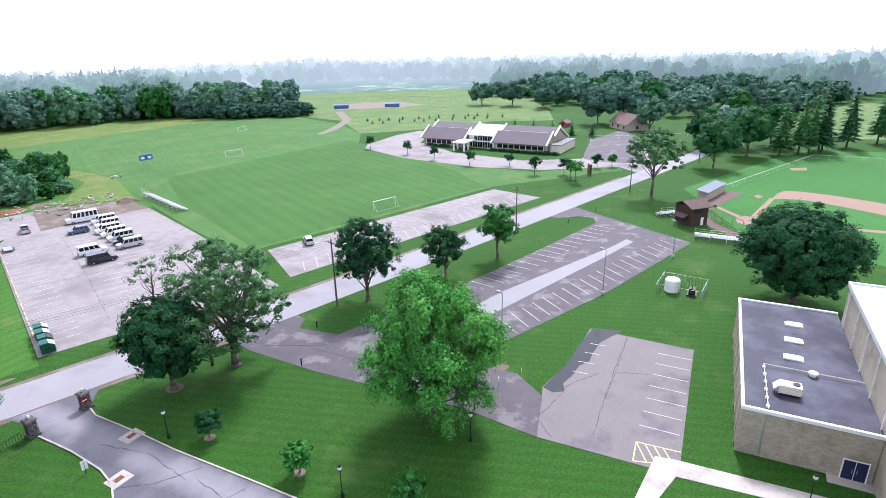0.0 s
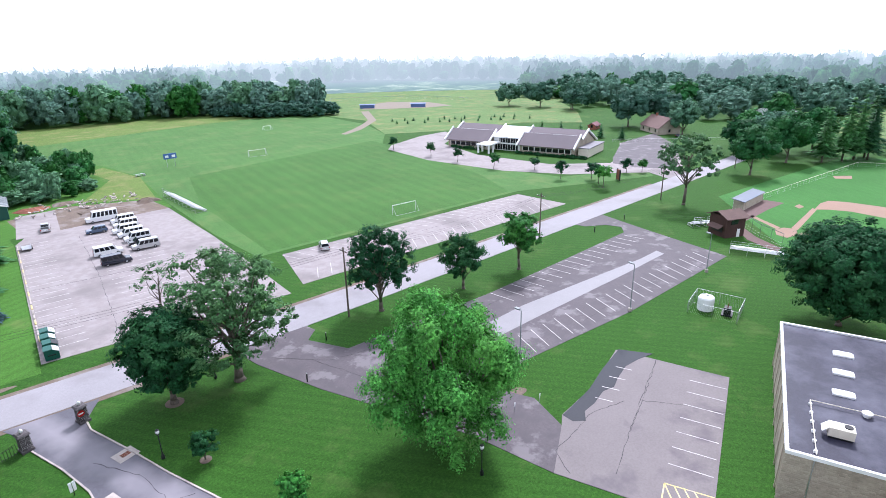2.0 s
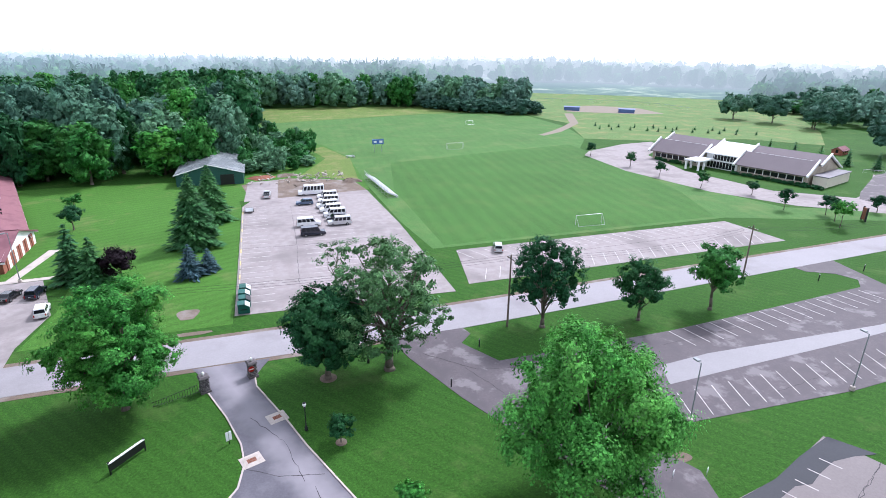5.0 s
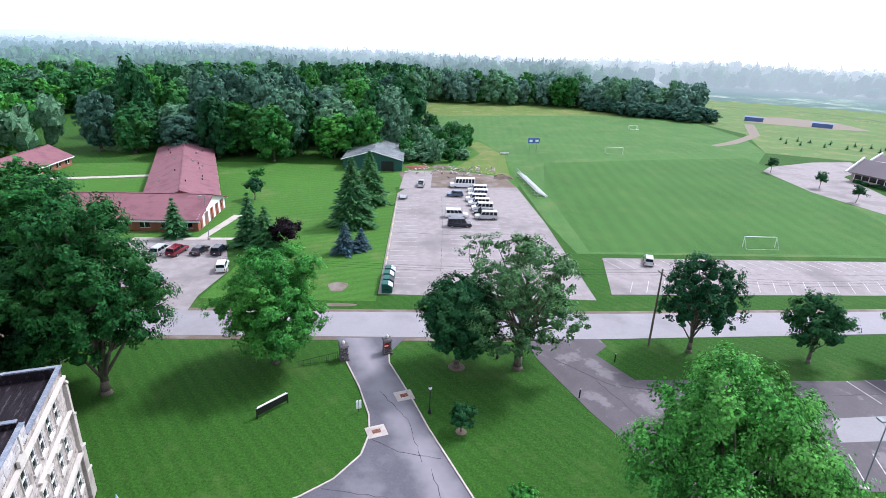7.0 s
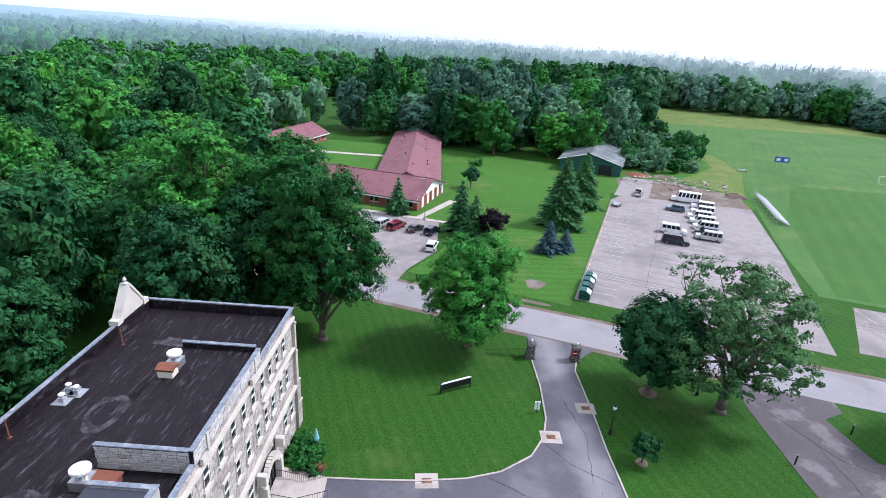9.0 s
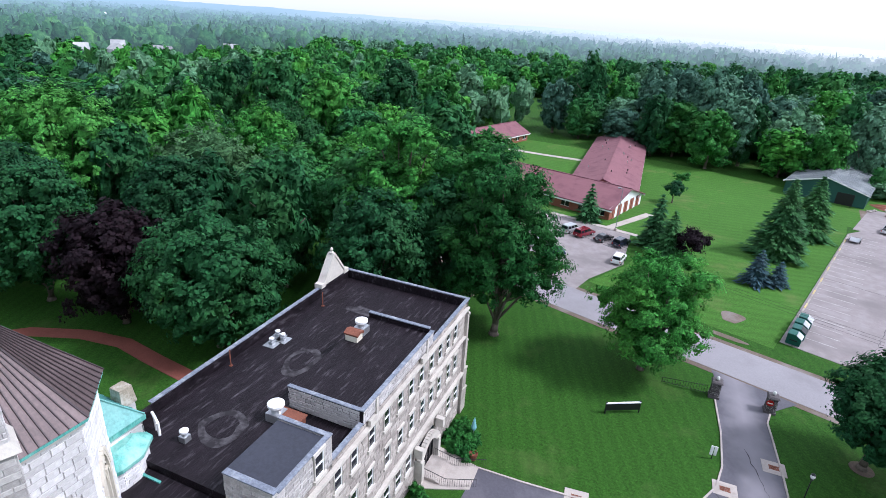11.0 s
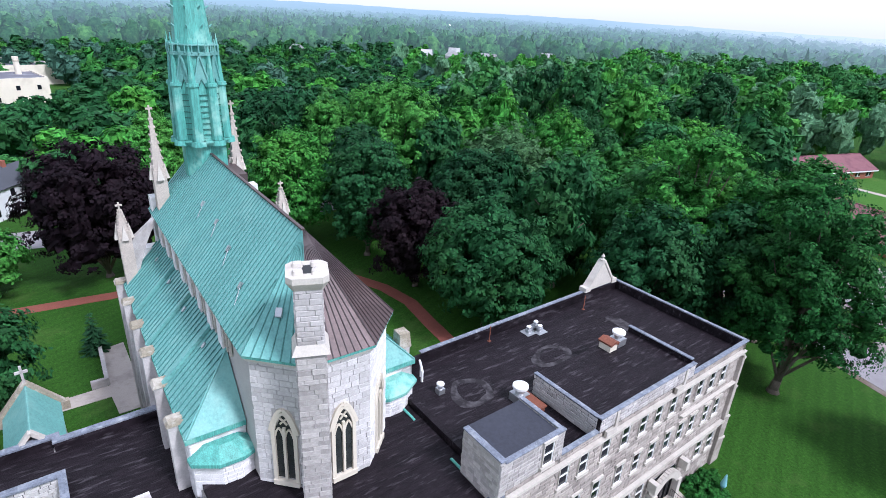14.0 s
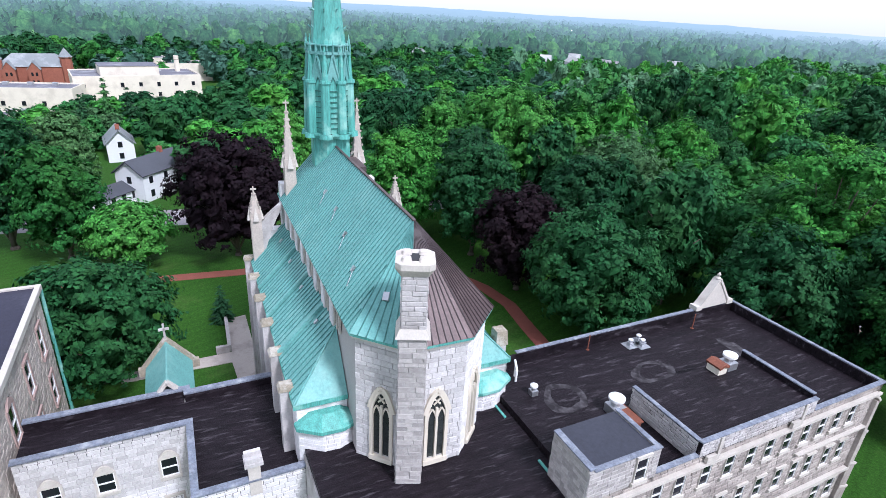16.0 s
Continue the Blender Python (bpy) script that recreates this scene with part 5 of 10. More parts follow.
for k in range(60):
    a, r = radians(rng_h.uniform(150, 222)), 400 + 1300 * rng_h.random() ** 1.5
    x, y, w = r * math.cos(a), r * math.sin(a), rng_h.uniform(7, 15)
    m = pose(x, y, land(x, y), 0, 0, rng_h.uniform(0, 90))
    sec = [(-4, 0), (4, 0), (4, 10.5), (0, 14), (-4, 10.5)]
    v = [m @ Vector((e * w / 2, p, q)) for e in (-1, 1) for p, q in sec]
    specks.add(v, [(0, 1, 2, 3, 4), (9, 8, 7, 6, 5)] + [(i, 5 + i, 5 + (i + 1) % 5, (i + 1) % 5) for i in range(5)])
# PALE_FAR mixes the haze glow into the pale walls.
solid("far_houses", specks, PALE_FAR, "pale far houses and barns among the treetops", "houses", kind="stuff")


# ---------------------------------------------------------------- stone hall with the flat black roof
rng_s = random.Random(5)
STONE_BLOCK = surface("pale_ashlar_block", (0.64, 0.62, 0.61), 0.9, coarse=0.7, fine=5, spread=0.14, stain=(0.46, 0.44, 0.43), stain_scale=0.5, stain_cut=(0.52, 0.7), bump=0.5, objects=0.26)
GREY_BLOCK = surface("grey_limestone_block", (0.52, 0.49, 0.47), 0.9, coarse=0.8, fine=5, spread=0.18, stain=(0.36, 0.33, 0.31), stain_scale=0.5, bump=0.5, objects=0.36)
hall = thing("stone_hall", CAMPUS, "three-storey tan stone hall with flat black roof", "building")
FA, BA_, N0, S0 = 13.55, 27.85, -47.95, -18.9          # front, back, north end, south end
TOP, DECK = 14.1, 13.2
part("core", Shape().box(FA + 0.25, N0 + 0.25, -0.3, BA_ - 0.25, S0 - 0.25, DECK), JOINT, hall)
part("roof_deck", Shape().box(FA + 0.36, N0 + 0.36, DECK, BA_ - 0.36, S0 - 0.5, DECK + 0.06), ROOFING, hall, "black patched roof membrane")
for x0, y0, x1, y1, z1 in ((FA + 0.25, N0 + 0.25, FA + 0.4, -39.0, TOP), (FA + 0.25, -27.1, FA + 0.4, -23.5, TOP), (FA + 0.4, N0 + 0.25, BA_ - 0.25, N0 + 0.4, TOP),
                           (BA_ - 0.4, N0 + 0.4, BA_ - 0.25, S0 - 0.02, TOP), (FA + 3.2, S0 - 0.5, BA_ - 0.36, S0 - 0.02, DECK + 0.25)):
    part("parapet", Shape().box(x0, y0, DECK - 0.6, x1, y1, z1), ROOFING, hall)
for x0, y0, x1, y1 in ((FA - 0.05, N0 - 0.05, FA + 0.32, -38.95), (FA - 0.05, -27.15, FA + 0.32, -23.45), (FA + 0.32, N0 - 0.05, BA_ + 0.05, N0 + 0.3), (BA_ - 0.3, N0 + 0.3, BA_ + 0.05, S0 - 3.5)):
    part("coping", Shape().box(x0, y0, TOP, x1, y1, TOP + 0.09), COPING, hall, "grey metal coping")
# the wall's outside is towards -A
front = (lambda a, d, z: (FA + 0.24 - d, N0 + a, z))
TOP_ROW = (-45.0, -43.1, -41.2, -39.3, -37.2, -35.2, -33.2, -31.0, -28.7, -26.3, -24.3)
MID_ROW = (-45.5, -43.7, -41.4, -39.6, -37.7, -35.5, -33.4, -31.2, -28.5, -26.2, -24.2)
LOW_ROW = (-46.4, -44.4, -35.2, -33.3, -31.2, -28.5, -26.2, -24.2, -21.8)
holes = []
for b in TOP_ROW:
    holes.append((b - N0 - 0.45, b - N0 + 0.45, 10.85, 12.75))
for b in MID_ROW:
    holes.append((b - N0 - 0.45, b - N0 + 0.45, 7.0, 8.9))
for b in LOW_ROW:
    holes.append((b - N0 - 0.55, b - N0 + 0.55, 2.6, 4.6))
holes.append((-22.0 - N0 - 0.45, -22.0 - N0 + 0.45, 14.2, 16.0))
holes.append((-40.6 - N0, -37.2 - N0, 0.2, 3.7))
st = Shape()
stones(st, front, S0 - N0, -0.2, 14.09, 0.3, 0.62, rng_s, holes)
part("facing_stonework", st, STONE_WARM, hall, "rough tan coursed stone", False)["kind"] = "stuff"
trim = Shape()
for z, h in ((5.15, 0.32), (12.98, 0.22)):
    trim.box(FA - 0.12, N0, z, FA + 0.2, S0, z + h)
trim.box(FA - 0.1, N0, 9.75, FA + 0.2, N0 + 9, 9.9)
part("string_course", trim, TRIM, hall, "white dressed stone bands")
for b in TOP_ROW:
    window_unit(hall, front, b - N0, 10.85, 0.9, 1.9, TRIM, mull=0, jamb=0.05)
for b in MID_ROW:
    window_unit(hall, front, b - N0, 7.0, 0.9, 1.9, TRIM, mull=0, jamb=0.05)
for b in LOW_ROW:
    window_unit(hall, front, b - N0, 2.6, 1.1, 2.0, TRIM, mull=0, jamb=0.06)
# raised front bay with its own deck
part("bay_core", Shape().box(FA + 0.26, -38.85, DECK, 19.7, -27.25, 14.75), JOINT, hall)
bp_ = Shape().box(FA + 0.02, -38.9, 13.9, FA + 0.3, -27.2, 15.12).box(FA + 0.3, -38.9, 14.0, 19.73, -38.66, 15.4).box(FA + 0.3, -27.44, 14.0, 19.73, -27.2, 15.06)
part("bay_parapet", bp_, ROOFING, hall)
part("bay_deck", Shape().box(FA + 0.3, -38.66, 14.75, 19.72, -27.44, 14.96), ROOFING, hall, "wrinkled black roof membrane")
bs = Shape()
stones(bs, lambda a, d, z: (FA + 0.02 - d, -38.9 + a, z), 11.7, 13.95, 15.1, 0.3, 0.62, rng_s)
stones(bs, lambda a, d, z: (FA + 0.3 + a, -27.2 + d, z), 5.9, 13.3, 15.04, 0.24, 0.6, rng_s)
part("bay_stonework", bs, STONE, hall)["kind"] = "stuff"
bc = Shape().box(FA - 0.05, -38.95, 15.12, FA + 0.3, -27.15, 15.2).box(FA + 0.3, -38.95, 15.4, 19.76, -38.6, 15.49).box(FA + 0.3, -27.48, 15.06, 19.76, -27.15, 15.14)
part("bay_coping", bc, COPING, hall)
for b in (-37.6, -29.0):
    part("wall_panel", Shape().box(FA - 0.1, b - 0.14, 13.25, FA + 0.1, b + 0.14, 15.1).box(FA - 0.12, b + 0.14, 13.25, FA + 0.1, b + 1.0, 13.75), TRIM, hall, "white dressed stone strip and block")
# the tall south bay
part("tower_core", Shape().box(FA + 0.25, -23.2, 9.0, 17.2, -18.3, 16.0), JOINT, hall)
part("tower_deck", Shape().box(FA + 0.4, -23.1, 16.0, 17.3, -18.4, 16.06), ROOF_GREY, hall, "smooth grey roof sheet")
tp = Shape().box(FA + 0.02, -23.43, 13.9, FA + 0.3, -18.05, 16.16).box(FA + 0.3, -23.43, 13.0, 17.3, -23.2, 16.12).box(FA + 0.3, -18.35, 11.9, 16.9, -18.05, 16.4)
part("tower_parapet", tp, JOINT, hall)
ts_ = Shape()
HALL_SINGLE = [hall, GREY_BLOCK, 295, 12.0]
stones(ts_, lambda a, d, z: (FA + 0.02 - d, -23.43 + a, z), 5.38, 13.95, 16.14, 0.3, 0.62, rng_s, [(0.95, 1.9, 14.2, 16.0)], single=HALL_SINGLE)
stones(ts_, lambda a, d, z: (FA + 0.1 + a, -18.05 + d, z), 3.3, 12.3, 16.38, 0.28, 0.55, rng_s, single=HALL_SINGLE)
stones(ts_, lambda a, d, z: (17.3 - a, -23.43 - d, z), 3.7, 13.3, 16.1, 0.28, 0.55, rng_s)
part("tower_stonework", ts_, STONE, hall)["kind"] = "stuff"
part("tower_coping", Shape().box(FA - 0.05, -23.48, 16.16, FA + 0.3, -18.4, 16.24).box(FA + 0.3, -23.48, 16.12, 17.35, -23.15, 16.2).box(FA - 0.05, -18.4, 16.4, 16.95, -17.98, 16.49), COPING, hall)
window_unit(hall, lambda a, d, z: (FA + 0.0 - d, N0 + a, z), -22.0 - N0, 14.2, 0.9, 1.75, TRIM, mull=0, jamb=0.06)
# north end: dark brick wall, corner buttress
ends = Shape()
stones(ends, lambda a, d, z: (BA_ - a, N0 + 0.24 - d, z), BA_ - FA, -0.2, 14.09, 0.3, 0.6, rng_s)
stones(ends, lambda a, d, z: (BA_ - 0.24 + d, S0 - a, z), S0 - N0, -0.2, 14.09, 0.4, 0.9, rng_s)
part("end_stonework", ends, STONE_WARM, hall)["kind"] = "stuff"
bt = Shape()
for z0, z1, dx in ((-0.2, 2.9, 1.3), (2.9, 5.6, 1.0), (5.6, 9.2, 0.55), (9.2, 12.4, 0.35)):
    bt.box(FA - 0.1, N0 - dx + 0.2, z0, FA + 1.3, N0 + 0.3, z1)
part("corner_buttress", bt, STONE_WARM, hall)
for z, dx in ((2.9, 1.35), (5.6, 1.05), (9.2, 0.6), (12.4, 0.4)):
    part("buttress_cap", Shape().slab([(FA - 0.15, N0 - dx + 0.15, z), (FA + 1.35, N0 - dx + 0.15, z), (FA + 1.35, N0 + 0.2, z + 0.45), (FA - 0.15, N0 + 0.2, z + 0.45)], 0.2), TRIM, hall)
# gabled stone finial on the back parapet
gf = thing("gable_finial", CAMPUS @ pose(27.75, -44.9, 14.24), "cream stone gable peak on the hall's back parapet", "gable")
s = Shape()
s.add([(-0.32, -2.0, 0), (-0.32, 2.0, 0), (-0.32, 0, 2.7), (0.32, -2.0, 0), (0.32, 2.0, 0), (0.32, 0, 2.7)], [(0, 2, 1), (3, 4, 5), (0, 3, 5, 2), (1, 2, 5, 4), (0, 1, 4, 3)])
part("gable_stone", s, TRIM, gf)
s = Shape()
for e in (-1, 1):
    s.beam((0, e * 2.1, 0.05), (0, 0, 2.85), 0.8, 0.22)
    s.box(-0.42, e * 2.1 - 0.4, -0.1, 0.42, e * 2.1 + 0.4, 0.35)
part("gable_coping", s.lathe(0, 0, [(0.22, 2.7), (0.28, 2.9), (0.1, 3.05), (0.2, 3.25), (0.05, 3.5)], 8), TRIM, gf)
# entrance with a flat arch and steps
ent = thing("hall_entrance", CAMPUS, "dark double door under a white stone arch", "entrance")
s = Shape()
pts = arch_ring(None, -38.9, 2.5, 1.9, 1.3, 14)
for (y0, z0), (y1, z1) in zip(pts, pts[1:]):
    part("arch_stone", Shape().beam((FA - 0.2, y0, z0), (FA - 0.2, y1, z1), 0.75, 0.42, (1, 0, 0)), TRIM, ent)
for e in (-1, 1):
    part("jamb", Shape().box(FA - 0.55, -38.9 + e * 1.9 - 0.28, 0, FA + 0.25, -38.9 + e * 1.9 + 0.28, 2.55), TRIM, ent)
    part("label_stop", Shape().box(FA - 0.7, -38.9 + e * 2.35 - 0.2, 3.4, FA + 0.1, -38.9 + e * 2.35 + 0.3, 4.4), TRIM, ent)
part("door_recess", Shape().box(FA + 0.1, -40.6, 0.1, FA + 0.2, -37.2, 3.72), GLASS, ent)
s = Shape()
for b in (-40.5, -39.7, -38.9, -38.1, -37.3):
    s.box(FA + 0.02, b - 0.05, 0.1, FA + 0.1, b + 0.05, 3.4)
part("door_frame", s.box(FA + 0.02, -40.6, 2.3, FA + 0.1, -37.2, 2.42), BLACK, ent)
part("steps", Shape().box(FA - 1.6, -40.4, -0.1, FA, -37.4, 0.42).box(FA - 2.0, -40.4, -0.1, FA - 1.6, -37.4, 0.28).box(FA - 2.4, -40.4, -0.1, FA - 2.0, -37.4, 0.14), CONCRETE, ent)
for b in (-40.3, -37.5):
    r_ = thing("hand_railing", CAMPUS, "black iron hand railing by the steps", "railing", "railings at the hall's door")
    s = Shape()
    s.tube((FA - 0.2, b, 1.35), (FA - 2.6, b, 1.0), 0.03)
    s.tube((FA - 2.6, b, 1.0), (FA - 5.2, b - 1.2, 0.95), 0.03)
    for k in range(14):
        f = k / 13
        s.tube((FA - 0.2 - 2.4 * f, b, 0.1 if f > 0.7 else 0.4), (FA - 0.2 - 2.4 * f, b, 1.35 - 0.35 * f), 0.012, n=5)
        s.tube((FA - 2.6 - 2.6 * f, b - 1.2 * f, 0.08), (FA - 2.6 - 2.6 * f, b - 1.2 * f, 1.0), 0.012, n=5)
    part("rails", s, BLACK, r_)

# the low roof between hall and chapel
low = thing("link_block", CAMPUS, "low stone block with black roof between hall and chapel", "building")
part("block", Shape().box(FA + 0.3, S0 + 0.04, -0.2, 33, -4.6, 12.5), STONE, low)
part("low_deck", Shape().box(FA + 0.5, S0 + 0.06, 12.5, 33, -4.7, 12.95), ROOFING, low, "black patched roof membrane")
ls = Shape()
stones(ls, lambda a, d, z: (FA + 0.3 - d, S0 + a, z), 14.3, -0.2, 13.1, 0.32, 0.7, rng_s)
part("front_stonework", ls, STONE, low)["kind"] = "stuff"
part("edge", Shape().box(FA + 0.22, S0 + 0.04, 12.95, FA + 0.7, -4.8, 13.3), COPING, low)

# ---------------------------------------------------------------- chapel
CHAPEL = CAMPUS @ pose(23, -11.93, 0, 0, 0, -1.5) @ pose(-23, 11.93, 0)
chapel = thing("chapel", CHAPEL, "gothic stone chapel with green copper roofs", "church")
AX, HW = -11.93, 4.33
EZ, RZ = 22.0, 27.6
A0, A1 = 23.1, 49.0
APEX = 25.3
oct_ = [(A0, AX + HW), (20.56, AX + 1.79), (20.56, AX - 1.79), (A0, AX - HW)]
nave_plan = [(A1, AX + HW)] + oct_ + [(A1, AX - HW)]


def grow(poly, d):
    c = Vector((35.0, AX))
    n = len(poly)
    out = []
    for i in range(n):
        p0, p, p1 = (Vector(poly[k % n]) for k in (i - 1, i, i + 1))
        n0 = (p - p0).normalized()
        n1 = (p1 - p).normalized()
        m0, m1 = Vector((-n0.y, n0.x)), Vector((-n1.y, n1.x))
        if m0.dot(p - c) < 0:
            m0, m1 = -m0, -m1
        b = (m0 + m1).normalized()
        out.append(tuple(p + b * d / max(0.3, b.dot(m0))))
    return out


part("nave_core", Shape().prism(grow(nave_plan, -0.06), -0.2, EZ), JOINT, chapel)
WIN = []
blocks = Shape()
APSE_SINGLE = [chapel, STONE_BLOCK, 290, 12.0]
faces_ = list(zip(oct_, oct_[1:]))
for k, (p, q) in enumerate(faces_):
    d = Vector(q) - Vector(p)
    ln = d.length
    u = d.normalized()
    nv = Vector((u.y, -u.x))
    if nv.dot(Vector(p) - Vector((30, AX))) < 0:
        nv = -nv
    at = (lambda a, dd, z, p=Vector(p), u=u, nv=nv: (p.x + u.x * a + nv.x * (dd - 0.04), p.y + u.y * a + nv.y * (dd - 0.04), z))
    WIN.append((at, ln))
    stones(blocks, at, ln, 12.0, EZ - 0.35, 0.36, 0.75, rng_s, [(ln / 2 - 0.68, ln / 2 + 0.68, 13.4, 18.3)], single=APSE_SINGLE if k < 2 else None)
part("apse_stonework", blocks, STONE_PALE, chapel, "pale coursed ashlar of the apse")["kind"] = "stuff"
for at, ln in WIN:
    c = ln / 2
    win = part("lancet_window", Shape().add([at(c - 0.62, 0.0, 13.5), at(c + 0.62, 0.0, 13.5), at(c + 0.62, 0.0, 17.0), at(c, 0.0, 18.3), at(c - 0.62, 0.0, 17.0)], [(0, 1, 2, 3, 4)]), STAINED, chapel, "leaded twin lancet window")
    s = Shape()

    def vbar(a0, a1, z0, z1, d=0.16):
        p = [at(a0, 0.0, z0), at(a1, 0.0, z0), at(a1, 0.0, z1), at(a0, 0.0, z1), at(a0, d, z0), at(a1, d, z0), at(a1, d, z1), at(a0, d, z1)]
        s.add(p, [(4, 5, 6, 7), (0, 1, 5, 4), (1, 2, 6, 5), (2, 3, 7, 6), (3, 0, 4, 7)])

    vbar(c - 0.78, c - 0.56, 13.3, 17.0)
    vbar(c + 0.56, c + 0.78, 13.3, 17.0)
    vbar(c - 0.08, c + 0.08, 13.5, 17.3)
    vbar(c - 0.8, c + 0.8, 13.05, 13.4, 0.24)
    for half, zz, rise, dd in ((0.67, 17.0, 1.35, 0.16), (0.84, 17.0, 1.6, 0.2)):
        pts = arch_ring(None, c, zz, half, rise, 12)
        for (x0, z0), (x1, z1) in zip(pts, pts[1:]):
            s.beam(at(x0, 0.08, z0), at(x1, 0.08, z1), dd, 0.2, (0, 0, 1))
    for e in (-1, 1):
        pts = arch_ring(None, c + e * 0.31, 16.6, 0.26, 0.6, 8)
        for (x0, z0), (x1, z1) in zip(pts, pts[1:]):
            s.beam(at(x0, 0.06, z0), at(x1, 0.06, z1), 0.1, 0.1)
    for i in range(4):
        a = math.pi / 4 + i * math.pi / 2
        s.beam(at(c, 0.06, 17.75), at(c + 0.3 * math.cos(a), 0.06, 17.75 + 0.3 * math.sin(a)), 0.09, 0.09)
    part("tracery", s, CREAM, win, "cream stone tracery")
# eaves band and gutters
cor = grow(nave_plan, 0.16)
part("eaves_band", Shape().prism(cor, EZ - 0.4, EZ - 0.12), TRIM, chapel)
part("gutter", Shape().prism(grow(nave_plan, 0.34), EZ - 0.12, EZ + 0.06), COPPER_DEEP, chapel)
# main roof
ev = grow(nave_plan, 0.38)
zz = EZ + 0.07
E = [(x, y, zz) for x, y in ev]
ap = (APEX, AX, RZ)
rw = (A1 - 0.3, AX, RZ)
green, brown = Shape(), Shape()
green.add([E[0], E[1], ap, rw], [(0, 1, 2, 3)])
green.add([E[4], E[5], rw, ap], [(0, 1, 2, 3)])
green.add([E[1], E[2], ap], [(0, 1, 2)])
brown.add([E[2], E[3], ap], [(0, 1, 2)])
brown.add([E[3], E[4], ap], [(0, 1, 2)])
roof = part("roof", green, COPPER, chapel, "pale green copper standing-seam roof")
part("apse_roof", brown, COPPER_BROWN, chapel, "brown replacement copper over the apse")


def seams(shape, e0, e1, r0, r1, step, w=0.05, h=0.07):
    """Standing seams from an eave line up to a ridge line (or apex)."""
    e0, e1, r0, r1 = (Vector(v) for v in (e0, e1, r0, r1))
    ln = (e1 - e0).length
    n = max(2, int(ln / step))
    up = (e1 - e0).cross(r0 - e0).normalized()
    if up.z < 0:
        up = -up
    for i in range(n + 1):
        f = i / n
        a = e0.lerp(e1, f) + up * 0.03
        b = r0.lerp(r1, f) + up * 0.03
        shape.beam(a, b, w, h, up)


sg = Shape()
along = Vector((1, 0, 0))
n_se = int((A1 - APEX) / 0.46)
for side in (0, 1):
    e_near, e_far = (E[1], E[0]) if side == 0 else (E[4], E[5])
    for i in range(n_se + 1):
        a = APEX + (A1 - 0.4 - APEX) * i / n_se
        y = e_near[1]
        up = Vector((0, math.copysign(RZ - zz, y - AX), abs(y - AX))).normalized()
        sg.beam(Vector((a, y, zz)) + up * 0.02, Vector((a, AX, RZ)) + up * 0.02, 0.035, 0.06, up)
    for f in (0.2, 0.4, 0.6, 0.8):
        a = A0 + (APEX - A0) * f
        y = e_near[1]
        top = Vector((a, y, zz)).lerp(Vector((APEX, AX, RZ)), 0.0)
        k = f
        b = Vector((A0 + (APEX - A0) * f, y + (AX - y) * f * 0.98, zz + (RZ - zz) * f * 0.98))
        up = Vector((0, math.copysign(RZ - zz, y - AX), abs(y - AX))).normalized()
        sg.beam(Vector((a, y, zz)) + up * 0.03, b + up * 0.03, 0.05, 0.07, up)
seams(sg, E[1], E[2], Vector(ap) + Vector((0, 0, -0.05)), ap, 0.55)
part("roof_seams", sg, SEAM, roof)["kind"] = "stuff"
sb = Shape()
seams(sb, E[2], E[3], ap, ap, 0.42)
seams(sb, E[3], E[4], ap, ap, 0.42)
part("apse_seams", sb, SEAM_BROWN, chapel)["kind"] = "stuff"
part("ridge_cap", Shape().beam((APEX - 0.1, AX, RZ + 0.03), (A1 - 0.3, AX, RZ + 0.03), 0.2, 0.1), COPPER_BROWN, chapel)
for a, f in ((27.3, 0.3), (31.5, 0.42), (35.5, 0.5), (39.5, 0.52)):
    y = E[1][1] + (AX - E[1][1]) * f
    z = zz + (RZ - zz) * f
    sn = part("roof_vent", Shape().beam((a, y, z + 0.02), (a, y - 0.2, z + 0.36), 0.2, 0.24).tube((a - 0.1, y, z + 0.1), (a - 0.9, y + 0.6, z - 0.5), 0.025, 0.02, 5), STEEL, chapel)
part("roof_hatch", Shape().beam((22.75, AX + 2.6, 23.9), (23.05, AX + 2.4, 24.25), 0.35, 0.25), STEEL, chapel, "white hatch box on the roof slope")
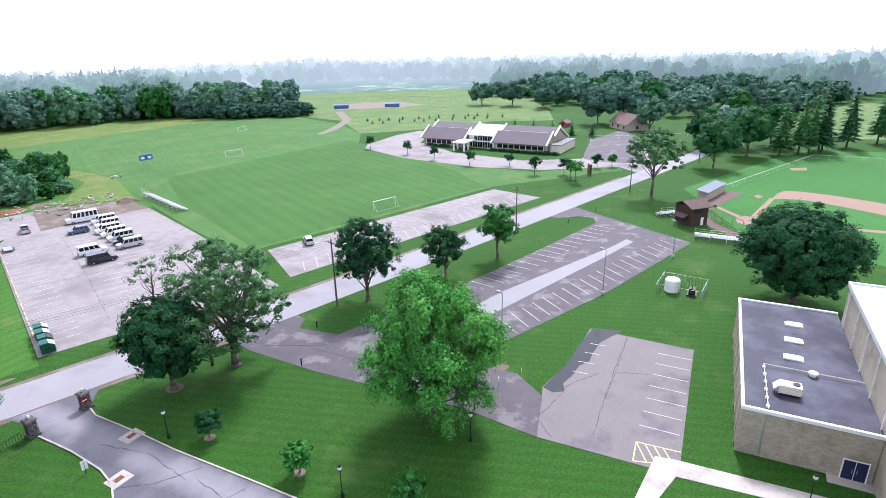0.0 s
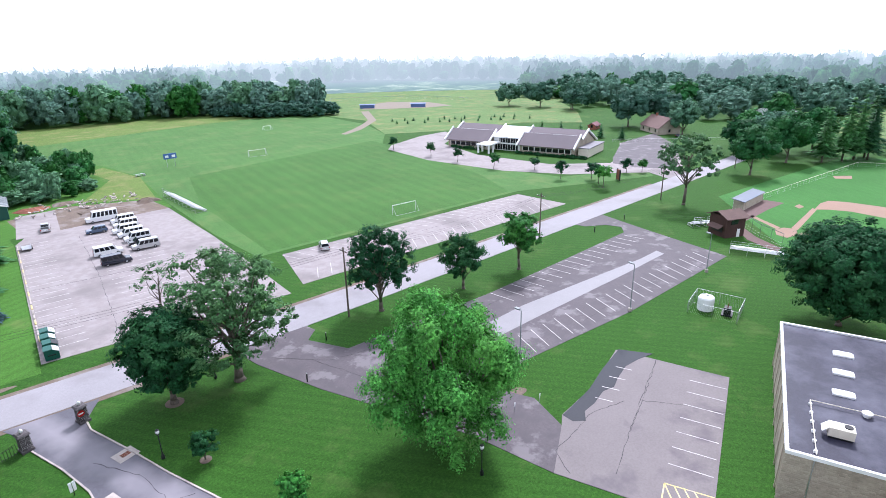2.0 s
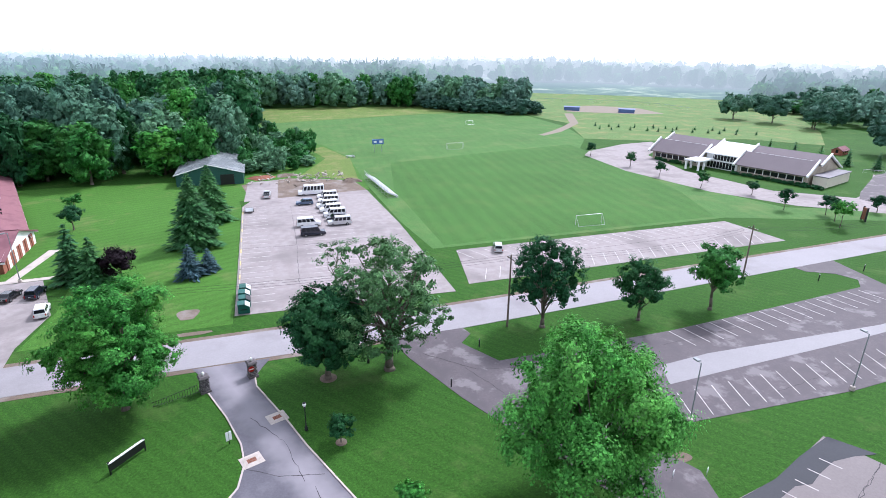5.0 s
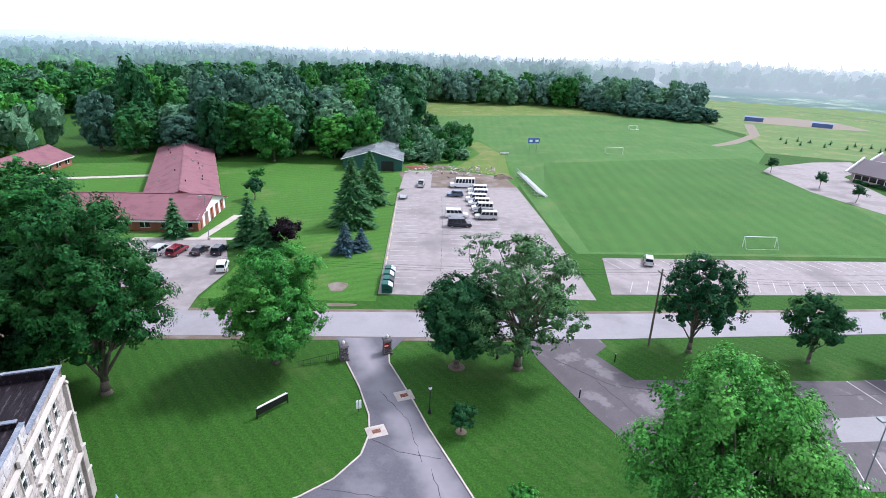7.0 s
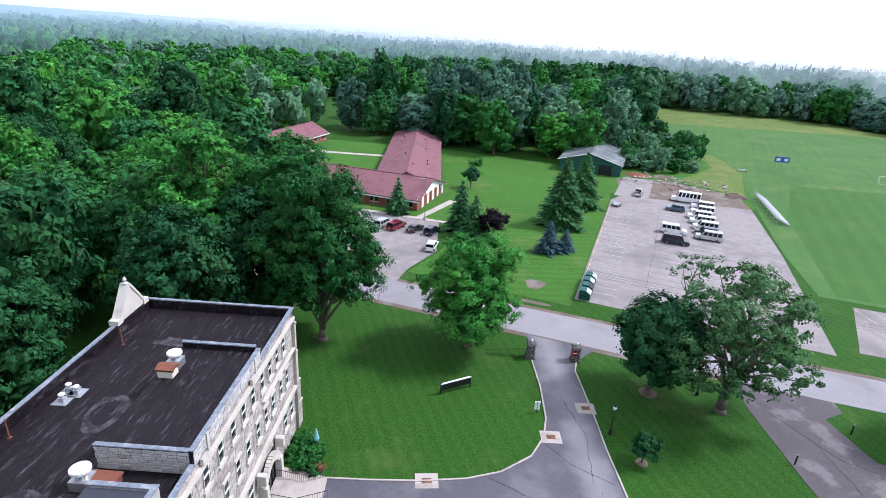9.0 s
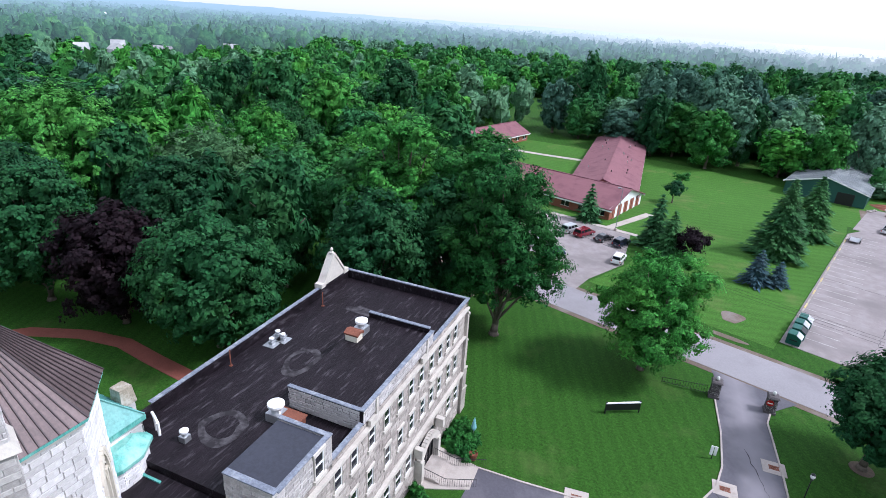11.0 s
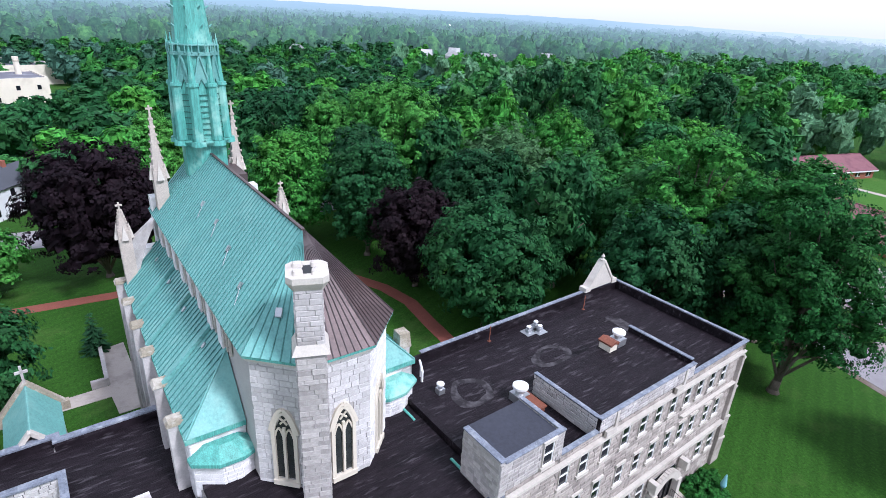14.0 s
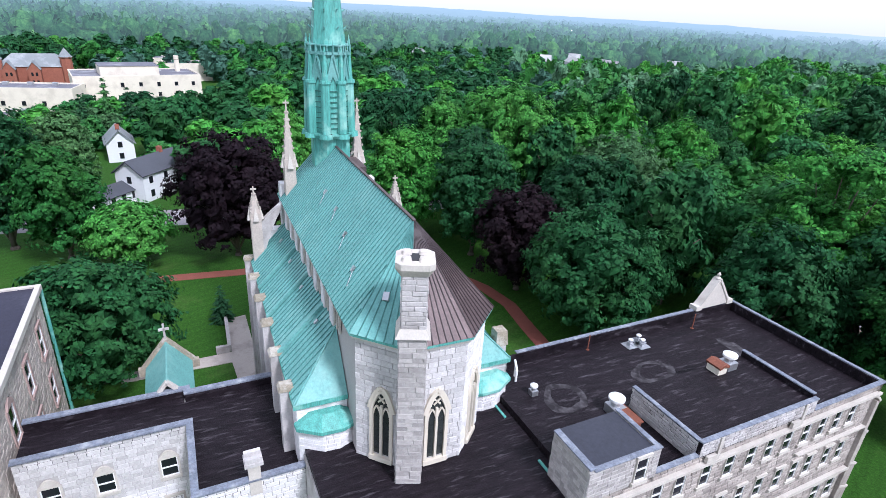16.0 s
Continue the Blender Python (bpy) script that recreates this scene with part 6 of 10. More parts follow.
# aisles
for sgn in (1, -1):
    ob, ib = AX + sgn * 7.6, AX + sgn * HW
    a0 = 25.0
    az, at_ = 16.2, 19.7
    part("aisle_wall", Shape().box(a0 + 0.1, min(ob, ib), -0.2, A1 - 1, max(ob, ib), az - 0.3), STONE_PALE, chapel)
    w = Shape()
    stones(w, (lambda a, d, z, ob=ob, ib=ib, s=sgn: (a0 + 0.1 - d, (ob - a * s), z)), 3.2, 11.9, az - 0.45, 0.34, 0.7, rng_s)
    stones(w, (lambda a, d, z, ob=ob, s=sgn: (a0 + a, ob + d * s, z)), 22.5, 0, az - 0.35, 0.42, 0.9, rng_s)
    part("aisle_stonework", w, STONE_PALE, chapel)["kind"] = "stuff"
    part("aisle_cornice", Shape().box(a0 - 0.12, min(ob + sgn * 0.2, ib), az - 0.34, A1 - 1, max(ob + sgn * 0.2, ib), az), COPPER_DEEP, chapel)
    o2 = ob + sgn * 0.15
    hip = 28.0
    r_ = Shape()
    main = [(a0 - 0.1, o2, az + 0.02), (hip - 0.3, ib, at_), (A1 - 1, ib, at_), (A1 - 1, o2, az + 0.02)]
    end = [(a0 - 0.1, ib, az + 0.02), (hip - 0.3, ib, at_), (a0 - 0.1, o2, az + 0.02)]
    r_.add(main, [(3, 2, 1, 0) if sgn > 0 else (0, 1, 2, 3)])
    r_.add(end, [(0, 1, 2) if sgn < 0 else (2, 1, 0)])
    rf = part("aisle_roof", r_, COPPER, chapel, "pale green copper lean-to roof")
    q, ribs_ = Shape(), Shape()
    up = Vector((0, sgn * (at_ - az), abs(o2 - ib))).normalized()
    n = 44
    for i in range(n + 1):
        a = a0 + (A1 - 1.1 - a0) * i / n
        f = min(1.0, (a - a0) / (hip - 0.3 - a0))
        q.beam(Vector((a, o2, az + 0.03)) + up * 0.02, Vector((a, o2 + (ib - o2) * f, az + 0.03 + (at_ - az) * f)) + up * 0.02, 0.045, 0.06, up)
    ribs_.beam((a0 - 0.1, o2, az + 0.06), (hip - 0.3, ib, at_ + 0.04), 0.1, 0.1)
    for a in (30.8, 36.2, 41.4):
        ribs_.beam(Vector((a, o2, az + 0.05)) + up * 0.12, Vector((a, ib, at_ + 0.05)) + up * 0.12, 0.3, 0.24, up)
    part("aisle_seams", q, SEAM, rf)["kind"] = "stuff"
    part("aisle_ribs", ribs_, COPPER, rf)["kind"] = "stuff"
    for a in (30.0, 35.4, 40.4, 45.2):
        y_, z_ = o2 + (ib - o2) * 0.72, az + (at_ - az) * 0.72
        part("roof_vent", Shape().beam((a, y_, z_ + 0.02), (a, y_ - sgn * 0.25, z_ + 0.3), 0.22, 0.2), STEEL, chapel)
    # clerestory windows
    for k in range(8):
        a = 27.0 + k * 2.55
        cw = part("clerestory_window", Shape().box(a - 0.55, ib + sgn * 0.0, at_ + 0.35, a + 0.55, ib + sgn * 0.05, EZ - 0.7), STAINED, chapel)
        s = Shape()
        for e in (-0.6, 0, 0.6):
            s.box(a + e - 0.07, ib, at_ + 0.2, a + e + 0.07, ib + sgn * 0.14, EZ - 0.6)
        s.box(a - 0.67, ib, EZ - 0.74, a + 0.67, ib + sgn * 0.14, EZ - 0.6)
        part("mullions", s, TRIM, cw)
        part("wall_strip", Shape().box(a + 0.75, ib - sgn * 0.02, at_, a + 1.7, ib + sgn * 0.2, EZ - 0.42), STONE_PALE, chapel)
    # buttress heads along the aisle
    for k in range(6):
        a = 26.9 + k * 4.2
        bt = part("buttress", Shape().box(a - 0.4, ob - 0.1 * sgn, -0.2, a + 0.4, ob + sgn * 0.75, az + 0.05), STONE, chapel)
        part("buttress_cap", Shape().prism([(a - 0.5, ob - sgn * 0.2), (a + 0.5, ob - sgn * 0.2), (a + 0.5, ob + sgn * 0.85), (a - 0.5, ob + sgn * 0.85)], az + 0.05, az + (0.3 if sgn > 0 else 1.3),
                                           [(a - 0.44, ob - sgn * 0.15), (a + 0.44, ob - sgn * 0.15), (a + 0.44, ob + sgn * 0.7), (a - 0.44, ob + sgn * 0.7)]), LICHEN, bt, "weathered tan stone cap")
    # small polygonal bay against the aisle's end
    bx = [(25.1, ob + sgn * 0.05), (24.8, ob + sgn * 0.0), (23.9, ob - sgn * 1.4), (23.85, ob - sgn * 2.5), (24.25, ob - sgn * 3.5), (25.1, ob - sgn * 3.6)]
    part("end_bay", Shape().prism(bx, 11.9, 14.5), STONE_PALE, chapel)
    bay_st = Shape()
    for p, q in zip(bx[1:5], bx[2:5]):
        p, q = (p, q) if sgn < 0 else (q, p)
        ux, uy = (q[0] - p[0]) / math.dist(p, q), (q[1] - p[1]) / math.dist(p, q)
        stones(bay_st, lambda a, d, z, p=p, ux=ux, uy=uy: (p[0] + ux * a - abs(uy) * d, p[1] + uy * a + (ux * d if uy < 0 else -ux * d), z), math.dist(p, q), 12.9, 14.48, 0.3, 0.5, rng_s)
    part("end_bay_stonework", bay_st, STONE_PALE, chapel)["kind"] = "stuff"
    big = [(x - (0.3 if x < 25 else 0), y + (0.15 if (y - ob + sgn * 1.8) > 0 else -0.15)) for x, y in bx]
    part("end_bay_cornice", Shape().prism(big, 14.5, 14.75), COPPER_DEEP, chapel)
    part("end_bay_roof", Shape().prism(big, 14.75, 15.4, [(25.1 + (x - 25.1) * 0.4, ob - sgn * 1.8 + (y - ob + sgn * 1.8) * 0.5) for x, y in big]), COPPER_DEEP, chapel, "faceted green copper bay roof")
# chimney at the apse's corner
ch = thing("chimney", CAMPUS @ pose(20.3, -10.0, 0, 0, 0, -22.5), "tall grey stone chimney against the chapel's apse", "chimney")
part("shaft_core", Shape().box(-0.66, -0.66, 12.0, 0.66, 0.66, 27.0).box(-0.74, -0.74, 12.0, 0.74, 0.74, 23.4), JOINT, ch)
cs_ = Shape()
CHIM_SINGLE = [ch, GREY_BLOCK, 295, 12.0]
for r_, z0, z1 in ((0.75, 12.0, 23.3), (0.67, 23.7, 27.0)):
    for at in ((lambda a, d, z, r=r_: (-r - d, r - a, z)), (lambda a, d, z, r=r_: (-r + a, -r - d, z)), (lambda a, d, z, r=r_: (r + d, -r + a, z)), (lambda a, d, z, r=r_: (r - a, r + d, z))):
        stones(cs_, at, 2 * r_, z0, z1, 0.3, 0.75, rng_s, proud=0.05, single=CHIM_SINGLE)
part("shaft_stonework", cs_, STONE, ch)["kind"] = "stuff"
part("shoulder", Shape().prism([(-0.95, -0.95), (0.95, -0.95), (0.95, 0.95), (-0.95, 0.95)], 23.25, 23.75, [(-0.72, -0.72), (0.72, -0.72), (0.72, 0.72), (-0.72, 0.72)]), TRIM, ch, "pale stone shoulder")
def cut_square(r, c):
    return [(-r, -r + c), (-r + c, -r), (r - c, -r), (r, -r + c), (r, r - c), (r - c, r), (-r + c, r), (-r, r - c)]


cap = part("cap", Shape().prism(cut_square(0.74, 0.1), 26.85, 27.3, cut_square(1.02, 0.3)).prism(cut_square(1.02, 0.3), 27.3, 27.62), TRIM, ch, "pale stone cap with worn notches")
for e in range(4):
    bit = part("cap_stone", Shape().prism(cut_square(0.26, 0.05), 27.6, 27.82, cut_square(0.2, 0.05)), TRIM, cap)
    bit.matrix_local = pose(0.62 * math.cos(e * 1.5708 + 0.785), 0.62 * math.sin(e * 1.5708 + 0.785), 0)
part("flue", Shape().box(-0.45, -0.45, 27.5, 0.45, 0.45, 27.64), BLACK, ch)


# spire
def ring8(r, n=8, t=0.0):
    return [(r * math.cos(2 * math.pi * (i + t) / n), r * math.sin(2 * math.pi * (i + t) / n)) for i in range(n)]


sp = thing("spire", CHAPEL @ pose(46.2, AX + 0.1, 0), "tall octagonal green copper spire with louvres", "spire")
part("skirt", Shape().prism(ring8(1.75, 8, 0.5), 24.0, 28.6), COPPER_DEEP, sp)
part("base_cornice", Shape().prism(ring8(2.1, 8, 0.5), 28.3, 28.6, ring8(2.35, 8, 0.5)).prism(ring8(2.35, 8, 0.5), 28.6, 28.75), COPPER_DEEP, sp)
part("drum", Shape().prism(ring8(1.72, 8, 0.5), 28.7, 35.4), COPPER_DEEP, sp)
for i in range(8):
    a = 2 * math.pi * (i + 0.5) / 8
    c, s_ = math.cos(a), math.sin(a)
    s = Shape().tube((1.88 * c, 1.88 * s_, 28.6), (1.8 * c, 1.8 * s_, 33.0), 0.42, 0.38, 8)
    s.tube((1.82 * c, 1.82 * s_, 33.0), (1.82 * c, 1.82 * s_, 33.25), 0.48, 0.44, 8).tube((1.82 * c, 1.82 * s_, 33.25), (1.8 * c, 1.8 * s_, 36.9), 0.3, 0.02, 6)
    s.tube((1.95 * c, 1.95 * s_, 28.35), (1.95 * c, 1.95 * s_, 28.75), 0.62, 0.55, 8)
    part("corner_shaft", s, COPPER_DEEP, sp)
    b = 2 * math.pi * i / 8
    c, s_ = math.cos(b), math.sin(b)
    R = 1.72 * math.cos(math.pi / 8)
    tx, ty = -s_, c
    lou = part("louvre", Shape().add([(R * c + tx * e + 0.03 * c, R * s_ + ty * e + 0.03 * s_, z) for e, z in ((-0.42, 28.9), (0.42, 28.9), (0.42, 32.6), (0, 33.5), (-0.42, 32.6))], [(0, 1, 2, 3, 4)]), COPPER_DEEP, sp, "tall lancet louvre")
    # Thin dark bars: shade between the blades put into their colour.
    q = Shape()
    for k in range(8):
        z = 29.2 + k * 0.45
        q.beam((R * c - tx * 0.42 + 0.1 * c, R * s_ - ty * 0.42 + 0.1 * s_, z), (R * c + tx * 0.42 + 0.1 * c, R * s_ + ty * 0.42 + 0.1 * s_, z), 0.05, 0.06)
    for e in (-0.4, 0.4):
        q.beam((R * c + tx * e + 0.06 * c, R * s_ + ty * e + 0.06 * s_, 28.9), (R * c + tx * e + 0.06 * c, R * s_ + ty * e + 0.06 * s_, 32.6), 0.07, 0.05)
        q.beam((R * c + tx * e + 0.06 * c, R * s_ + ty * e + 0.06 * s_, 32.6), (R * c + 0.06 * c, R * s_ + 0.06 * s_, 33.5), 0.07, 0.05)
    part("slats", q, COPPER_SHADE, lou)
    g = Shape().add([(R * c + tx * e + 0.1 * c, R * s_ + ty * e + 0.1 * s_, z) for e, z in ((-0.6, 33.0), (-0.43, 32.7), (0, 33.6), (0.43, 32.7), (0.6, 33.0), (0, 35.35))], [(0, 1, 2, 5), (2, 3, 4, 5)])
    for e in (-1, 1):
        g.beam((R * c + tx * 0.62 * e + 0.14 * c, R * s_ + ty * 0.62 * e + 0.14 * s_, 33.0), (R * c + 0.14 * c, R * s_ + 0.14 * s_, 35.4), 0.16, 0.12)
    part("gablet", g.tube((R * c + 0.14 * c, R * s_ + 0.14 * s_, 35.3), (R * c + 0.14 * c, R * s_ + 0.14 * s_, 36.3), 0.08, 0.02, 6), COPPER, sp)
gal = Shape().prism(ring8(1.95, 8, 0.5), 35.3, 35.55)
for i in range(24):
    a = 2 * math.pi * i / 24
    gal.tube((1.9 * math.cos(a), 1.9 * math.sin(a), 35.5), (1.9 * math.cos(a), 1.9 * math.sin(a), 36.5 if i % 3 == 0 else 36.1), 0.06, 0.03, 5)
part("gallery", gal.prism(ring8(1.95, 8, 0.5), 36.0, 36.1), COPPER, sp)
part("needle", Shape().prism(ring8(1.5, 8, 0.5), 35.5, 52.0, ring8(0.12, 8, 0.5)), COPPER_DEEP, sp, "tapering copper needle")
cr = Shape()
for i in range(8):
    a = 2 * math.pi * (i + 0.5) / 8
    for k in range(12):
        f = k / 12
        r = 1.5 + (0.12 - 1.5) * f
        z = 36 + 16 * f
        cr.tube((r * math.cos(a), r * math.sin(a), z), ((r + 0.22) * math.cos(a), (r + 0.22) * math.sin(a), z + 0.2), 0.09, 0.04, 5)
part("crocketing", cr, COPPER, sp)
part("finial", Shape().lathe(0, 0, [(0.12, 52.0), (0.3, 52.3), (0.1, 52.6), (0.05, 54.0)], 8), COPPER, sp)
part("roof_saddle", Shape().box(-3.0, -2.5, 22.0, 2.4, 0.4, 26.0), COPPER_BROWN, sp)


def pinnacle(a, b, z0, z1, w, label, base_z=-0.2):
    """A square stone shaft with a crocketed spirelet; z1 is the tip of the cross."""
    p = thing("pinnacle", CHAPEL @ pose(a, b, 0), label, "pinnacle", "stone pinnacles of the chapel")
    shaft = z0 + (z1 - z0) * 0.22
    part("shaft", Shape().box(-w / 2, -w / 2, base_z, w / 2, w / 2, shaft), STONE_BEIGE, p)
    g = Shape()
    for e in (-1, 1):
        for (dx, dy) in ((e, 0), (0, e)):
            g.prism([(dx * w * 0.5 - w * 0.28, dy * w * 0.5 - w * 0.28), (dx * w * 0.5 + w * 0.28, dy * w * 0.5 - w * 0.28), (dx * w * 0.5 + w * 0.28, dy * w * 0.5 + w * 0.28), (dx * w * 0.5 - w * 0.28, dy * w * 0.5 + w * 0.28)],
                    shaft - w * 0.8, shaft + w * 0.6, [(dx * w * 0.5, dy * w * 0.5)] * 4)
    part("gablet_ring", g, TRIM, p)
    part("spirelet", Shape().prism([(-w * 0.42, -w * 0.42), (w * 0.42, -w * 0.42), (w * 0.42, w * 0.42), (-w * 0.42, w * 0.42)], shaft, z1 - 0.55, [(-0.06, -0.06), (0.06, -0.06), (0.06, 0.06), (-0.06, 0.06)]), STONE_BEIGE, p)
    c = Shape()
    for k in range(7):
        f = (k + 0.5) / 7.5
        r = w * 0.42 * (1 - f) + 0.05
        z = shaft + (z1 - 0.55 - shaft) * f
        for sx, sy in ((1, 1), (1, -1), (-1, 1), (-1, -1)):
            c.box(sx * r - 0.07, sy * r - 0.07, z, sx * r + 0.07, sy * r + 0.07, z + 0.16)
    c.box(-0.06, -0.06, z1 - 0.6, 0.06, 0.06, z1).box(-0.07, -0.25, z1 - 0.32, 0.07, 0.25, z1 - 0.18)
    part("crocketing", c, STONE_BEIGE, p)["kind"] = "stuff"
    return p


pinnacle(47.2, -8.2, 24.6, 31.3, 1.0, "tall crocketed stone pinnacle beside the spire")
pinnacle(47.2, -14.6, 24.6, 31.4, 1.0, "tall crocketed stone pinnacle beside the spire")
pinnacle(47.2, -4.85, 20.6, 23.65, 0.95, "short stone pinnacle carrying a flying buttress")
pinnacle(47.2, -18.5, 20.6, 23.75, 0.95, "short stone pinnacle carrying a flying buttress")
for sgn in (1, -1):
    y0, y1 = AX + sgn * 6.7, AX + sgn * 4.0
    n = 10
    low = [(y0 + (y1 - y0) * i / n, 16.6 + 5.2 * math.sin(i / n * math.pi / 2)) for i in range(n + 1)]
    high = [(y0 + (y1 - y0) * i / n, 20.2 + 2.3 * i / n) for i in range(n, -1, -1)]
    ring = low + high
    m = len(ring)
    fb = Shape().add([(46.8, y, z) for y, z in ring] + [(47.6, y, z) for y, z in ring],
                     [(i, (i + 1) % m, m + (i + 1) % m, m + i) for i in range(m)] + [(b0 + i, b0 + i + 1, b0 + m - 2 - i, b0 + m - 1 - i) for b0 in (0, m) for i in range(n)])
    part("flying_buttress", fb, STONE, chapel, "pale stone half arch")
part("west_front", Shape().box(47.8, AX - 7.4, -0.2, 48.9, AX + 7.4, 19.0).box(47.8, AX - 4.6, 19.0, 48.9, AX + 4.6, 23.5), STONE_PALE, chapel)

# ---------------------------------------------------------------- low wing south of the chapel
wing = thing("low_wing", CAMPUS, "low pale stone wing with black roof", "building")
part("wing_core", Shape().box(31.35, 2.0, -0.2, 35.6, 12.2, 11.2).box(24.5, -4.55, -0.2, 34.9, 2.0, 11.2), JOINT, wing)
part("wing_deck", Shape().box(31.6, 2.2, 11.2, 35.3, 12.2, 11.28).box(24.7, -4.5, 11.2, 34.6, 2.2, 11.28), ROOFING, wing, "black patched roof membrane")
for x0, y0, x1, y1 in ((31.35, 2.1, 31.6, 12.2), (24.47, -4.6, 24.7, 2.05), (24.7, 1.75, 31.6, 2.05), (35.2, 2.1, 35.6, 12.2), (34.6, -4.5, 35.2, 2.1)):
    part("wing_parapet", Shape().box(x0, y0, 10.9, x1, y1, 11.9), ROOFING, wing)
for x0, y0, x1, y1 in ((31.14, 2.16, 31.66, 12.2), (24.24, -4.6, 24.76, 2.16), (24.76, 1.7, 31.66, 2.16), (35.14, 1.7, 35.66, 12.2), (34.6, -4.5, 35.14, 2.16)):
    part("wing_coping", Shape().box(x0, y0, 11.9, x1, y1, 12.03), COPING, wing, "blue-grey lead coping")
ww = Shape()
wface = (lambda a, d, z: (31.34 - d, 2.1 + a, z))
wins_ = (1.5, 5.4, 8.5)
WING_SINGLE = [wing, STONE_BLOCK, 290, 7.0]
stones(ww, wface, 10.1, -0.2, 11.85, 0.34, 0.62, rng_s, [(c - 0.6, c + 0.6, 7.7, 10.0) for c in wins_], single=WING_SINGLE)
stones(ww, lambda a, d, z: (24.46 - d, -4.6 + a, z), 6.7, -0.2, 11.85, 0.34, 0.62, rng_s)
stones(ww, lambda a, d, z: (31.3 - a, 2.06 + d, z), 6.9, -0.2, 11.85, 0.34, 0.62, rng_s)
part("wing_stonework", ww, STONE_PALE, wing)["kind"] = "stuff"
for c in wins_:
    window_unit(wing, wface, c, 7.75, 1.1, 1.6, TRIM, arched=0.7, mull=0)
    window_unit(wing, wface, c, 4.2, 1.1, 1.6, TRIM, mull=0)
pc = thing("pot_chimney", CAMPUS @ pose(24.6, -1.5, 11.2), "small white stone chimney on the low wing", "chimney")
part("shaft", Shape().box(-0.32, -0.36, -0.4, 0.32, 0.36, 2.0), TRIM, pc)
part("cap", Shape().box(-0.5, -0.55, 2.0, 0.5, 0.55, 2.25).box(-0.45, -0.5, 2.25, -0.2, 0.5, 2.6).box(0.2, -0.5, 2.25, 0.45, 0.5, 2.6), STONE, pc)
# green gabled dormer with a cross behind the wing
dm = thing("gabled_porch", CAMPUS, "small green copper gabled porch with stone cross", "porch")
part("porch_walls", Shape().box(35.9, 1.5, -0.2, 41.5, 4.9, 10.2), STONE, dm)
s = Shape()
s.slab([(35.7, 5.0, 10.3), (41.7, 5.0, 10.3), (41.7, 3.2, 12.6), (35.7, 3.2, 12.6)][::-1], 0.12)
s.slab([(35.7, 1.4, 10.3), (41.7, 1.4, 10.3), (41.7, 3.2, 12.6), (35.7, 3.2, 12.6)], 0.12)
part("porch_roof", s, COPPER, dm, "green copper porch roof")
for e in (-1, 1):
    part("porch_coping", Shape().beam((41.8, 3.2 + e * 2.15, 10.05), (41.8, 3.2, 12.75), 0.45, 0.3), LICHEN, dm, "weathered stone coping")
    part("front_coping", Shape().beam((35.6, 3.2 + e * 0.9, 11.6), (35.6, 3.2, 12.7), 0.4, 0.25), TRIM, dm)
    part("kneeler", Shape().box(41.55, 3.2 + e * 2.0 - 0.35, 9.6, 42.05, 3.2 + e * 2.0 + 0.35, 10.3), LICHEN, dm)
part("cross", Shape().box(41.72, 3.12, 12.6, 41.88, 3.28, 14.2).box(41.72, 2.8, 13.6, 41.88, 3.6, 13.78), STONE, dm, "weathered stone cross")
# neighbouring stone hall
nb = thing("south_hall", CAMPUS, "grey stone hall with dark blue roof", "building")
part("south_core", Shape().box(24, 12.7, -0.2, 49, 40, 15.2), JOINT, nb)
sw = Shape()
sface = (lambda a, d, z: (49.0 - a, 12.64 - d, z))
sw_win = ((2.9, 12.2, 0), (8.2, 12.2, 0), (2.9, 7.4, 0), (8.2, 7.4, 0), (13.6, 12.2, 0), (13.6, 7.4, 0))
stones(sw, sface, 25, -0.2, 15.5, 0.38, 0.8, rng_s, [(c - 0.65, c + 0.65, z - 1.6, z + 1.6) for c, z, _ in sw_win])
part("south_stonework", sw, STONE_BEIGE, nb)["kind"] = "stuff"
for c, z, _ in sw_win:
    window_unit(nb, sface, c, z - 1.5, 1.3, 2.8, BROWNSTONE, mull=0, arched=0.6 if c > 13 else 0.0, jamb=0.26)
part("south_roof", Shape().box(23.8, 12.5, 15.5, 49.2, 40, 15.7), ROOF_NAVY, nb, "smooth dark blue roof")
part("south_coping", Shape().box(23.7, 12.3, 15.4, 49.3, 12.7, 15.85).box(48.9, 12.7, 15.4, 49.3, 40, 15.85), TRIM, nb)
part("downpipe", Shape().tube((49.35, 12.45, 0), (49.35, 12.45, 15.4), 0.14, n=8), COPPER_DEEP, nb, "green copper downpipe")


# ---------------------------------------------------------------- single trees
broad_tree("maple_tree", 6.5, 63.8, 13.8, 11.6, LEAF_DARK, "dense dark green maple beside the drive", 101, 1.3, 640, 46, 0.36, 0.85, 26, 0.5, 0.4, span=1.95)
broad_tree("ash_tree", 14.6, 63.6, 20.0, 17.5, LEAF_GREY, "tall open grey-green ash with bare limbs", 102, 2.0, 460, 46, 0.36, 0.95, 34, 0.3, 0.6, small=0.7, span=1.9, loose=True)
broad_tree("weeping_tree", 27.4, 36.3, 20.3, 17.5, LEAF_BRIGHT, "large bright green drooping tree on the lawn", 103, 0.6, 1050, 64, 0.30, 0.85, 64, 0.4, 0.5, droop=1.7, small=0.62, span=1.9, loose=True)
broad_tree("street_tree", 40.0, 68.4, 16.6, 12.5, LEAF_DARK, "open dark green tree beside the road", 104, 1.6, 340, 44, 0.36, 0.85, 26, 0.35, small=0.85)
broad_tree("street_tree", 55.9, 66.0, 11.3, 9.0, LEAF_DARK, "small rounded dark tree beside the road", 105, 1.6, 170, 42, 0.38, 0.75, 12, 0.5)
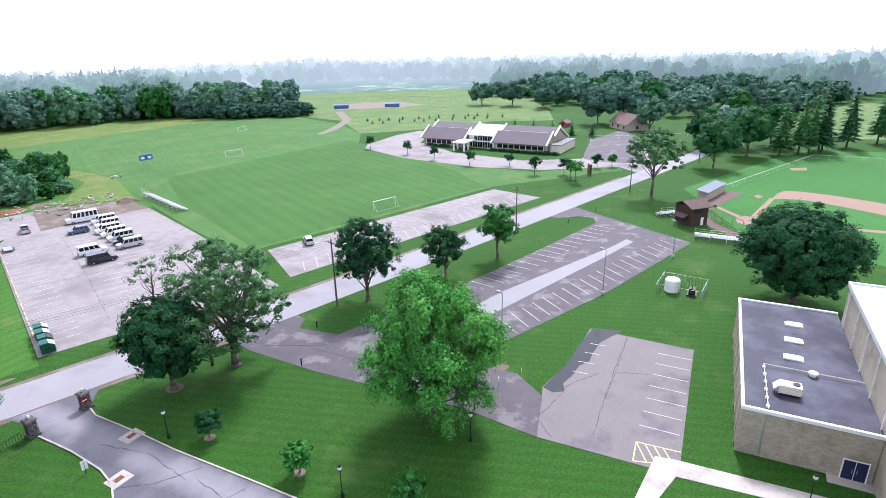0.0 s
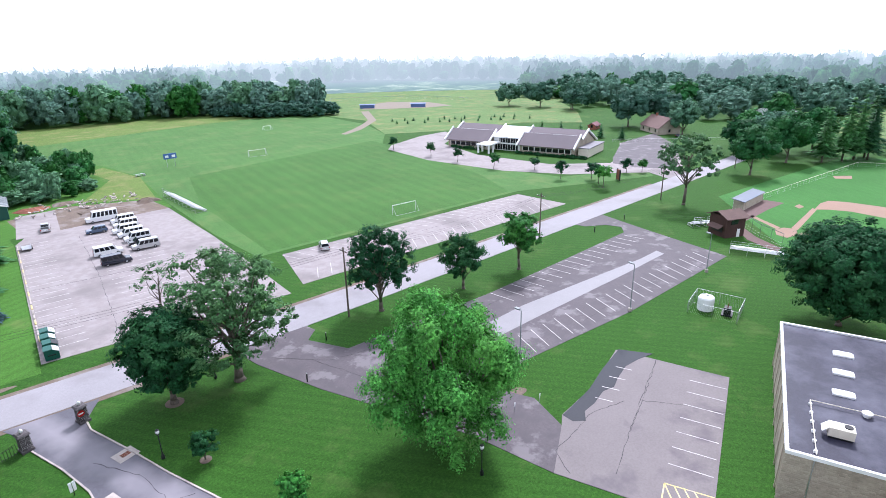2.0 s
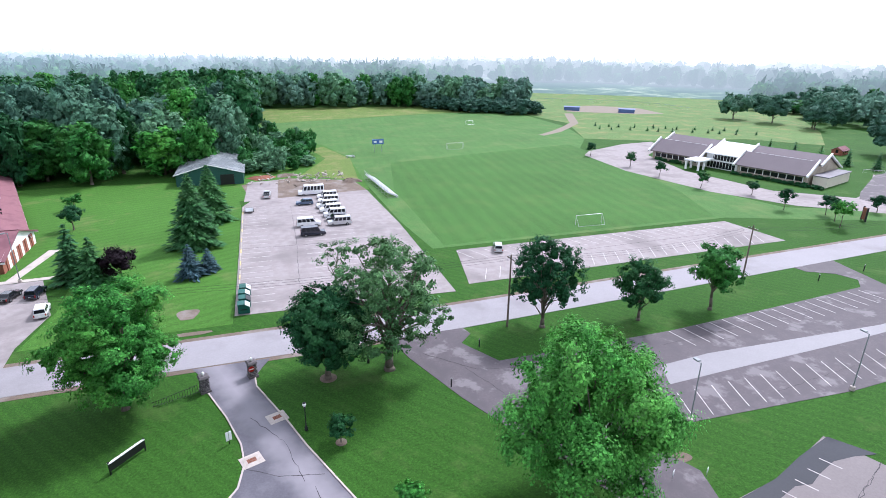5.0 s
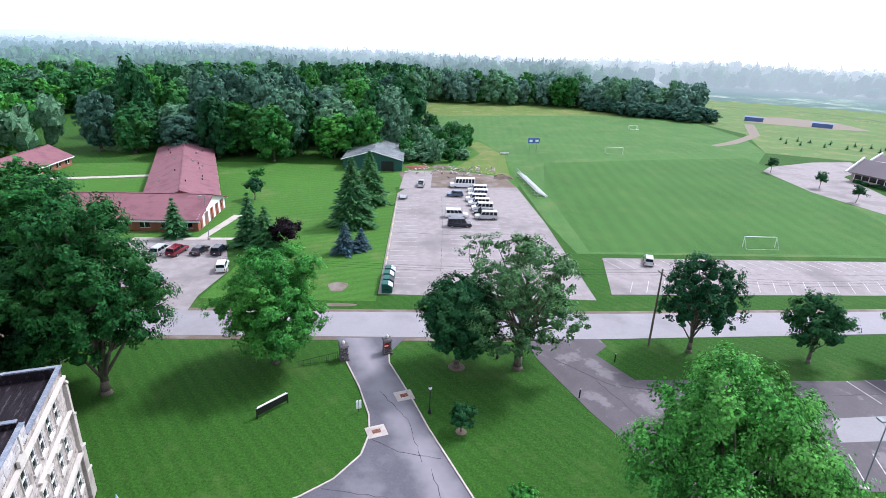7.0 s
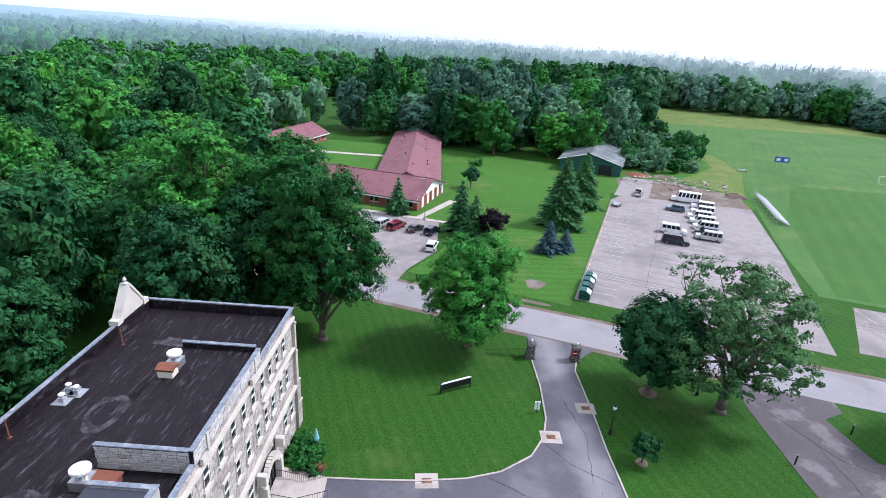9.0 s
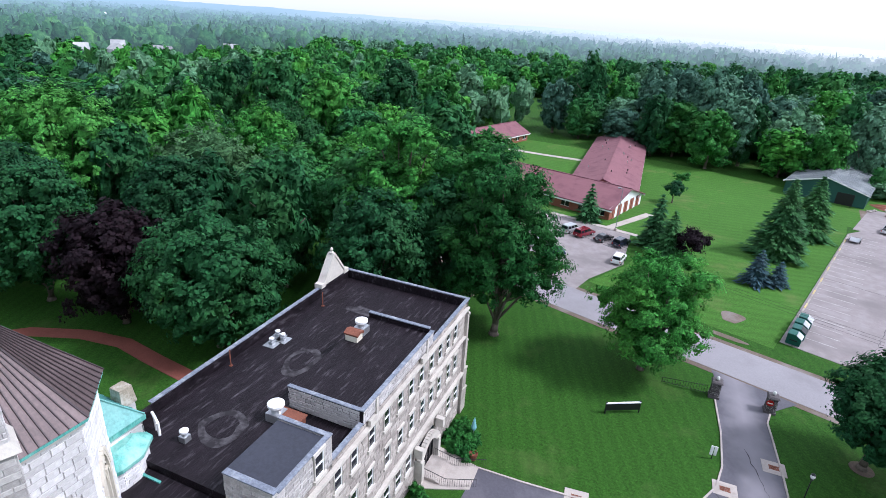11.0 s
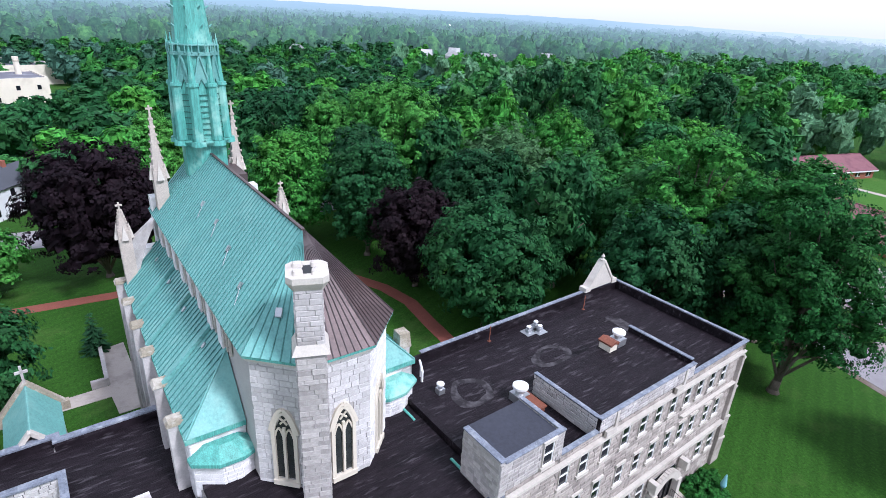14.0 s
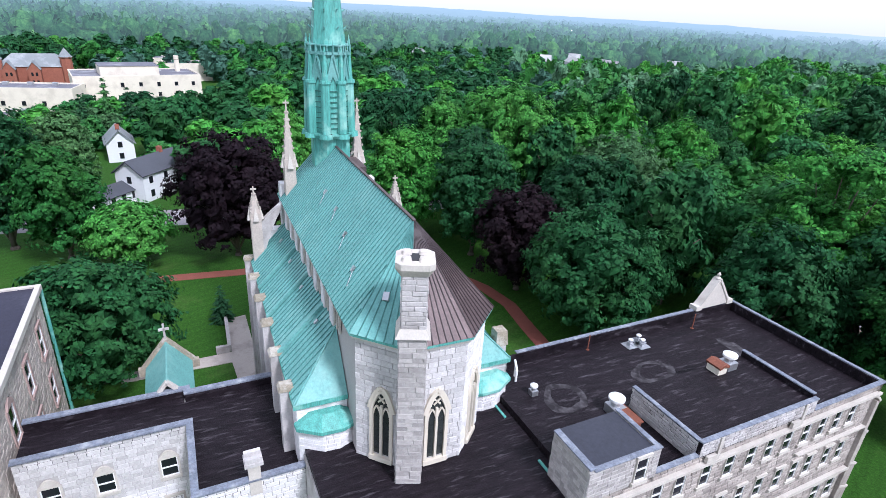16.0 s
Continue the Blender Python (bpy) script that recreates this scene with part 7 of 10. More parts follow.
broad_tree("street_tree", 69.9, 65.8, 12.8, 8.5, LEAF_MID, "upright green tree beside the road", 106, 2.2, 180, 42, 0.38, 0.75, 12, 0.5)
broad_tree("maple_tree", -17.2, 64.2, 17.8, 14.5, LEAF_MID, "full round green maple on the front lawn", 107, 0.4, 900, 60, 0.30, 0.9, 48, 0.42, small=0.75, loose=True, span=1.95)
broad_tree("maple_tree", -35.3, 57.2, 28, 16, LEAF_MID, "huge spreading green maple beside the stone hall", 108, 1.6, 1150, 56, 0.34, 1.0, 66, 0.42, small=0.68, loose=True, span=1.9)
broad_tree("maple_tree", -45.0, 64.0, 27.5, 17.5, LEAF_MID, "tall green maple by the road", 131, 1.0, 900, 44, 0.5, 1.0, 56, 0.45, small=0.72, loose=True, span=1.9)
broad_tree("maple_tree", -54.5, 58.0, 28.0, 18, LEAF_MID, "tall leafy maple in the grove by the road", 132, 1.0, 800, 44, 0.52, 1.0, 52, 0.45, small=0.72, loose=True, span=1.9)
broad_tree("oak_tree", 89.5, 18.2, 17.6, 21.0, LEAF_DARK, "broad dense dark green tree behind the gymnasium", 109, 0.4, 1150, 44, 0.42, 1.0, 50, 0.5, small=0.75, span=1.95)
broad_tree("elm_tree", 135.2, 68.2, 19.5, 17, LEAF_GREY, "tall open elm at the road's bend", 110, 5, 170, 40, 0.6, 1.2, 15, 0, small=0.85)
broad_tree("road_tree", 183, 72, 17, 16, LEAF_WOOD, "round green tree by the ball field", 111, 2, 190, 32, 0.7, 1.3, 12, 0.65)
broad_tree("road_tree", 211, 72, 18, 18, LEAF_WOOD, "large round green tree by the ball field", 112, 2, 200, 32, 0.8, 1.4, 12, 0.65)
broad_tree("road_tree", 228, 84, 17, 17, LEAF_BLUE_HAZE, "large dark green tree by the ball field", 113, 2, 200, 32, 0.8, 1.4, 12, 0.65)
broad_tree("sapling", 6.3, 50.8, 3.6, 3.6, LEAF_DARK, "small young tree in a mulch ring", 114, 0.5, 60, 34, 0.3, 0.4, 8, 0.5, 0.07, "young lawn trees")
broad_tree("sapling", 11.1, 38.8, 3.9, 3.6, LEAF_MID, "small young tree in a mulch ring", 115, 0.5, 60, 34, 0.3, 0.4, 8, 0.5, 0.07, "young lawn trees")
broad_tree("sapling", 16.5, 27.5, 3.9, 3.8, LEAF_MID, "small young tree in a mulch ring", 116, 0.5, 60, 34, 0.3, 0.4, 8, 0.5, 0.07, "young lawn trees")
broad_tree("dying_tree", 10.5, 84.5, 12.0, 6.0, LEAF_GREY, "half-bare tree beside the parking lot", 117, 5.5, 26, 34, 0.35, 0.8, 8, 0, 0.2)
for i, (x, y, r) in enumerate(((6.3, 50.8, 0.9), (11.1, 38.8, 0.9), (16.5, 27.5, 0.9), (6.5, 63.8, 1.6), (-13.6, 105, 1.8))):
    flat("mulch_ring", [(x + 0.7 * r * math.cos(a), y + 0.7 * r * math.sin(a)) for a in [2 * math.pi * k / 16 for k in range(16)]], 0.05, DIRT, "brown mulch ring round a tree's foot", "mulch", 0.1)
conifer("pine_tree", -14.3, 123.0, 16.0, 11.0, NEEDLE, "tall pyramidal conifer beside the lot", 120, 30, 260, 0.62, 0.03)
conifer("pine_tree", -12.0, 141.0, 14.0, 10.2, NEEDLE, "pyramidal conifer beside the lot", 122, 26, 240, 0.62, 0.03)
conifer("blue_spruce", -13.6, 105.0, 6.4, 5.4, NEEDLE_BLUE, "short bushy blue spruce on the lawn", 123, 11, 130, 0.45)
conifer("blue_spruce", -10.6, 107.0, 4.6, 4.2, NEEDLE_BLUE, "short bushy blue spruce on the lawn", 124, 10, 110, 0.42)
conifer("pine_tree", -33.3, 108.2, 11.0, 7.0, NEEDLE, "dark shaggy conifer by the car park", 125, 12, 120, 0.7)
conifer("pine_tree", -29.5, 106.0, 9.0, 6.5, NEEDLE, "dark shaggy conifer by the car park", 126, 12, 120, 0.7)
broad_tree("plum_tree", -25.0, 104.8, 7.5, 7.0, LEAF_PURPLE, "dark purple-leaved small tree", 127, 1.5, 90, 36, 0.36, 0.8, 8, 0.6)
broad_tree("bush", -42.0, 142.0, 6.5, 5.5, LEAF_DARK, "small dark rounded tree beside the red-roofed building", 128, 1.0, 60, 32, 0.4, 0.8, 7, 0.6)
conifer("pine_tree", -49.8, 112.0, 8.5, 5.6, NEEDLE, "dark conifer before the red-roofed building", 129, 11, 110, 0.6)
broad_tree("bush", -46.0, 160.0, 4.0, 5.5, LEAF_MID, "low flat-topped bush on the lawn", 130, 1.5, 40, 30, 0.4, 0.6, 6, 0.5)
rt = random.Random(9)
for x, y, h in ((127.6, 194.1, 6), (130.1, 171.4, 6), (129.6, 154.4, 5.5), (131.3, 136.7, 6), (140.2, 125.5, 4.5), (135.5, 110.1, 6.5), (135.3, 93.7, 7.5), (142.1, 103.0, 6), (158.4, 101.1, 5), (162.6, 98.0, 4.5), (139, 98, 6.5), (185, 100, 6), (190, 104, 5)):
    broad_tree("young_tree", x, y, h, h * 0.75, LEAF_DARK if rt.random() < 0.6 else LEAF_MID, "young staked tree near the lodge's car park", int(x * 7 + y), h * 0.25, 46, 26, 0.42, 0.7, 6, 0.5, 0.1, "young trees round the lodge")
for k in range(5):
    conifer("arborvitae", 203 + k * 3.2, 178 - k * 9, 6.5, 3.6, NEEDLE, "dark columnar evergreen behind the lodge", 200 + k, 8, 60, 0.6, 0.03, "evergreens behind the lodge")
for x, y, h, w in ((220, 64, 19, 7), (227, 60, 22, 7.5), (232, 58, 23, 8), (236, 55, 21, 8.5), (240, 57, 22, 8), (252, 51, 23, 8.5), (270, 45, 23, 8), (275, 38, 22, 8), (268, 28, 22, 9)):
    conifer("tall_pine", x, y, h, w, NEEDLE, "tall dark open-branched pine beyond the outfield", int(x + y), 13, 80, 1.0, 0.2, "pines beyond the ball field")
for x, y, h, w in ((288, 284, 17, 22), (296, 262, 18, 20), (252, 163, 20, 24), (262, 150, 19, 24), (246, 130, 17, 17), (294, 232, 15, 16), (302, 240, 14, 12), (232, 95, 16, 17), (214, 90, 15, 15), (240, 74, 18, 18)):
    # Beyond y 110 the crowns take the leaf colour with haze mixed in.
    broad_tree("parkland_tree", x, y, h, w, LEAF_BLUE_HAZE if y > 110 else LEAF_WOOD, "large round dark green tree beyond the lodge", int(x * 3 + y), 1.5, 90, 26, 1.0, 1.7, 10, 0.72, group="parkland trees beyond the lodge")

# trees about the chapel
cw = lambda a, b: tuple((CAMPUS @ Vector((a, b, 0)))[:2])
for a, b, h, w, m, lab, sd in (
        (56.5, 10.5, 15.5, 17.5, LEAF_DARK, "dense spreading dark maple on the chapel lawn", 301),
        (86.5, -6.8, 22.5, 20.5, LEAF_PURPLE, "huge dark purple copper beech by the street", 302),
        (60, -44.5, 18, 15, LEAF_PURPLE, "dark purple copper beech behind the chapel", 303),
        (45.3, -46.0, 19.5, 20, LEAF_DARK, "massive dark blue-green maple beside the brick path", 304),
        (88, 8.6, 10.5, 12.5, LEAF_BRIGHT, "bright yellow-green spreading tree", 305),
        (93, 17.5, 20, 13.5, LEAF_MID, "tall open green tree by the street", 306),
        (100, 26, 26, 16, LEAF_DARK, "towering dark green tree by the street", 314),
        (122, 20, 20, 12, LEAF_GREY, "tall pale grey-green tree beyond the street", 307),
        (54, -71, 22, 15.5, LEAF_WOOD, "tall green maple behind the stone hall", 308),
        (94, -61.5, 29, 24, LEAF_BRIGHT, "towering bright green tree", 309),
        (76, -76, 21, 23, LEAF_GREY, "pale green drooping tree", 310),
        (39, -73, 23, 19, LEAF_WOOD, "full green maple beyond the stone hall", 312),
        (51.5, -95, 22, 18, LEAF_MID, "green spreading tree in the grove", 315),
        (42, -94, 21, 16, LEAF_WOOD, "rounded green tree in the grove", 316),
        (66, -129, 20, 18, LEAF_BRIGHT, "light green flat-topped tree in the grove", 317),
        (77, -93, 23, 17, LEAF_MID, "tall green tree in the grove", 318),
        (80, -105, 22, 18, LEAF_DARK, "blue-green tree in the grove", 319),
        (104, -52, 24, 15, LEAF_BRIGHT, "tall bright green tree beyond the chapel", 321),
        (74, -44, 22, 15, LEAF_DARK, "tall dark green tree beside the chapel", 322),
        (84, -48, 22, 16, LEAF_DARK, "leafy green tree behind the chapel", 324),
        (66, -60, 21, 15, LEAF_DARK, "dark green tree behind the copper beech", 325),
        (31, -60, 21, 16, LEAF_DARK, "dark green tree close behind the stone hall", 326),
        (24, -70, 22, 16, LEAF_DARK, "tall leafy maple behind the stone hall", 327),
        (86, -36, 22, 16, LEAF_MID, "green tree beyond the chapel's front", 313),
        (122, -22, 19, 13, LEAF_BRIGHT, "bright green tree across the street", 323)):
    broad_tree("park_tree", *cw(a, b), h, w, m, lab, sd, 0.2, max(680, int(1.6 * h * w)), 30, 0.56, 1.1, 34, 0.46, span=1.95)
for x, y, h in ((-166, -73, 17), (-171, -69, 14), (-162, -78, 13)):
    conifer("town_spruce", x, y, h, 7, NEEDLE, "dark spruce before the cream town block", int(h * 7), 11, 90, 0.9, 0.05, "spruces in the town")
conifer("young_conifer", *cw(65.5, -2.4), 5.2, 2.6, NEEDLE, "thin young conifer on the chapel lawn", 320, 9, 50, 0.45)

# ---------------------------------------------------------------- vehicles
TYRE = surface("tyre_rubber", (0.015, 0.015, 0.016), 0.85, coarse=3, fine=20, spread=0.2)
HUB = paint("wheel_rim", (0.45, 0.46, 0.48), 0.3, 0.7)
TAIL = paint("red_lamp", (0.35, 0.02, 0.02), 0.25)
LAMP = paint("clear_lamp", (0.7, 0.7, 0.68), 0.15)
CAR_WHITE = paint("white_car_paint", (0.75, 0.75, 0.76), 0.25, 0.0, 0.6)
CAR_SILVER = paint("silver_car_paint", (0.52, 0.53, 0.54), 0.28, 0.5, 0.6)
CAR_NAVY = paint("navy_car_paint", (0.015, 0.018, 0.035), 0.2, 0.2, 0.8)
CAR_BLUE = paint("blue_car_paint", (0.06, 0.10, 0.17), 0.22, 0.3, 0.8)
CAR_RED = paint("red_car_paint", (0.20, 0.012, 0.025), 0.22, 0.2, 0.8)
CAR_DARK = paint("charcoal_car_paint", (0.03, 0.03, 0.034), 0.22, 0.3, 0.8)
CARS = {  # length, width, belt height, roof height, hood end, windscreen top, rear top, rear base, hood height
    "van": (5.6, 2.0, 1.15, 2.12, 1.75, 1.05, -2.65, -2.72, 1.05),
    "minivan": (5.0, 1.95, 1.0, 1.75, 1.5, 0.6, -2.15, -2.4, 0.95),
    "suv": (4.6, 1.85, 1.0, 1.7, 1.1, 0.35, -1.95, -2.2, 0.95),
    "sedan": (4.6, 1.8, 0.92, 1.42, 1.05, 0.25, -1.2, -1.75, 0.85),
    "pickup": (5.4, 1.95, 1.05, 1.8, 1.4, 0.75, -0.5, -0.7, 1.05),
    "bus": (7.4, 2.3, 1.45, 2.85, 2.5, 2.0, -3.6, -3.65, 1.25),
}


def vehicle(name, kind, x, y, turn, coat, label, category, group=""):
    ln, w, belt, top, hood, wt, rt_, rb, hz = CARS[kind]
    v = thing(name, pose(x, y, 0.05, 0, 0, turn), label, category, group)
    h = ln / 2
    side = [(-h, 0.42), (-h + 0.15, 0.3), (h - 0.15, 0.3), (h, 0.45), (h, hz - 0.28), (h - 0.16, hz - 0.06), (hood, hz + 0.04), (hood - 0.1, belt), (rb, belt), (-h + 0.05, belt - 0.03), (-h, belt - 0.25)]
    n = len(side)
    b = Shape()
    ws = [w / 2 * (0.93 if z < 0.4 or z > belt - 0.06 else 1.0) for _, z in side]
    b.add([(px, -q, pz) for (px, pz), q in zip(side, ws)] + [(px, q, pz) for (px, pz), q in zip(side, ws)], [tuple(range(n)), tuple(range(n, 2 * n))[::-1]] + [(i, n + i, n + (i + 1) % n, (i + 1) % n) for i in range(n)])
    gw, tw = w / 2 * 0.93, w / 2 * (0.86 if kind in ("van", "bus") else 0.76)
    cab = [(hood - 0.1, belt), (wt, top), (rt_, top), (rb, belt)]
    b.add([(px, -(gw if pz == belt else tw), pz) for px, pz in cab] + [(px, (gw if pz == belt else tw), pz) for px, pz in cab], [(0, 1, 2, 3), (7, 6, 5, 4), (0, 4, 5, 1), (1, 5, 6, 2), (2, 6, 7, 3)])
    body = part("body", b, coat, v)
    ob = body
    bev = ob.modifiers.new("soft_edges", "BEVEL")
    bev.width, bev.segments, bev.limit_method = 0.06, 2, "ANGLE"
    if kind == "pickup":
        part("load_bed", Shape().box(-h + 0.12, -w / 2 + 0.15, belt - 0.02, -0.8, w / 2 - 0.15, belt + 0.01), BLACK, v)
    zlo, zhi = belt + 0.07, top - 0.16

    def at_z(z, e):
        f = (z - belt) / (top - belt)
        return hood - 0.1 + (wt - hood + 0.1) * f - 0.12 if e else rb + (rt_ - rb) * f + 0.12

    panes = {"van": 4, "bus": 6, "minivan": 3, "suv": 3, "sedan": 2, "pickup": 1}[kind]
    for s in (-1, 1):
        for i in range(panes):
            f0, f1 = i / panes + 0.02, (i + 1) / panes - 0.02
            pts = []
            for f, z in ((f0, zlo), (f1, zlo), (f1, zhi), (f0, zhi)):
                xx = at_z(z, 0) + (at_z(z, 1) - at_z(z, 0)) * f
                yy = gw + (tw - gw) * (z - belt) / (top - belt) + 0.012
                pts.append((xx, s * yy, z))
            part("side_window", Shape().add(pts, [(0, 1, 2, 3) if s < 0 else (3, 2, 1, 0)]), GLASS, v)
    for name_, x0, x1, sgn in (("windscreen", hood - 0.1, wt, 1), ("rear_window", rb, rt_, -1)):
        pts = []
        for z, q in ((zlo, 0.9), (zlo, -0.9), (zhi + 0.04, -0.9), (zhi + 0.04, 0.9)):
            f = (z - belt) / (top - belt)
            pts.append((x0 + (x1 - x0) * f + sgn * 0.015, q * (gw + (tw - gw) * f), z))
        part(name_, Shape().add(pts, [(0, 1, 2, 3) if sgn < 0 else (3, 2, 1, 0)]), GLASS, v)
    for sx in (-0.31 * ln, 0.31 * ln):
        for s in (-1, 1):
            wheel = part("wheel", Shape().tube((sx, s * (w / 2 - 0.2), 0.31), (sx, s * (w / 2 + 0.02), 0.31), 0.34, n=14), TYRE, v)
            part("rim", Shape().tube((sx, s * (w / 2), 0.31), (sx, s * (w / 2 + 0.035), 0.31), 0.2, 0.16, n=10), HUB, wheel)
    for s in (-1, 1):
        part("headlight", Shape().box(h - 0.06, s * w * 0.36 - 0.18, hz - 0.32, h + 0.015, s * w * 0.36 + 0.18, hz - 0.14), LAMP, v)
        part("tail_light", Shape().box(-h - 0.015, s * w * 0.42 - 0.09, belt - 0.4, -h + 0.08, s * w * 0.42 + 0.09, belt - 0.06), TAIL, v)
    part("front_bumper", Shape().box(h - 0.08, -w * 0.47, 0.36, h + 0.06, w * 0.47, 0.56), BLACK if kind in ("van", "bus") else coat, v)
    part("rear_bumper", Shape().box(-h - 0.06, -w * 0.47, 0.36, -h + 0.08, w * 0.47, 0.56), BLACK if kind in ("van", "bus") else coat, v)
    part("number_plate", Shape().box(-h - 0.075, -0.18, 0.62, -h - 0.06, 0.18, 0.76), WHITE, v)
    return v


vehicle("shuttle_bus", "bus", 13.5, 160.6, 180, CAR_WHITE, "white shuttle bus with dark windows", "bus")
vehicle("passenger_van", "van", 17.3, 129.6, 180, CAR_SILVER, "silver-white passenger van parked in the lot", "van", "vans in the parking lot")
v1 = vehicle("passenger_van", "van", 17.1, 137.0, 180, CAR_WHITE, "white passenger van parked in the lot", "van", "vans in the parking lot")
for x, y in ((16.6, 141.4), (16.2, 145.6), (17.2, 150.6), (17.4, 155.4), (10.1, 130.6)):
    copy_thing(v1, pose(x, y, 0.05, 0, 0, 180 if x > 12 else 0))
vehicle("passenger_van", "van", 10.4, 123.2, 0, CAR_NAVY, "black passenger van parked in the lot", "van", "vans in the parking lot")
vehicle("minivan", "minivan", 17.0, 133.4, 180, CAR_DARK, "charcoal minivan between white vans", "minivan")
vehicle("sport_utility_car", "suv", 10.7, 150.0, 180, CAR_BLUE, "dark blue estate car in the lot", "car")
vehicle("tow_truck", "pickup", 1.2, 161.0, 85, CAR_SILVER, "grey pickup truck near the green shed", "truck")
vehicle("parked_car", "suv", 47.2, 102.4, 70, CAR_SILVER, "silver hatchback alone in the long lot", "car")
vehicle("parked_car", "minivan", -48.8, 102.6, 82, CAR_SILVER, "silver minivan before the red-roofed building", "car")
vehicle("parked_car", "minivan", -45.7, 102.6, 80, CAR_RED, "dark red minivan before the red-roofed building", "car")
vehicle("parked_car", "sedan", -41.6, 103.2, 80, CAR_DARK, "dark saloon car before the red-roofed building", "car")
vehicle("parked_car", "suv", -37.9, 103.4, 86, CAR_NAVY, "navy off-road car before the red-roofed building", "car")
vehicle("parked_car", "suv", -45.0, 88.9, 40, CAR_BLUE, "blue off-road car in the car park", "car")
vehicle("parked_car", "minivan", -49.5, 89.6, 40, CAR_WHITE, "white car half hidden under trees", "car")
vehicle("parked_car", "suv", -34.6, 95.2, 100, CAR_WHITE, "white off-road car by the conifers", "car")
vehicle("parked_car", "sedan", 239, 128, 20, CAR_NAVY, "dark car before the brick house", "car")
vehicle("parked_car", "sedan", *cw(106.5, 36.5), 110, CAR_NAVY, "dark car on the town street", "car")
tl = thing("utility_trailer", pose(-3.5, 146.5, 0.05, 0, 0, 90), "small flat utility trailer with low sides", "trailer")
part("tray", Shape().box(-1.6, -0.95, 0.5, 1.6, 0.95, 0.62), STEEL, tl)
for y in (-0.95, 0.9):
    part("side_board", Shape().box(-1.6, y, 0.62, 1.6, y + 0.05, 1.05), GREY_ROOF, tl)
part("drawbar", Shape().beam((1.6, 0, 0.5), (2.7, 0, 0.45), 0.1, 0.1), BLACK, tl)
for y in (-1, 1):
    part("wheel", Shape().tube((0, y * 0.9, 0.3), (0, y * 1.1, 0.3), 0.3, n=12), TYRE, tl)

# ---------------------------------------------------------------- bins, posts, lamps, poles, signs
def dumpster(x, y, turn, lid):
    d = thing("waste_bin", pose(x, y, 0.05, 0, 0, turn), "dark green steel waste container with " + ("pale" if lid == STEEL else "black") + " sloping lid", "waste container", "waste containers by the lot")
    s = Shape()
    sec = [(-0.9, 0.12), (0.9, 0.12), (0.9, 1.15), (0.2, 1.6), (-0.9, 1.6)]
    s.add([(-0.82, a, z) for a, z in sec] + [(0.82, a, z) for a, z in sec], [(4, 3, 2, 1, 0), (5, 6, 7, 8, 9)] + [(i, (i + 1) % 5, 5 + (i + 1) % 5, 5 + i) for i in range(5)])
    part("tub", s, BIN_GREEN, d)
    part("lid", Shape().slab([(-0.86, 0.95, 1.17), (-0.86, 0.18, 1.66), (0.86, 0.18, 1.66), (0.86, 0.95, 1.17)][::-1], 0.06), lid, d, "pale plastic lid" if lid == STEEL else "black plastic lid")
    part("lid", Shape().slab([(-0.86, 0.17, 1.68), (-0.86, -0.92, 1.66), (0.86, -0.92, 1.66), (0.86, 0.17, 1.68)][::-1], 0.06), BIN_GREEN, d)
    for e in (-1, 1):
        part("lifting_bar", Shape().box(e * 0.82, -0.5, 0.8, e * 0.94, 0.5, 0.92), BLACK, d)


for i in range(4):
    dumpster(-4.1 + 0.12 * (i % 2), 86.8 + i * 2.35, -90, STEEL if i != 1 else BLACK)


def lot_lamp(x, y, h, turn, label):
    l = thing("lot_light", pose(x, y, 0, 0, 0, turn), label, "street lamp", "tall lamps of the parking lots")
    part("foot", Shape().lathe(0, 0, [(0.3, 0), (0.3, 0.55), (0.22, 0.6)], 12), CONCRETE, l)
    part("pole", Shape().tube((0, 0, 0.55), (0, 0, h), 0.085, 0.06, 8), GREY_ROOF, l)
    part("arm", Shape().beam((0, 0, h - 0.1), (0.7, 0, h), 0.07, 0.07), GREY_ROOF, l)
    part("head", Shape().box(0.35, -0.22, h - 0.04, 1.05, 0.22, h + 0.13), GREY_ROOF, l)
    part("lens", Shape().box(0.42, -0.17, h - 0.06, 0.98, 0.17, h - 0.04), LAMP, l)


lot_lamp(45.5, 42.3, 8.0, 90, "tall grey pole lamp beside the worn lot")
lot_lamp(70.3, 41.5, 8.2, 90, "tall grey pole lamp beside the worn lot")
lot_lamp(95.1, 41.5, 7.6, 90, "tall grey pole lamp beside the worn lot")
lot_lamp(-42.5, 110.6, 9.4, 200, "tall pole lamp at the red-roofed building")


def lamp_post(x, y, h=3.7):
    l = thing("lamp_post", pose(x, y, 0), "black iron lamp post with a pale globe", "lamp post", "black lamp posts on the lawns")
    part("base", Shape().lathe(0, 0, [(0.2, 0), (0.2, 0.35), (0.1, 0.6), (0.08, 0.75)], 12), BLACK, l)
    part("pole", Shape().tube((0, 0, 0.7), (0, 0, h - 0.65), 0.06, 0.05, 8), BLACK, l)
    part("collar", Shape().lathe(0, 0, [(0.06, h - 0.7), (0.16, h - 0.6), (0.12, h - 0.5)], 10), BLACK, l)
    part("globe", Shape().lathe(0, 0, [(0.12, h - 0.5), (0.22, h - 0.3), (0.19, h - 0.08), (0.06, h + 0.02)], 12), LAMP, l, "pale glass lantern", True)
    part("cap", Shape().lathe(0, 0, [(0.21, h - 0.06), (0.04, h + 0.12)], 10), BLACK, l)


for x, y in ((2.85, 54.0), (27.3, 30.2), (12.6, 33.0), (12.2, 66.0), (43.6, 2.2), (17.0, 18.5)):
    lamp_post(x, y)


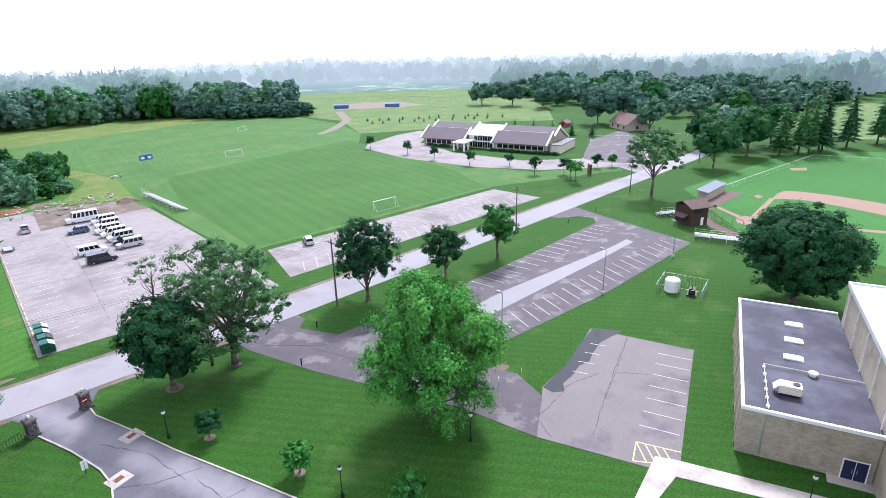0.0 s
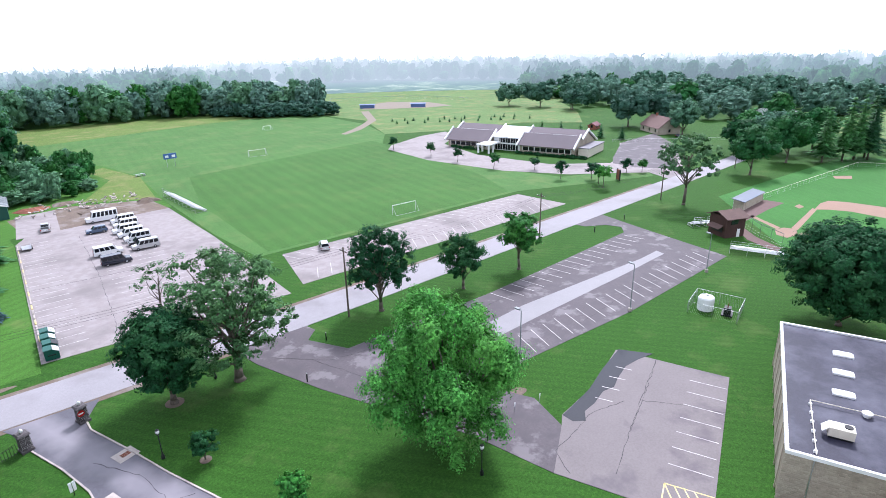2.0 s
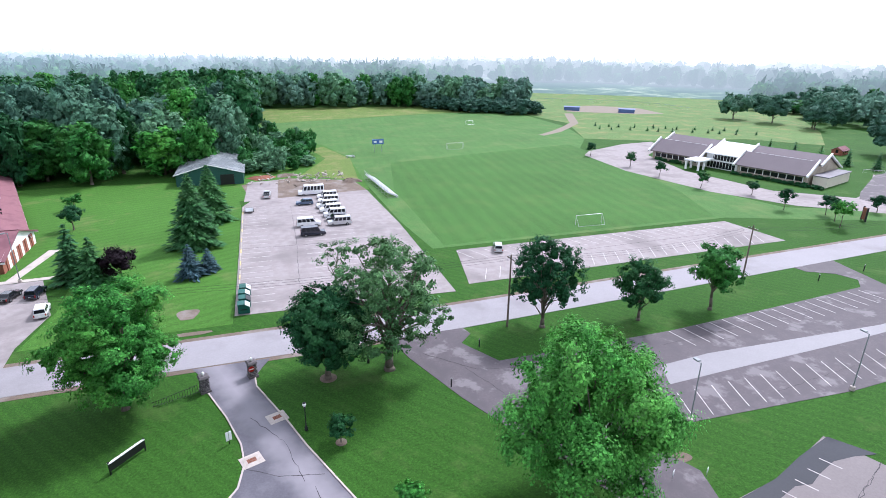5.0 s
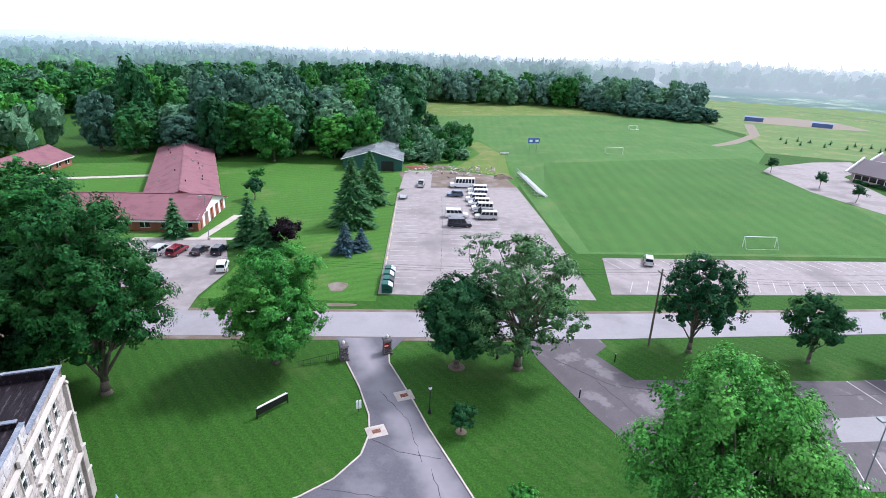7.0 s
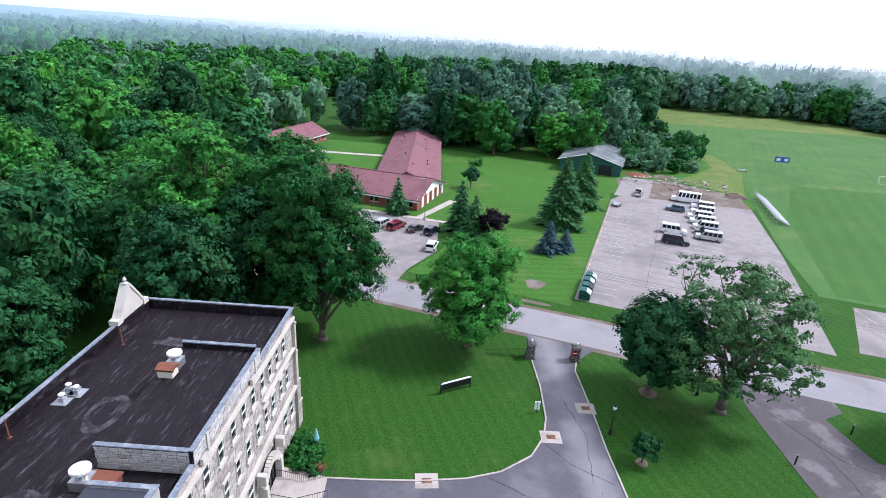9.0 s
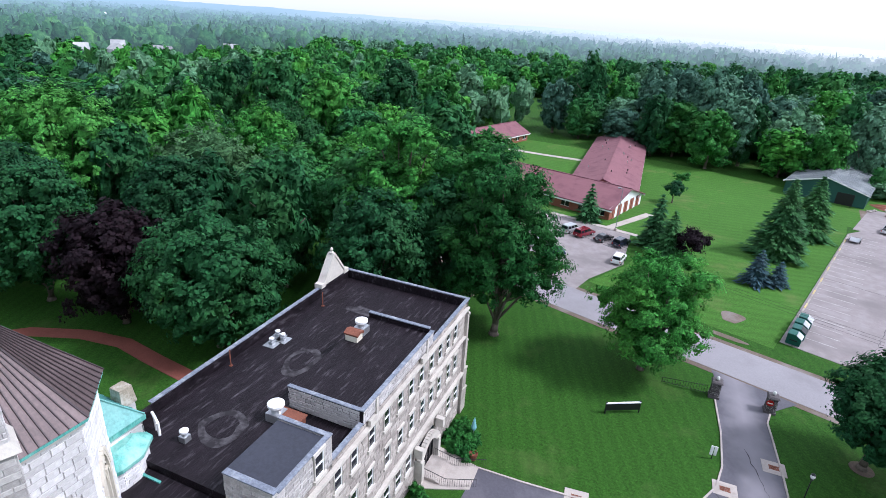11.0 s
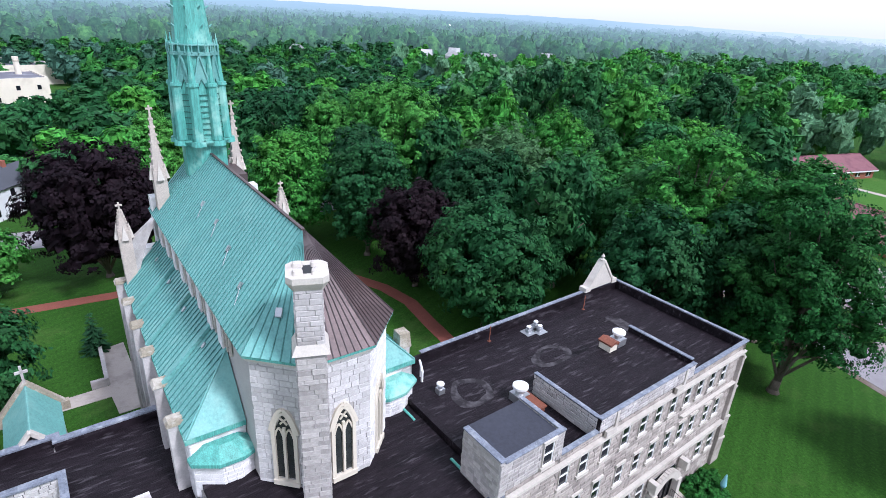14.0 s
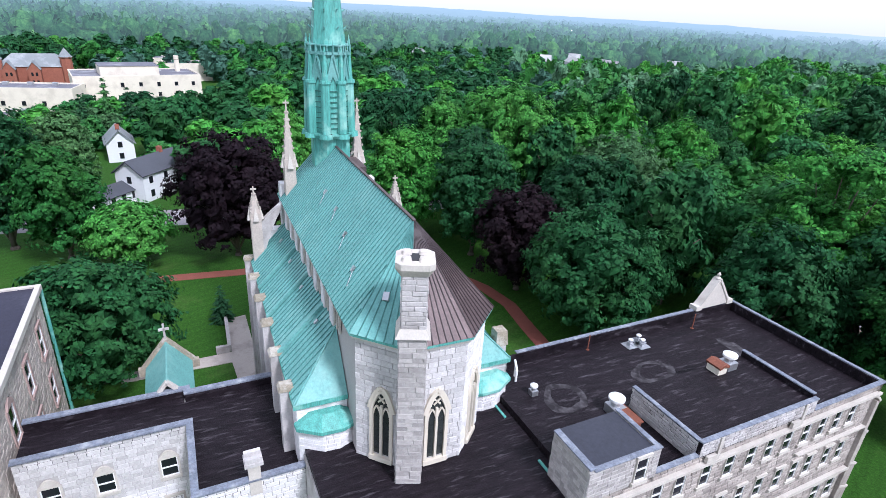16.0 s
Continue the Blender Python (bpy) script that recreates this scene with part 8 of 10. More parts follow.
def utility_pole(x, y, h, turn, arm=True, label="weathered wooden utility pole with crossarm"):
    p = thing("utility_pole", pose(x, y, 0, 0, 0, turn), label, "utility pole", "utility poles along the road")
    part("pole", Shape().tube((0, 0, -0.2), (0, 0, h), 0.17, 0.11, 9), POLE_WOOD, p)
    if arm:
        part("crossarm", Shape().box(-0.06, -1.1, h - 0.75, 0.06, 1.1, h - 0.6), POLE_WOOD, p)
        for y_ in (-0.95, -0.4, 0.4, 0.95):
            part("insulator", Shape().lathe(0, y_, [(0.05, h - 0.6), (0.06, h - 0.5), (0.03, h - 0.42)], 6), STEEL, p)
    return p


POLES = ((-62, 82.5, 11), (34.8, 70.1, 12.0), (86.1, 75.0, 10.6), (135.6, 75.0, 10.0), (190, 80, 10.5))
for x, y, h in POLES:
    utility_pole(x, y, h, 5)
for a, b in zip(POLES, POLES[1:]):
    for off in (-0.9, 0.0, 0.9):
        s = Shape()
        p0, p1 = Vector((a[0], a[1] + off, a[2] - 0.5)), Vector((b[0], b[1] + off, b[2] - 0.5))
        pts = [p0.lerp(p1, k / 12) - Vector((0, 0, 1.6 * 4 * (k / 12) * (1 - k / 12))) for k in range(13)]
        s.add([q + Vector((0, 0.013 * c, 0.013 * e)) for q in pts for c, e in ((0, 1), (0.87, -0.5), (-0.87, -0.5))],
              [(3 * k + i, 3 * k + (i + 1) % 3, 3 * k + 3 + (i + 1) % 3, 3 * k + 3 + i) for k in range(12) for i in range(3)])
        solid("power_line", s, BLACK, "thin black overhead power line", "cable", "power lines along the road")


def bollard(x, y):
    b = thing("bollard", pose(x, y, 0), "short dark post at the lot's entrance", "bollard", "posts at the lot entrances")
    part("post", Shape().tube((0, 0, 0), (0, 0, 1.25), 0.09, n=10), BLACK, b)
    part("cap", Shape().lathe(0, 0, [(0.1, 1.25), (0.08, 1.33), (0.02, 1.37)], 10), STEEL, b)


for x, y in ((28.3, 65.5), (99.2, 69.9), (21.2, 57.2), (31.5, 33.8), (31.0, 36.5), (112.5, 71.0)):
    bollard(x, y)


def pier(x, y, turn, sign):
    p = thing("gate_pier", pose(x, y, 0, 0, 0, turn), "dark stone gate pier with lantern" + (" and red round sign" if sign else ""), "gate pier", "gate piers of the drive")
    part("plinth", Shape().box(-0.62, -0.62, -0.1, 0.62, 0.62, 0.3), PIER_STONE, p)
    core = Shape()
    rr = random.Random(3)
    core.box(-0.48, -0.48, 0.3, 0.48, 0.48, 2.1)
    part("core", core, JOINT, p)
    st_ = Shape()
    for at in ((lambda a, d, z: (-0.48 - d, 0.48 - a, z)), (lambda a, d, z: (-0.48 + a, -0.48 - d, z)), (lambda a, d, z: (0.48 + d, -0.48 + a, z)), (lambda a, d, z: (0.48 - a, 0.48 + d, z))):
        stones(st_, at, 0.96, 0.3, 2.1, 0.24, 0.45, rr, proud=0.06)
    part("stonework", st_, PIER_STONE, p)["kind"] = "stuff"
    part("cap", Shape().prism([(-0.66, -0.66), (0.66, -0.66), (0.66, 0.66), (-0.66, 0.66)], 2.1, 2.3, [(-0.5, -0.5), (0.5, -0.5), (0.5, 0.5), (-0.5, 0.5)]), PIER_STONE, p)
    part("lantern", Shape().lathe(0, 0, [(0.1, 2.3), (0.2, 2.45), (0.18, 2.7), (0.04, 2.85)], 10), LAMP, p, "white globe lantern", True)
    if sign:
        disc = part("no_entry_sign", Shape().tube((-0.25, -0.56, 1.45), (-0.25, -0.59, 1.45), 0.4, n=20), TAIL, p, "red round no-entry sign")
        part("white_bar", Shape().box(-0.52, -0.6, 1.38, 0.02, -0.592, 1.52), WHITE, disc)


PIER_STONE = surface("dark_fieldstone", (0.13, 0.115, 0.12), 0.9, coarse=2, fine=8, spread=0.3, bump=0.5, islands=0.5)
pier(-8.5, 65.3, 18, False)
pier(-2.85, 67.1, 18, True)
s = Shape()
for k in range(18):
    s.tube((-9.3 - k * 0.28, 65.1 - k * 0.1, 0), (-9.3 - k * 0.28, 65.1 - k * 0.1, 1.4 - 0.5 * math.sin(k / 17 * 1.4)), 0.02, n=5)
s.beam((-9.3, 65.1, 1.2), (-14.2, 63.4, 0.75), 0.04, 0.04).beam((-9.3, 65.1, 0.2), (-14.2, 63.4, 0.2), 0.04, 0.04)
solid("iron_fence", s, BLACK, "short curved black iron fence beside the gate", "fence")
sg_ = thing("notice_board", pose(-5.3, 54.1, 0, 0, 0, 20), "small white double notice board beside the drive", "sign")
part("post", Shape().tube((0, 0, 0), (0, 0, 0.8), 0.05, n=8), BLACK, sg_)
for e in (-0.3, 0.05):
    part("panel", Shape().box(e, -0.04, 0.5, e + 0.28, 0.04, 1.6), WHITE, sg_)
bs_ = thing("long_sign", pose(-15.1, 54.2, 0, 0, 0, 48), "long low black sign board on the lawn", "sign")
part("board", Shape().box(-2.0, -0.08, 0.45, 2.0, 0.08, 1.35), BLACK, bs_)
part("edge", Shape().box(-2.05, -0.11, 1.35, 2.05, 0.11, 1.45), WHITE, bs_, "white top edge")
for e in (-2.05, 1.95):
    part("post", Shape().box(e, -0.07, 0, e + 0.12, 0.07, 1.6), BLACK, bs_)
for x, y in ((40.9, 34.6), (37.3, 35.3)):
    q = thing("small_sign", pose(x, y, 0, 0, 0, 30), "small white sign on a thin stake", "sign", "little signs by the lot")
    part("stake", Shape().tube((0, 0, 0), (0, 0, 0.9), 0.03, n=6), STEEL, q)
    part("plate", Shape().box(-0.2, -0.02, 0.7, 0.2, 0.02, 1.2), WHITE, q)
q = thing("lodge_sign", pose(147, 96.5, 0, 0, 0, 60), "maroon and black upright sign by the road", "sign")
part("panel", Shape().box(-0.9, -0.15, 0.3, 0.9, 0.15, 3.4), RUST, q)
part("post", Shape().box(-1.1, -0.2, 0, -0.9, 0.2, 3.6), BLACK, q)
part("post", Shape().box(0.9, -0.2, 0, 1.1, 0.2, 3.6), BLACK, q)
part("lettering", Shape().box(-0.6, -0.17, 2.3, 0.6, -0.152, 2.5).box(-0.6, -0.17, 1.9, 0.6, -0.152, 2.1), WHITE, q)

# ---------------------------------------------------------------- sports gear
def goal(x, y, turn, w, h, label):
    g = thing("soccer_goal", pose(x, y, 0, 0, 0, turn), label, "soccer goal", "goals on the playing fields")
    part("posts", Shape().tube((0, 0, 0), (0, 0, h), 0.07, n=8).tube((w, 0, 0), (w, 0, h), 0.07, n=8).tube((0, 0, h), (w, 0, h), 0.07, n=8), WHITE, g)
    part("back_stays", Shape().tube((0, 0, h), (0, -1.6, 0.05), 0.04, n=6).tube((w, 0, h), (w, -1.6, 0.05), 0.04, n=6).tube((0, -1.6, 0.05), (w, -1.6, 0.05), 0.04, n=6), STEEL, g)


goal(72.7, 113.5, 0, 7.32, 2.44, "white full-size soccer goal by the long lot")
goal(75.9, 223.6, 0, 7.32, 2.44, "white full-size soccer goal across the field")
goal(111.0, 296, 20, 5.5, 2.0, "small white goal near the wood")


def bleacher(x, y, turn, n, length, label):
    b = thing("bleacher", pose(x, y, 0, 0, 0, turn), label, "bleachers", "aluminium bleachers")
    for k in range(n):
        part("bench", Shape().box(-length / 2, k * 0.62, 0.42 + k * 0.3, length / 2, k * 0.62 + 0.28, 0.47 + k * 0.3), STEEL, b)
        part("foot_board", Shape().box(-length / 2, k * 0.62 + 0.3, 0.2 + k * 0.3, length / 2, k * 0.62 + 0.58, 0.24 + k * 0.3), STEEL, b)
    m = max(3, int(length / 3))
    for i in range(m + 1):
        e = -length / 2 + length * i / m
        part("bracket", Shape().beam((e, 0, 0.05), (e, n * 0.62, 0.1), 0.06, 0.06).beam((e, 0.1, 0.35), (e, n * 0.62, n * 0.3 + 0.15), 0.06, 0.06).beam((e, n * 0.62, 0), (e, n * 0.62, n * 0.3 + 1.2), 0.06, 0.06), STEEL, b)
    part("back_rail", Shape().beam((-length / 2, n * 0.62, n * 0.3 + 1.2), (length / 2, n * 0.62, n * 0.3 + 1.2), 0.05, 0.05).beam((-length / 2, n * 0.62, n * 0.3 + 0.7), (length / 2, n * 0.62, n * 0.3 + 0.7), 0.05, 0.05), STEEL, b)


bleacher(36.2, 164.0, 94, 5, 26, "long aluminium bleachers facing the soccer field")
bleacher(112.6, 40.0, 112, 5, 9.5, "aluminium bleachers beside the brown hut")
bleacher(122, 57.5, 150, 4, 5, "small aluminium bleachers behind the hut")
q = thing("scoreboard", pose(46.6, 225, 0, 0, 0, 8), "blue scoreboard on two posts beyond the field", "scoreboard")
part("panel", Shape().box(-2.4, -0.15, 3.0, 2.4, 0.15, 5.0), paint("scoreboard_blue", (0.05, 0.12, 0.35), 0.4), q)
for e in (-1.9, 0.6):
    part("display", Shape().box(e, -0.17, 3.5, e + 1.3, -0.152, 4.4), WHITE, q)
for e in (-1.5, 1.5):
    part("post", Shape().tube((e, 0, 0), (e, 0, 3.0), 0.1, n=8), STEEL, q)
q = thing("picnic_bench", pose(33.5, 214, 0, 0, 0, 10), "small grey bench at the field's corner", "bench")
part("seat", Shape().box(-1.8, -0.2, 0.42, 1.8, 0.2, 0.48).box(-1.8, 0.35, 0.75, 1.8, 0.95, 0.8), STEEL, q)
part("legs", Shape().box(-1.4, -0.2, 0, -1.3, 0.9, 0.75).box(1.3, -0.2, 0, 1.4, 0.9, 0.75), STEEL, q)

# scorer's hut, dugouts, tank
HUT_ROOF = surface("brown_hut_shingles", (0.12, 0.075, 0.065), 0.9, coarse=0.6, fine=8, spread=0.25)
hut = thing("scorers_hut", pose(119.6, 49.6, 0, 0, 0, -22) @ Matrix.Diagonal((0.86, 0.98, 0.94, 1)), "two-storey dark brown wooden scorer's hut", "hut")
part("wall", Shape().box(-2.9, -2.6, -0.1, 2.9, 2.6, 5.0), BROWN_WOOD, hut)
part("roof", gable_roof(Shape(), -2.9, 2.9, -2.6, 2.6, 5.0, 6.1, 0.7, 0.18), HUT_ROOF, hut, "brown shingle roof")
part("hatch_awning", Shape().slab([(-3.0, -1.8, 2.9), (-4.6, -1.8, 2.2), (-4.6, 1.8, 2.2), (-3.0, 1.8, 2.9)][::-1], 0.12), HUT_ROOF, hut)
part("shutter", Shape().box(-2.96, -1.6, 1.1, -2.9, 1.6, 2.3), BLACK, hut)
part("door", Shape().box(0.6, -2.66, 0.0, 1.5, -2.6, 2.0), WHITE, hut, "white door")
part("window", Shape().box(-1.6, -2.66, 3.2, 0.6, -2.6, 4.4), GLASS, hut)


def dugout(x, y, turn, length, label, roof_m, wall_m):
    d = thing("dugout", pose(x, y, 0, 0, 0, turn), label, "dugout", "dugouts of the ball fields")
    part("back_wall", Shape().box(-length / 2, 1.1, 0, length / 2, 1.3, 2.4), wall_m, d)
    for e in (-length / 2, length / 2 - 0.2):
        part("end_wall", Shape().box(e, -1.2, 0, e + 0.2, 1.1, 2.4), wall_m, d)
    part("roof", Shape().slab([(-length / 2 - 0.4, -1.7, 2.9), (length / 2 + 0.4, -1.7, 2.9), (length / 2 + 0.4, 1.6, 2.4), (-length / 2 - 0.4, 1.6, 2.4)], 0.15), roof_m, d)
    part("bench", Shape().box(-length / 2 + 0.3, 0.5, 0.4, length / 2 - 0.3, 0.9, 0.5), BROWN_WOOD, d)
    for k in range(4):
        e = -length / 2 + 0.3 + k * (length - 0.6) / 3
        part("post", Shape().tube((e, -1.3, 0), (e, -1.3, 2.8), 0.06, n=6), WHITE, d)


ROOF_SLATE = paint("grey_blue_roof_sheet", (0.13, 0.15, 0.19), 0.6)
PALE_ROOF = paint("pale_roof_sheet", (0.52, 0.55, 0.6), 0.4)
dugout(147.2, 56.9, 184, 13.5, "open dugout with a grey-blue sloping roof", ROOF_SLATE, TAN_BRICK)
BLUE_WALL = paint("blue_dugout_paint", (0.08, 0.13, 0.28), 0.5)
dugout(211, 351, 143, 10.5, "blue dugout of the far diamond", BLUE_WALL, BLUE_WALL)
dugout(240.4, 329, 143, 10.5, "blue dugout of the far diamond", BLUE_WALL, BLUE_WALL)
q = thing("storage_tank", pose(80.0, 34.0, 0), "white round storage tank inside a wire pen", "tank")
part("shell", Shape().lathe(0, 0, [(1.25, 0.05), (1.25, 2.0), (1.1, 2.25), (0.3, 2.5)], 20), WHITE, q, smooth=False)
part("manhole", Shape().lathe(0, 0, [(0.3, 2.45), (0.3, 2.62), (0.05, 2.68)], 10), STEEL, q)
q = thing("pump_unit", pose(81.0, 30.9, 0, 0, 0, 20), "dark machinery unit beside the tank", "machine")
part("skid", Shape().box(-1.3, -0.8, 0.05, 1.3, 0.8, 0.25), BLACK, q)
part("engine", Shape().box(-1.0, -0.5, 0.25, 0.3, 0.5, 1.3).box(0.3, -0.35, 0.25, 1.1, 0.35, 0.9), BLACK, q)
part("exhaust", Shape().tube((-0.6, 0, 1.3), (-0.6, 0, 2.0), 0.08, n=8), RUST, q)
pen = thing("wire_pen", pose(80.6, 32.6, 0, 0, 0, 15), "chain-link pen round the tank", "fence")
for k, (x, y) in enumerate(((-3, -3.6), (0, -3.6), (3, -3.6), (3, 0), (3, 3.6), (0, 3.6), (-3, 3.6), (-3, 0))):
    part("post", Shape().tube((x, y, 0), (x, y, 2.0), 0.04, n=6), STEEL, pen)
ring_ = ((-3, -3.6), (3, -3.6), (3, 3.6), (-3, 3.6), (-3, -3.6))
for (x0, y0), (x1, y1) in zip(ring_, ring_[1:]):
    s = Shape()
    n = 30
    for k in range(n):
        f = k / n
        s.beam((x0 + (x1 - x0) * f, y0 + (y1 - y0) * f, 0.05), (x0 + (x1 - x0) * (f + 1 / n), y0 + (y1 - y0) * (f + 1 / n), 1.9), 0.012, 0.012)
    s.beam((x0, y0, 1.95), (x1, y1, 1.95), 0.04, 0.04)
    part("mesh_panel", s, STEEL, pen)


FENCE_DARK = paint("dark_wire", (0.10, 0.11, 0.11), 0.6, 0.3)


def wire_fence(name, pts, h, label, step=3.0, top=STEEL, group=""):
    f = thing(name, pose(0, 0, 0), label, "fence", group)
    for (x0, y0), (x1, y1) in zip(pts, pts[1:]):
        ln = math.hypot(x1 - x0, y1 - y0)
        n = max(1, int(ln / step))
        for k in range(n):
            g = k / n
            part("post", Shape().tube((x0 + (x1 - x0) * g, y0 + (y1 - y0) * g, 0), (x0 + (x1 - x0) * g, y0 + (y1 - y0) * g, h), 0.035, n=5), FENCE_DARK if h > 2 else STEEL, f)
        part("rail", Shape().beam((x0, y0, h), (x1, y1, h), 0.08, 0.08), top, f)
        for z in (0.3, 0.9):
            part("wire", Shape().beam((x0, y0, z), (x1, y1, z), 0.012, 0.012), STEEL, f)


wire_fence("ballfield_fence", [(155.7, 56.5), (188, 55.0), (220.3, 53.3), (224, 44), (226.7, 35.3), (228, -10)], 1.6, "wire outfield fence with a pale yellow top rail", 4.0, CREAM)
wire_fence("backstop", [(119.4, 37.8), (122.6, 43.6), (127.5, 49.2), (131.5, 52.4)], 3.0, "tall thin wire backstop behind home plate", 2.5, FENCE_DARK)
wire_fence("lodge_fence", [(206, 140), (225, 122), (246, 108)], 1.4, "white rail fence beyond the lodge", 3.0, WHITE)
wire_fence("far_fence", [(199, 385), (218.6, 420.2), (228.7, 414.2), (254.7, 403.3), (281.1, 383.3), (291.7, 358.7), (293.5, 330.1)], 2.4, "blue-topped fence of the far diamond", 8.0, BLUE_WALL)
for i in range(22):
    a = i / 21
    conifer("hedge_conifer", 176 + 70 * a + 2 * math.sin(i * 2.3), 262 - 40 * a + (i % 2) * 14, 2.2, 1.3, NEEDLE, "young dark columnar evergreen on the meadow", 400 + i, 5, 26, 0.45, 0.02, "young evergreens on the meadow")

for k in range(24):
    solid("wheel_stop", Shape().box(-0.12, -1.0, 0, 0.12, 1.0, 0.16).box(-0.08, -0.95, 0.16, 0.08, 0.95, 0.19), YELLOW if k % 3 == 0 else CONCRETE, "worn concrete wheel stop along the lot", "wheel stop", "wheel stops of the far lot", m=pose(-5.1, 94.8 + k * 2.4, 0.05))


# ---------------------------------------------------------------- gymnasium
gym = thing("gymnasium", pose(46.4, 10.05, 0, 0, 0, 22.2), "tan brick gymnasium with dark flat roof", "building")
part("low_wall", Shape().box(0.1, -12.0, -0.2, 28.0, -0.1, 5.3), TAN_BRICK, gym)
part("low_roof", Shape().box(0.15, -12.0, 5.3, 27.9, -0.15, 5.45), ROOF_NAVY, gym, "blue-black streaked roof membrane")
part("roof_edge", Shape().box(0.0, -12.0, 5.3, 0.3, 0.0, 5.68).box(0.3, -0.3, 5.3, 28.1, 0.0, 5.68).box(27.8, -12.0, 5.3, 28.1, -0.3, 5.68), WHITE, gym, "white metal roof edging")
gb = Shape()
rg = random.Random(21)
stones(gb, lambda a, d, z: (0.08 - d, -a, z), 12.0, 0, 5.25, 0.2, 0.42, rg, [(9.4, 11.4, 0, 2.3)], proud=0.015, jitter=0.12)
part("front_blockwork", gb, TAN_BRICK, gym)["kind"] = "stuff"
for k in range(8):
    part("pilaster", Shape().box(1.5 + k * 3.5, -0.03, 0, 1.75 + k * 3.5, 0.06, 5.3), TAN_BRICK, gym)
part("downpipe", Shape().tube((0.0, -2.3, 0.3), (0.0, -2.3, 5.3), 0.06, n=6), STEEL, gym)
door = part("double_door", Shape().box(-0.02, -11.4, 0.02, 0.06, -9.4, 2.25), NAVY, gym, "navy double door")
part("door_frame", Shape().box(-0.05, -11.5, 0, 0.05, -11.4, 2.35).box(-0.05, -9.4, 0, 0.05, -9.3, 2.35).box(-0.05, -11.4, 2.25, 0.05, -9.4, 2.35).box(-0.045, -10.43, 0, 0.04, -10.37, 2.25), WHITE, door)
for y in (-10.2, -10.6):
    part("door_handle", Shape().box(-0.09, y - 0.02, 0.9, -0.05, y + 0.02, 1.3), STEEL, door)
part("high_wall", Shape().box(-14, -48, -0.2, 25.4, -12.05, 10.8), TAN_BRICK, gym)
part("high_roof", Shape().box(-14.1, -48.1, 10.8, 25.5, -11.95, 11.0), ROOF_WHITE, gym, "white coated roof")
part("high_edge", Shape().box(-14.2, -12.1, 10.7, 25.6, -11.8, 11.25).box(25.3, -48, 10.7, 25.6, -12.1, 11.25), PALE_ROOF, gym)
for k in range(5):
    part("downpipe", Shape().tube((1.5 + k * 5.5, -11.9, 5.45), (1.5 + k * 5.5, -11.9, 10.8), 0.07, n=6), WHITE, gym)
for u, v in ((22.0, -6.4), (17.3, -6.0), (12.7, -5.6)):
    sk = thing("skylight", gym.matrix_world @ pose(u, v, 5.45) @ Matrix.Scale(0.78, 4), "white rectangular skylight dome", "skylight", "skylights on the gymnasium")
    part("kerb", Shape().box(-0.7, -1.3, 0, 0.7, 1.3, 0.25), WHITE, sk)
    part("dome", Shape().prism([(-0.65, -1.25), (0.65, -1.25), (0.65, 1.25), (-0.65, 1.25)], 0.25, 0.5, [(-0.35, -0.9), (0.35, -0.9), (0.35, 0.9), (-0.35, 0.9)]), ROOF_WHITE, sk)
ac = thing("rooftop_unit", gym.matrix_world @ pose(4.6, -4.4, 5.45) @ Matrix.Scale(0.84, 4), "cream rooftop air handling unit", "air handler")
part("casing", Shape().box(-0.75, -1.4, 0.3, 0.75, 1.1, 1.4), CREAM, ac)
part("base", Shape().box(-0.65, -1.3, 0, 0.65, 1.0, 0.3), BLACK, ac)
part("hood", Shape().slab([(-0.7, 1.1, 1.35), (0.7, 1.1, 1.35), (0.7, 1.7, 0.7), (-0.7, 1.7, 0.7)], 0.06), WHITE, ac)
part("fan", Shape().lathe(0.1, -0.8, [(0.42, 1.4), (0.42, 1.5), (0.1, 1.5)], 16), BLACK, ac)
fv = thing("roof_ventilator", gym.matrix_world @ pose(9.4, -7.2, 5.45) @ Matrix.Scale(0.66, 4), "white mushroom roof ventilator", "ventilator")
part("stem", Shape().lathe(0, 0, [(0.5, 0), (0.45, 0.5)], 14), WHITE, fv)
part("cap", Shape().lathe(0, 0, [(0.75, 0.45), (0.75, 0.7), (0.3, 0.95)], 16), WHITE, fv)
gp = thing("roof_pipe", gym.matrix_world, "cream gas pipe running across the roof", "pipe")
part("run", Shape().tube((0.4, -2.4, 5.75), (9.6, -2.4, 5.75), 0.05, n=6).tube((9.6, -2.4, 5.75), (9.6, -11.9, 5.75), 0.05, n=6), CREAM, gp)
for k in range(6):
    part("block", Shape().box(1 + k * 1.6, -2.55, 5.45, 1.25 + k * 1.6, -2.25, 5.7), WHITE, gp)

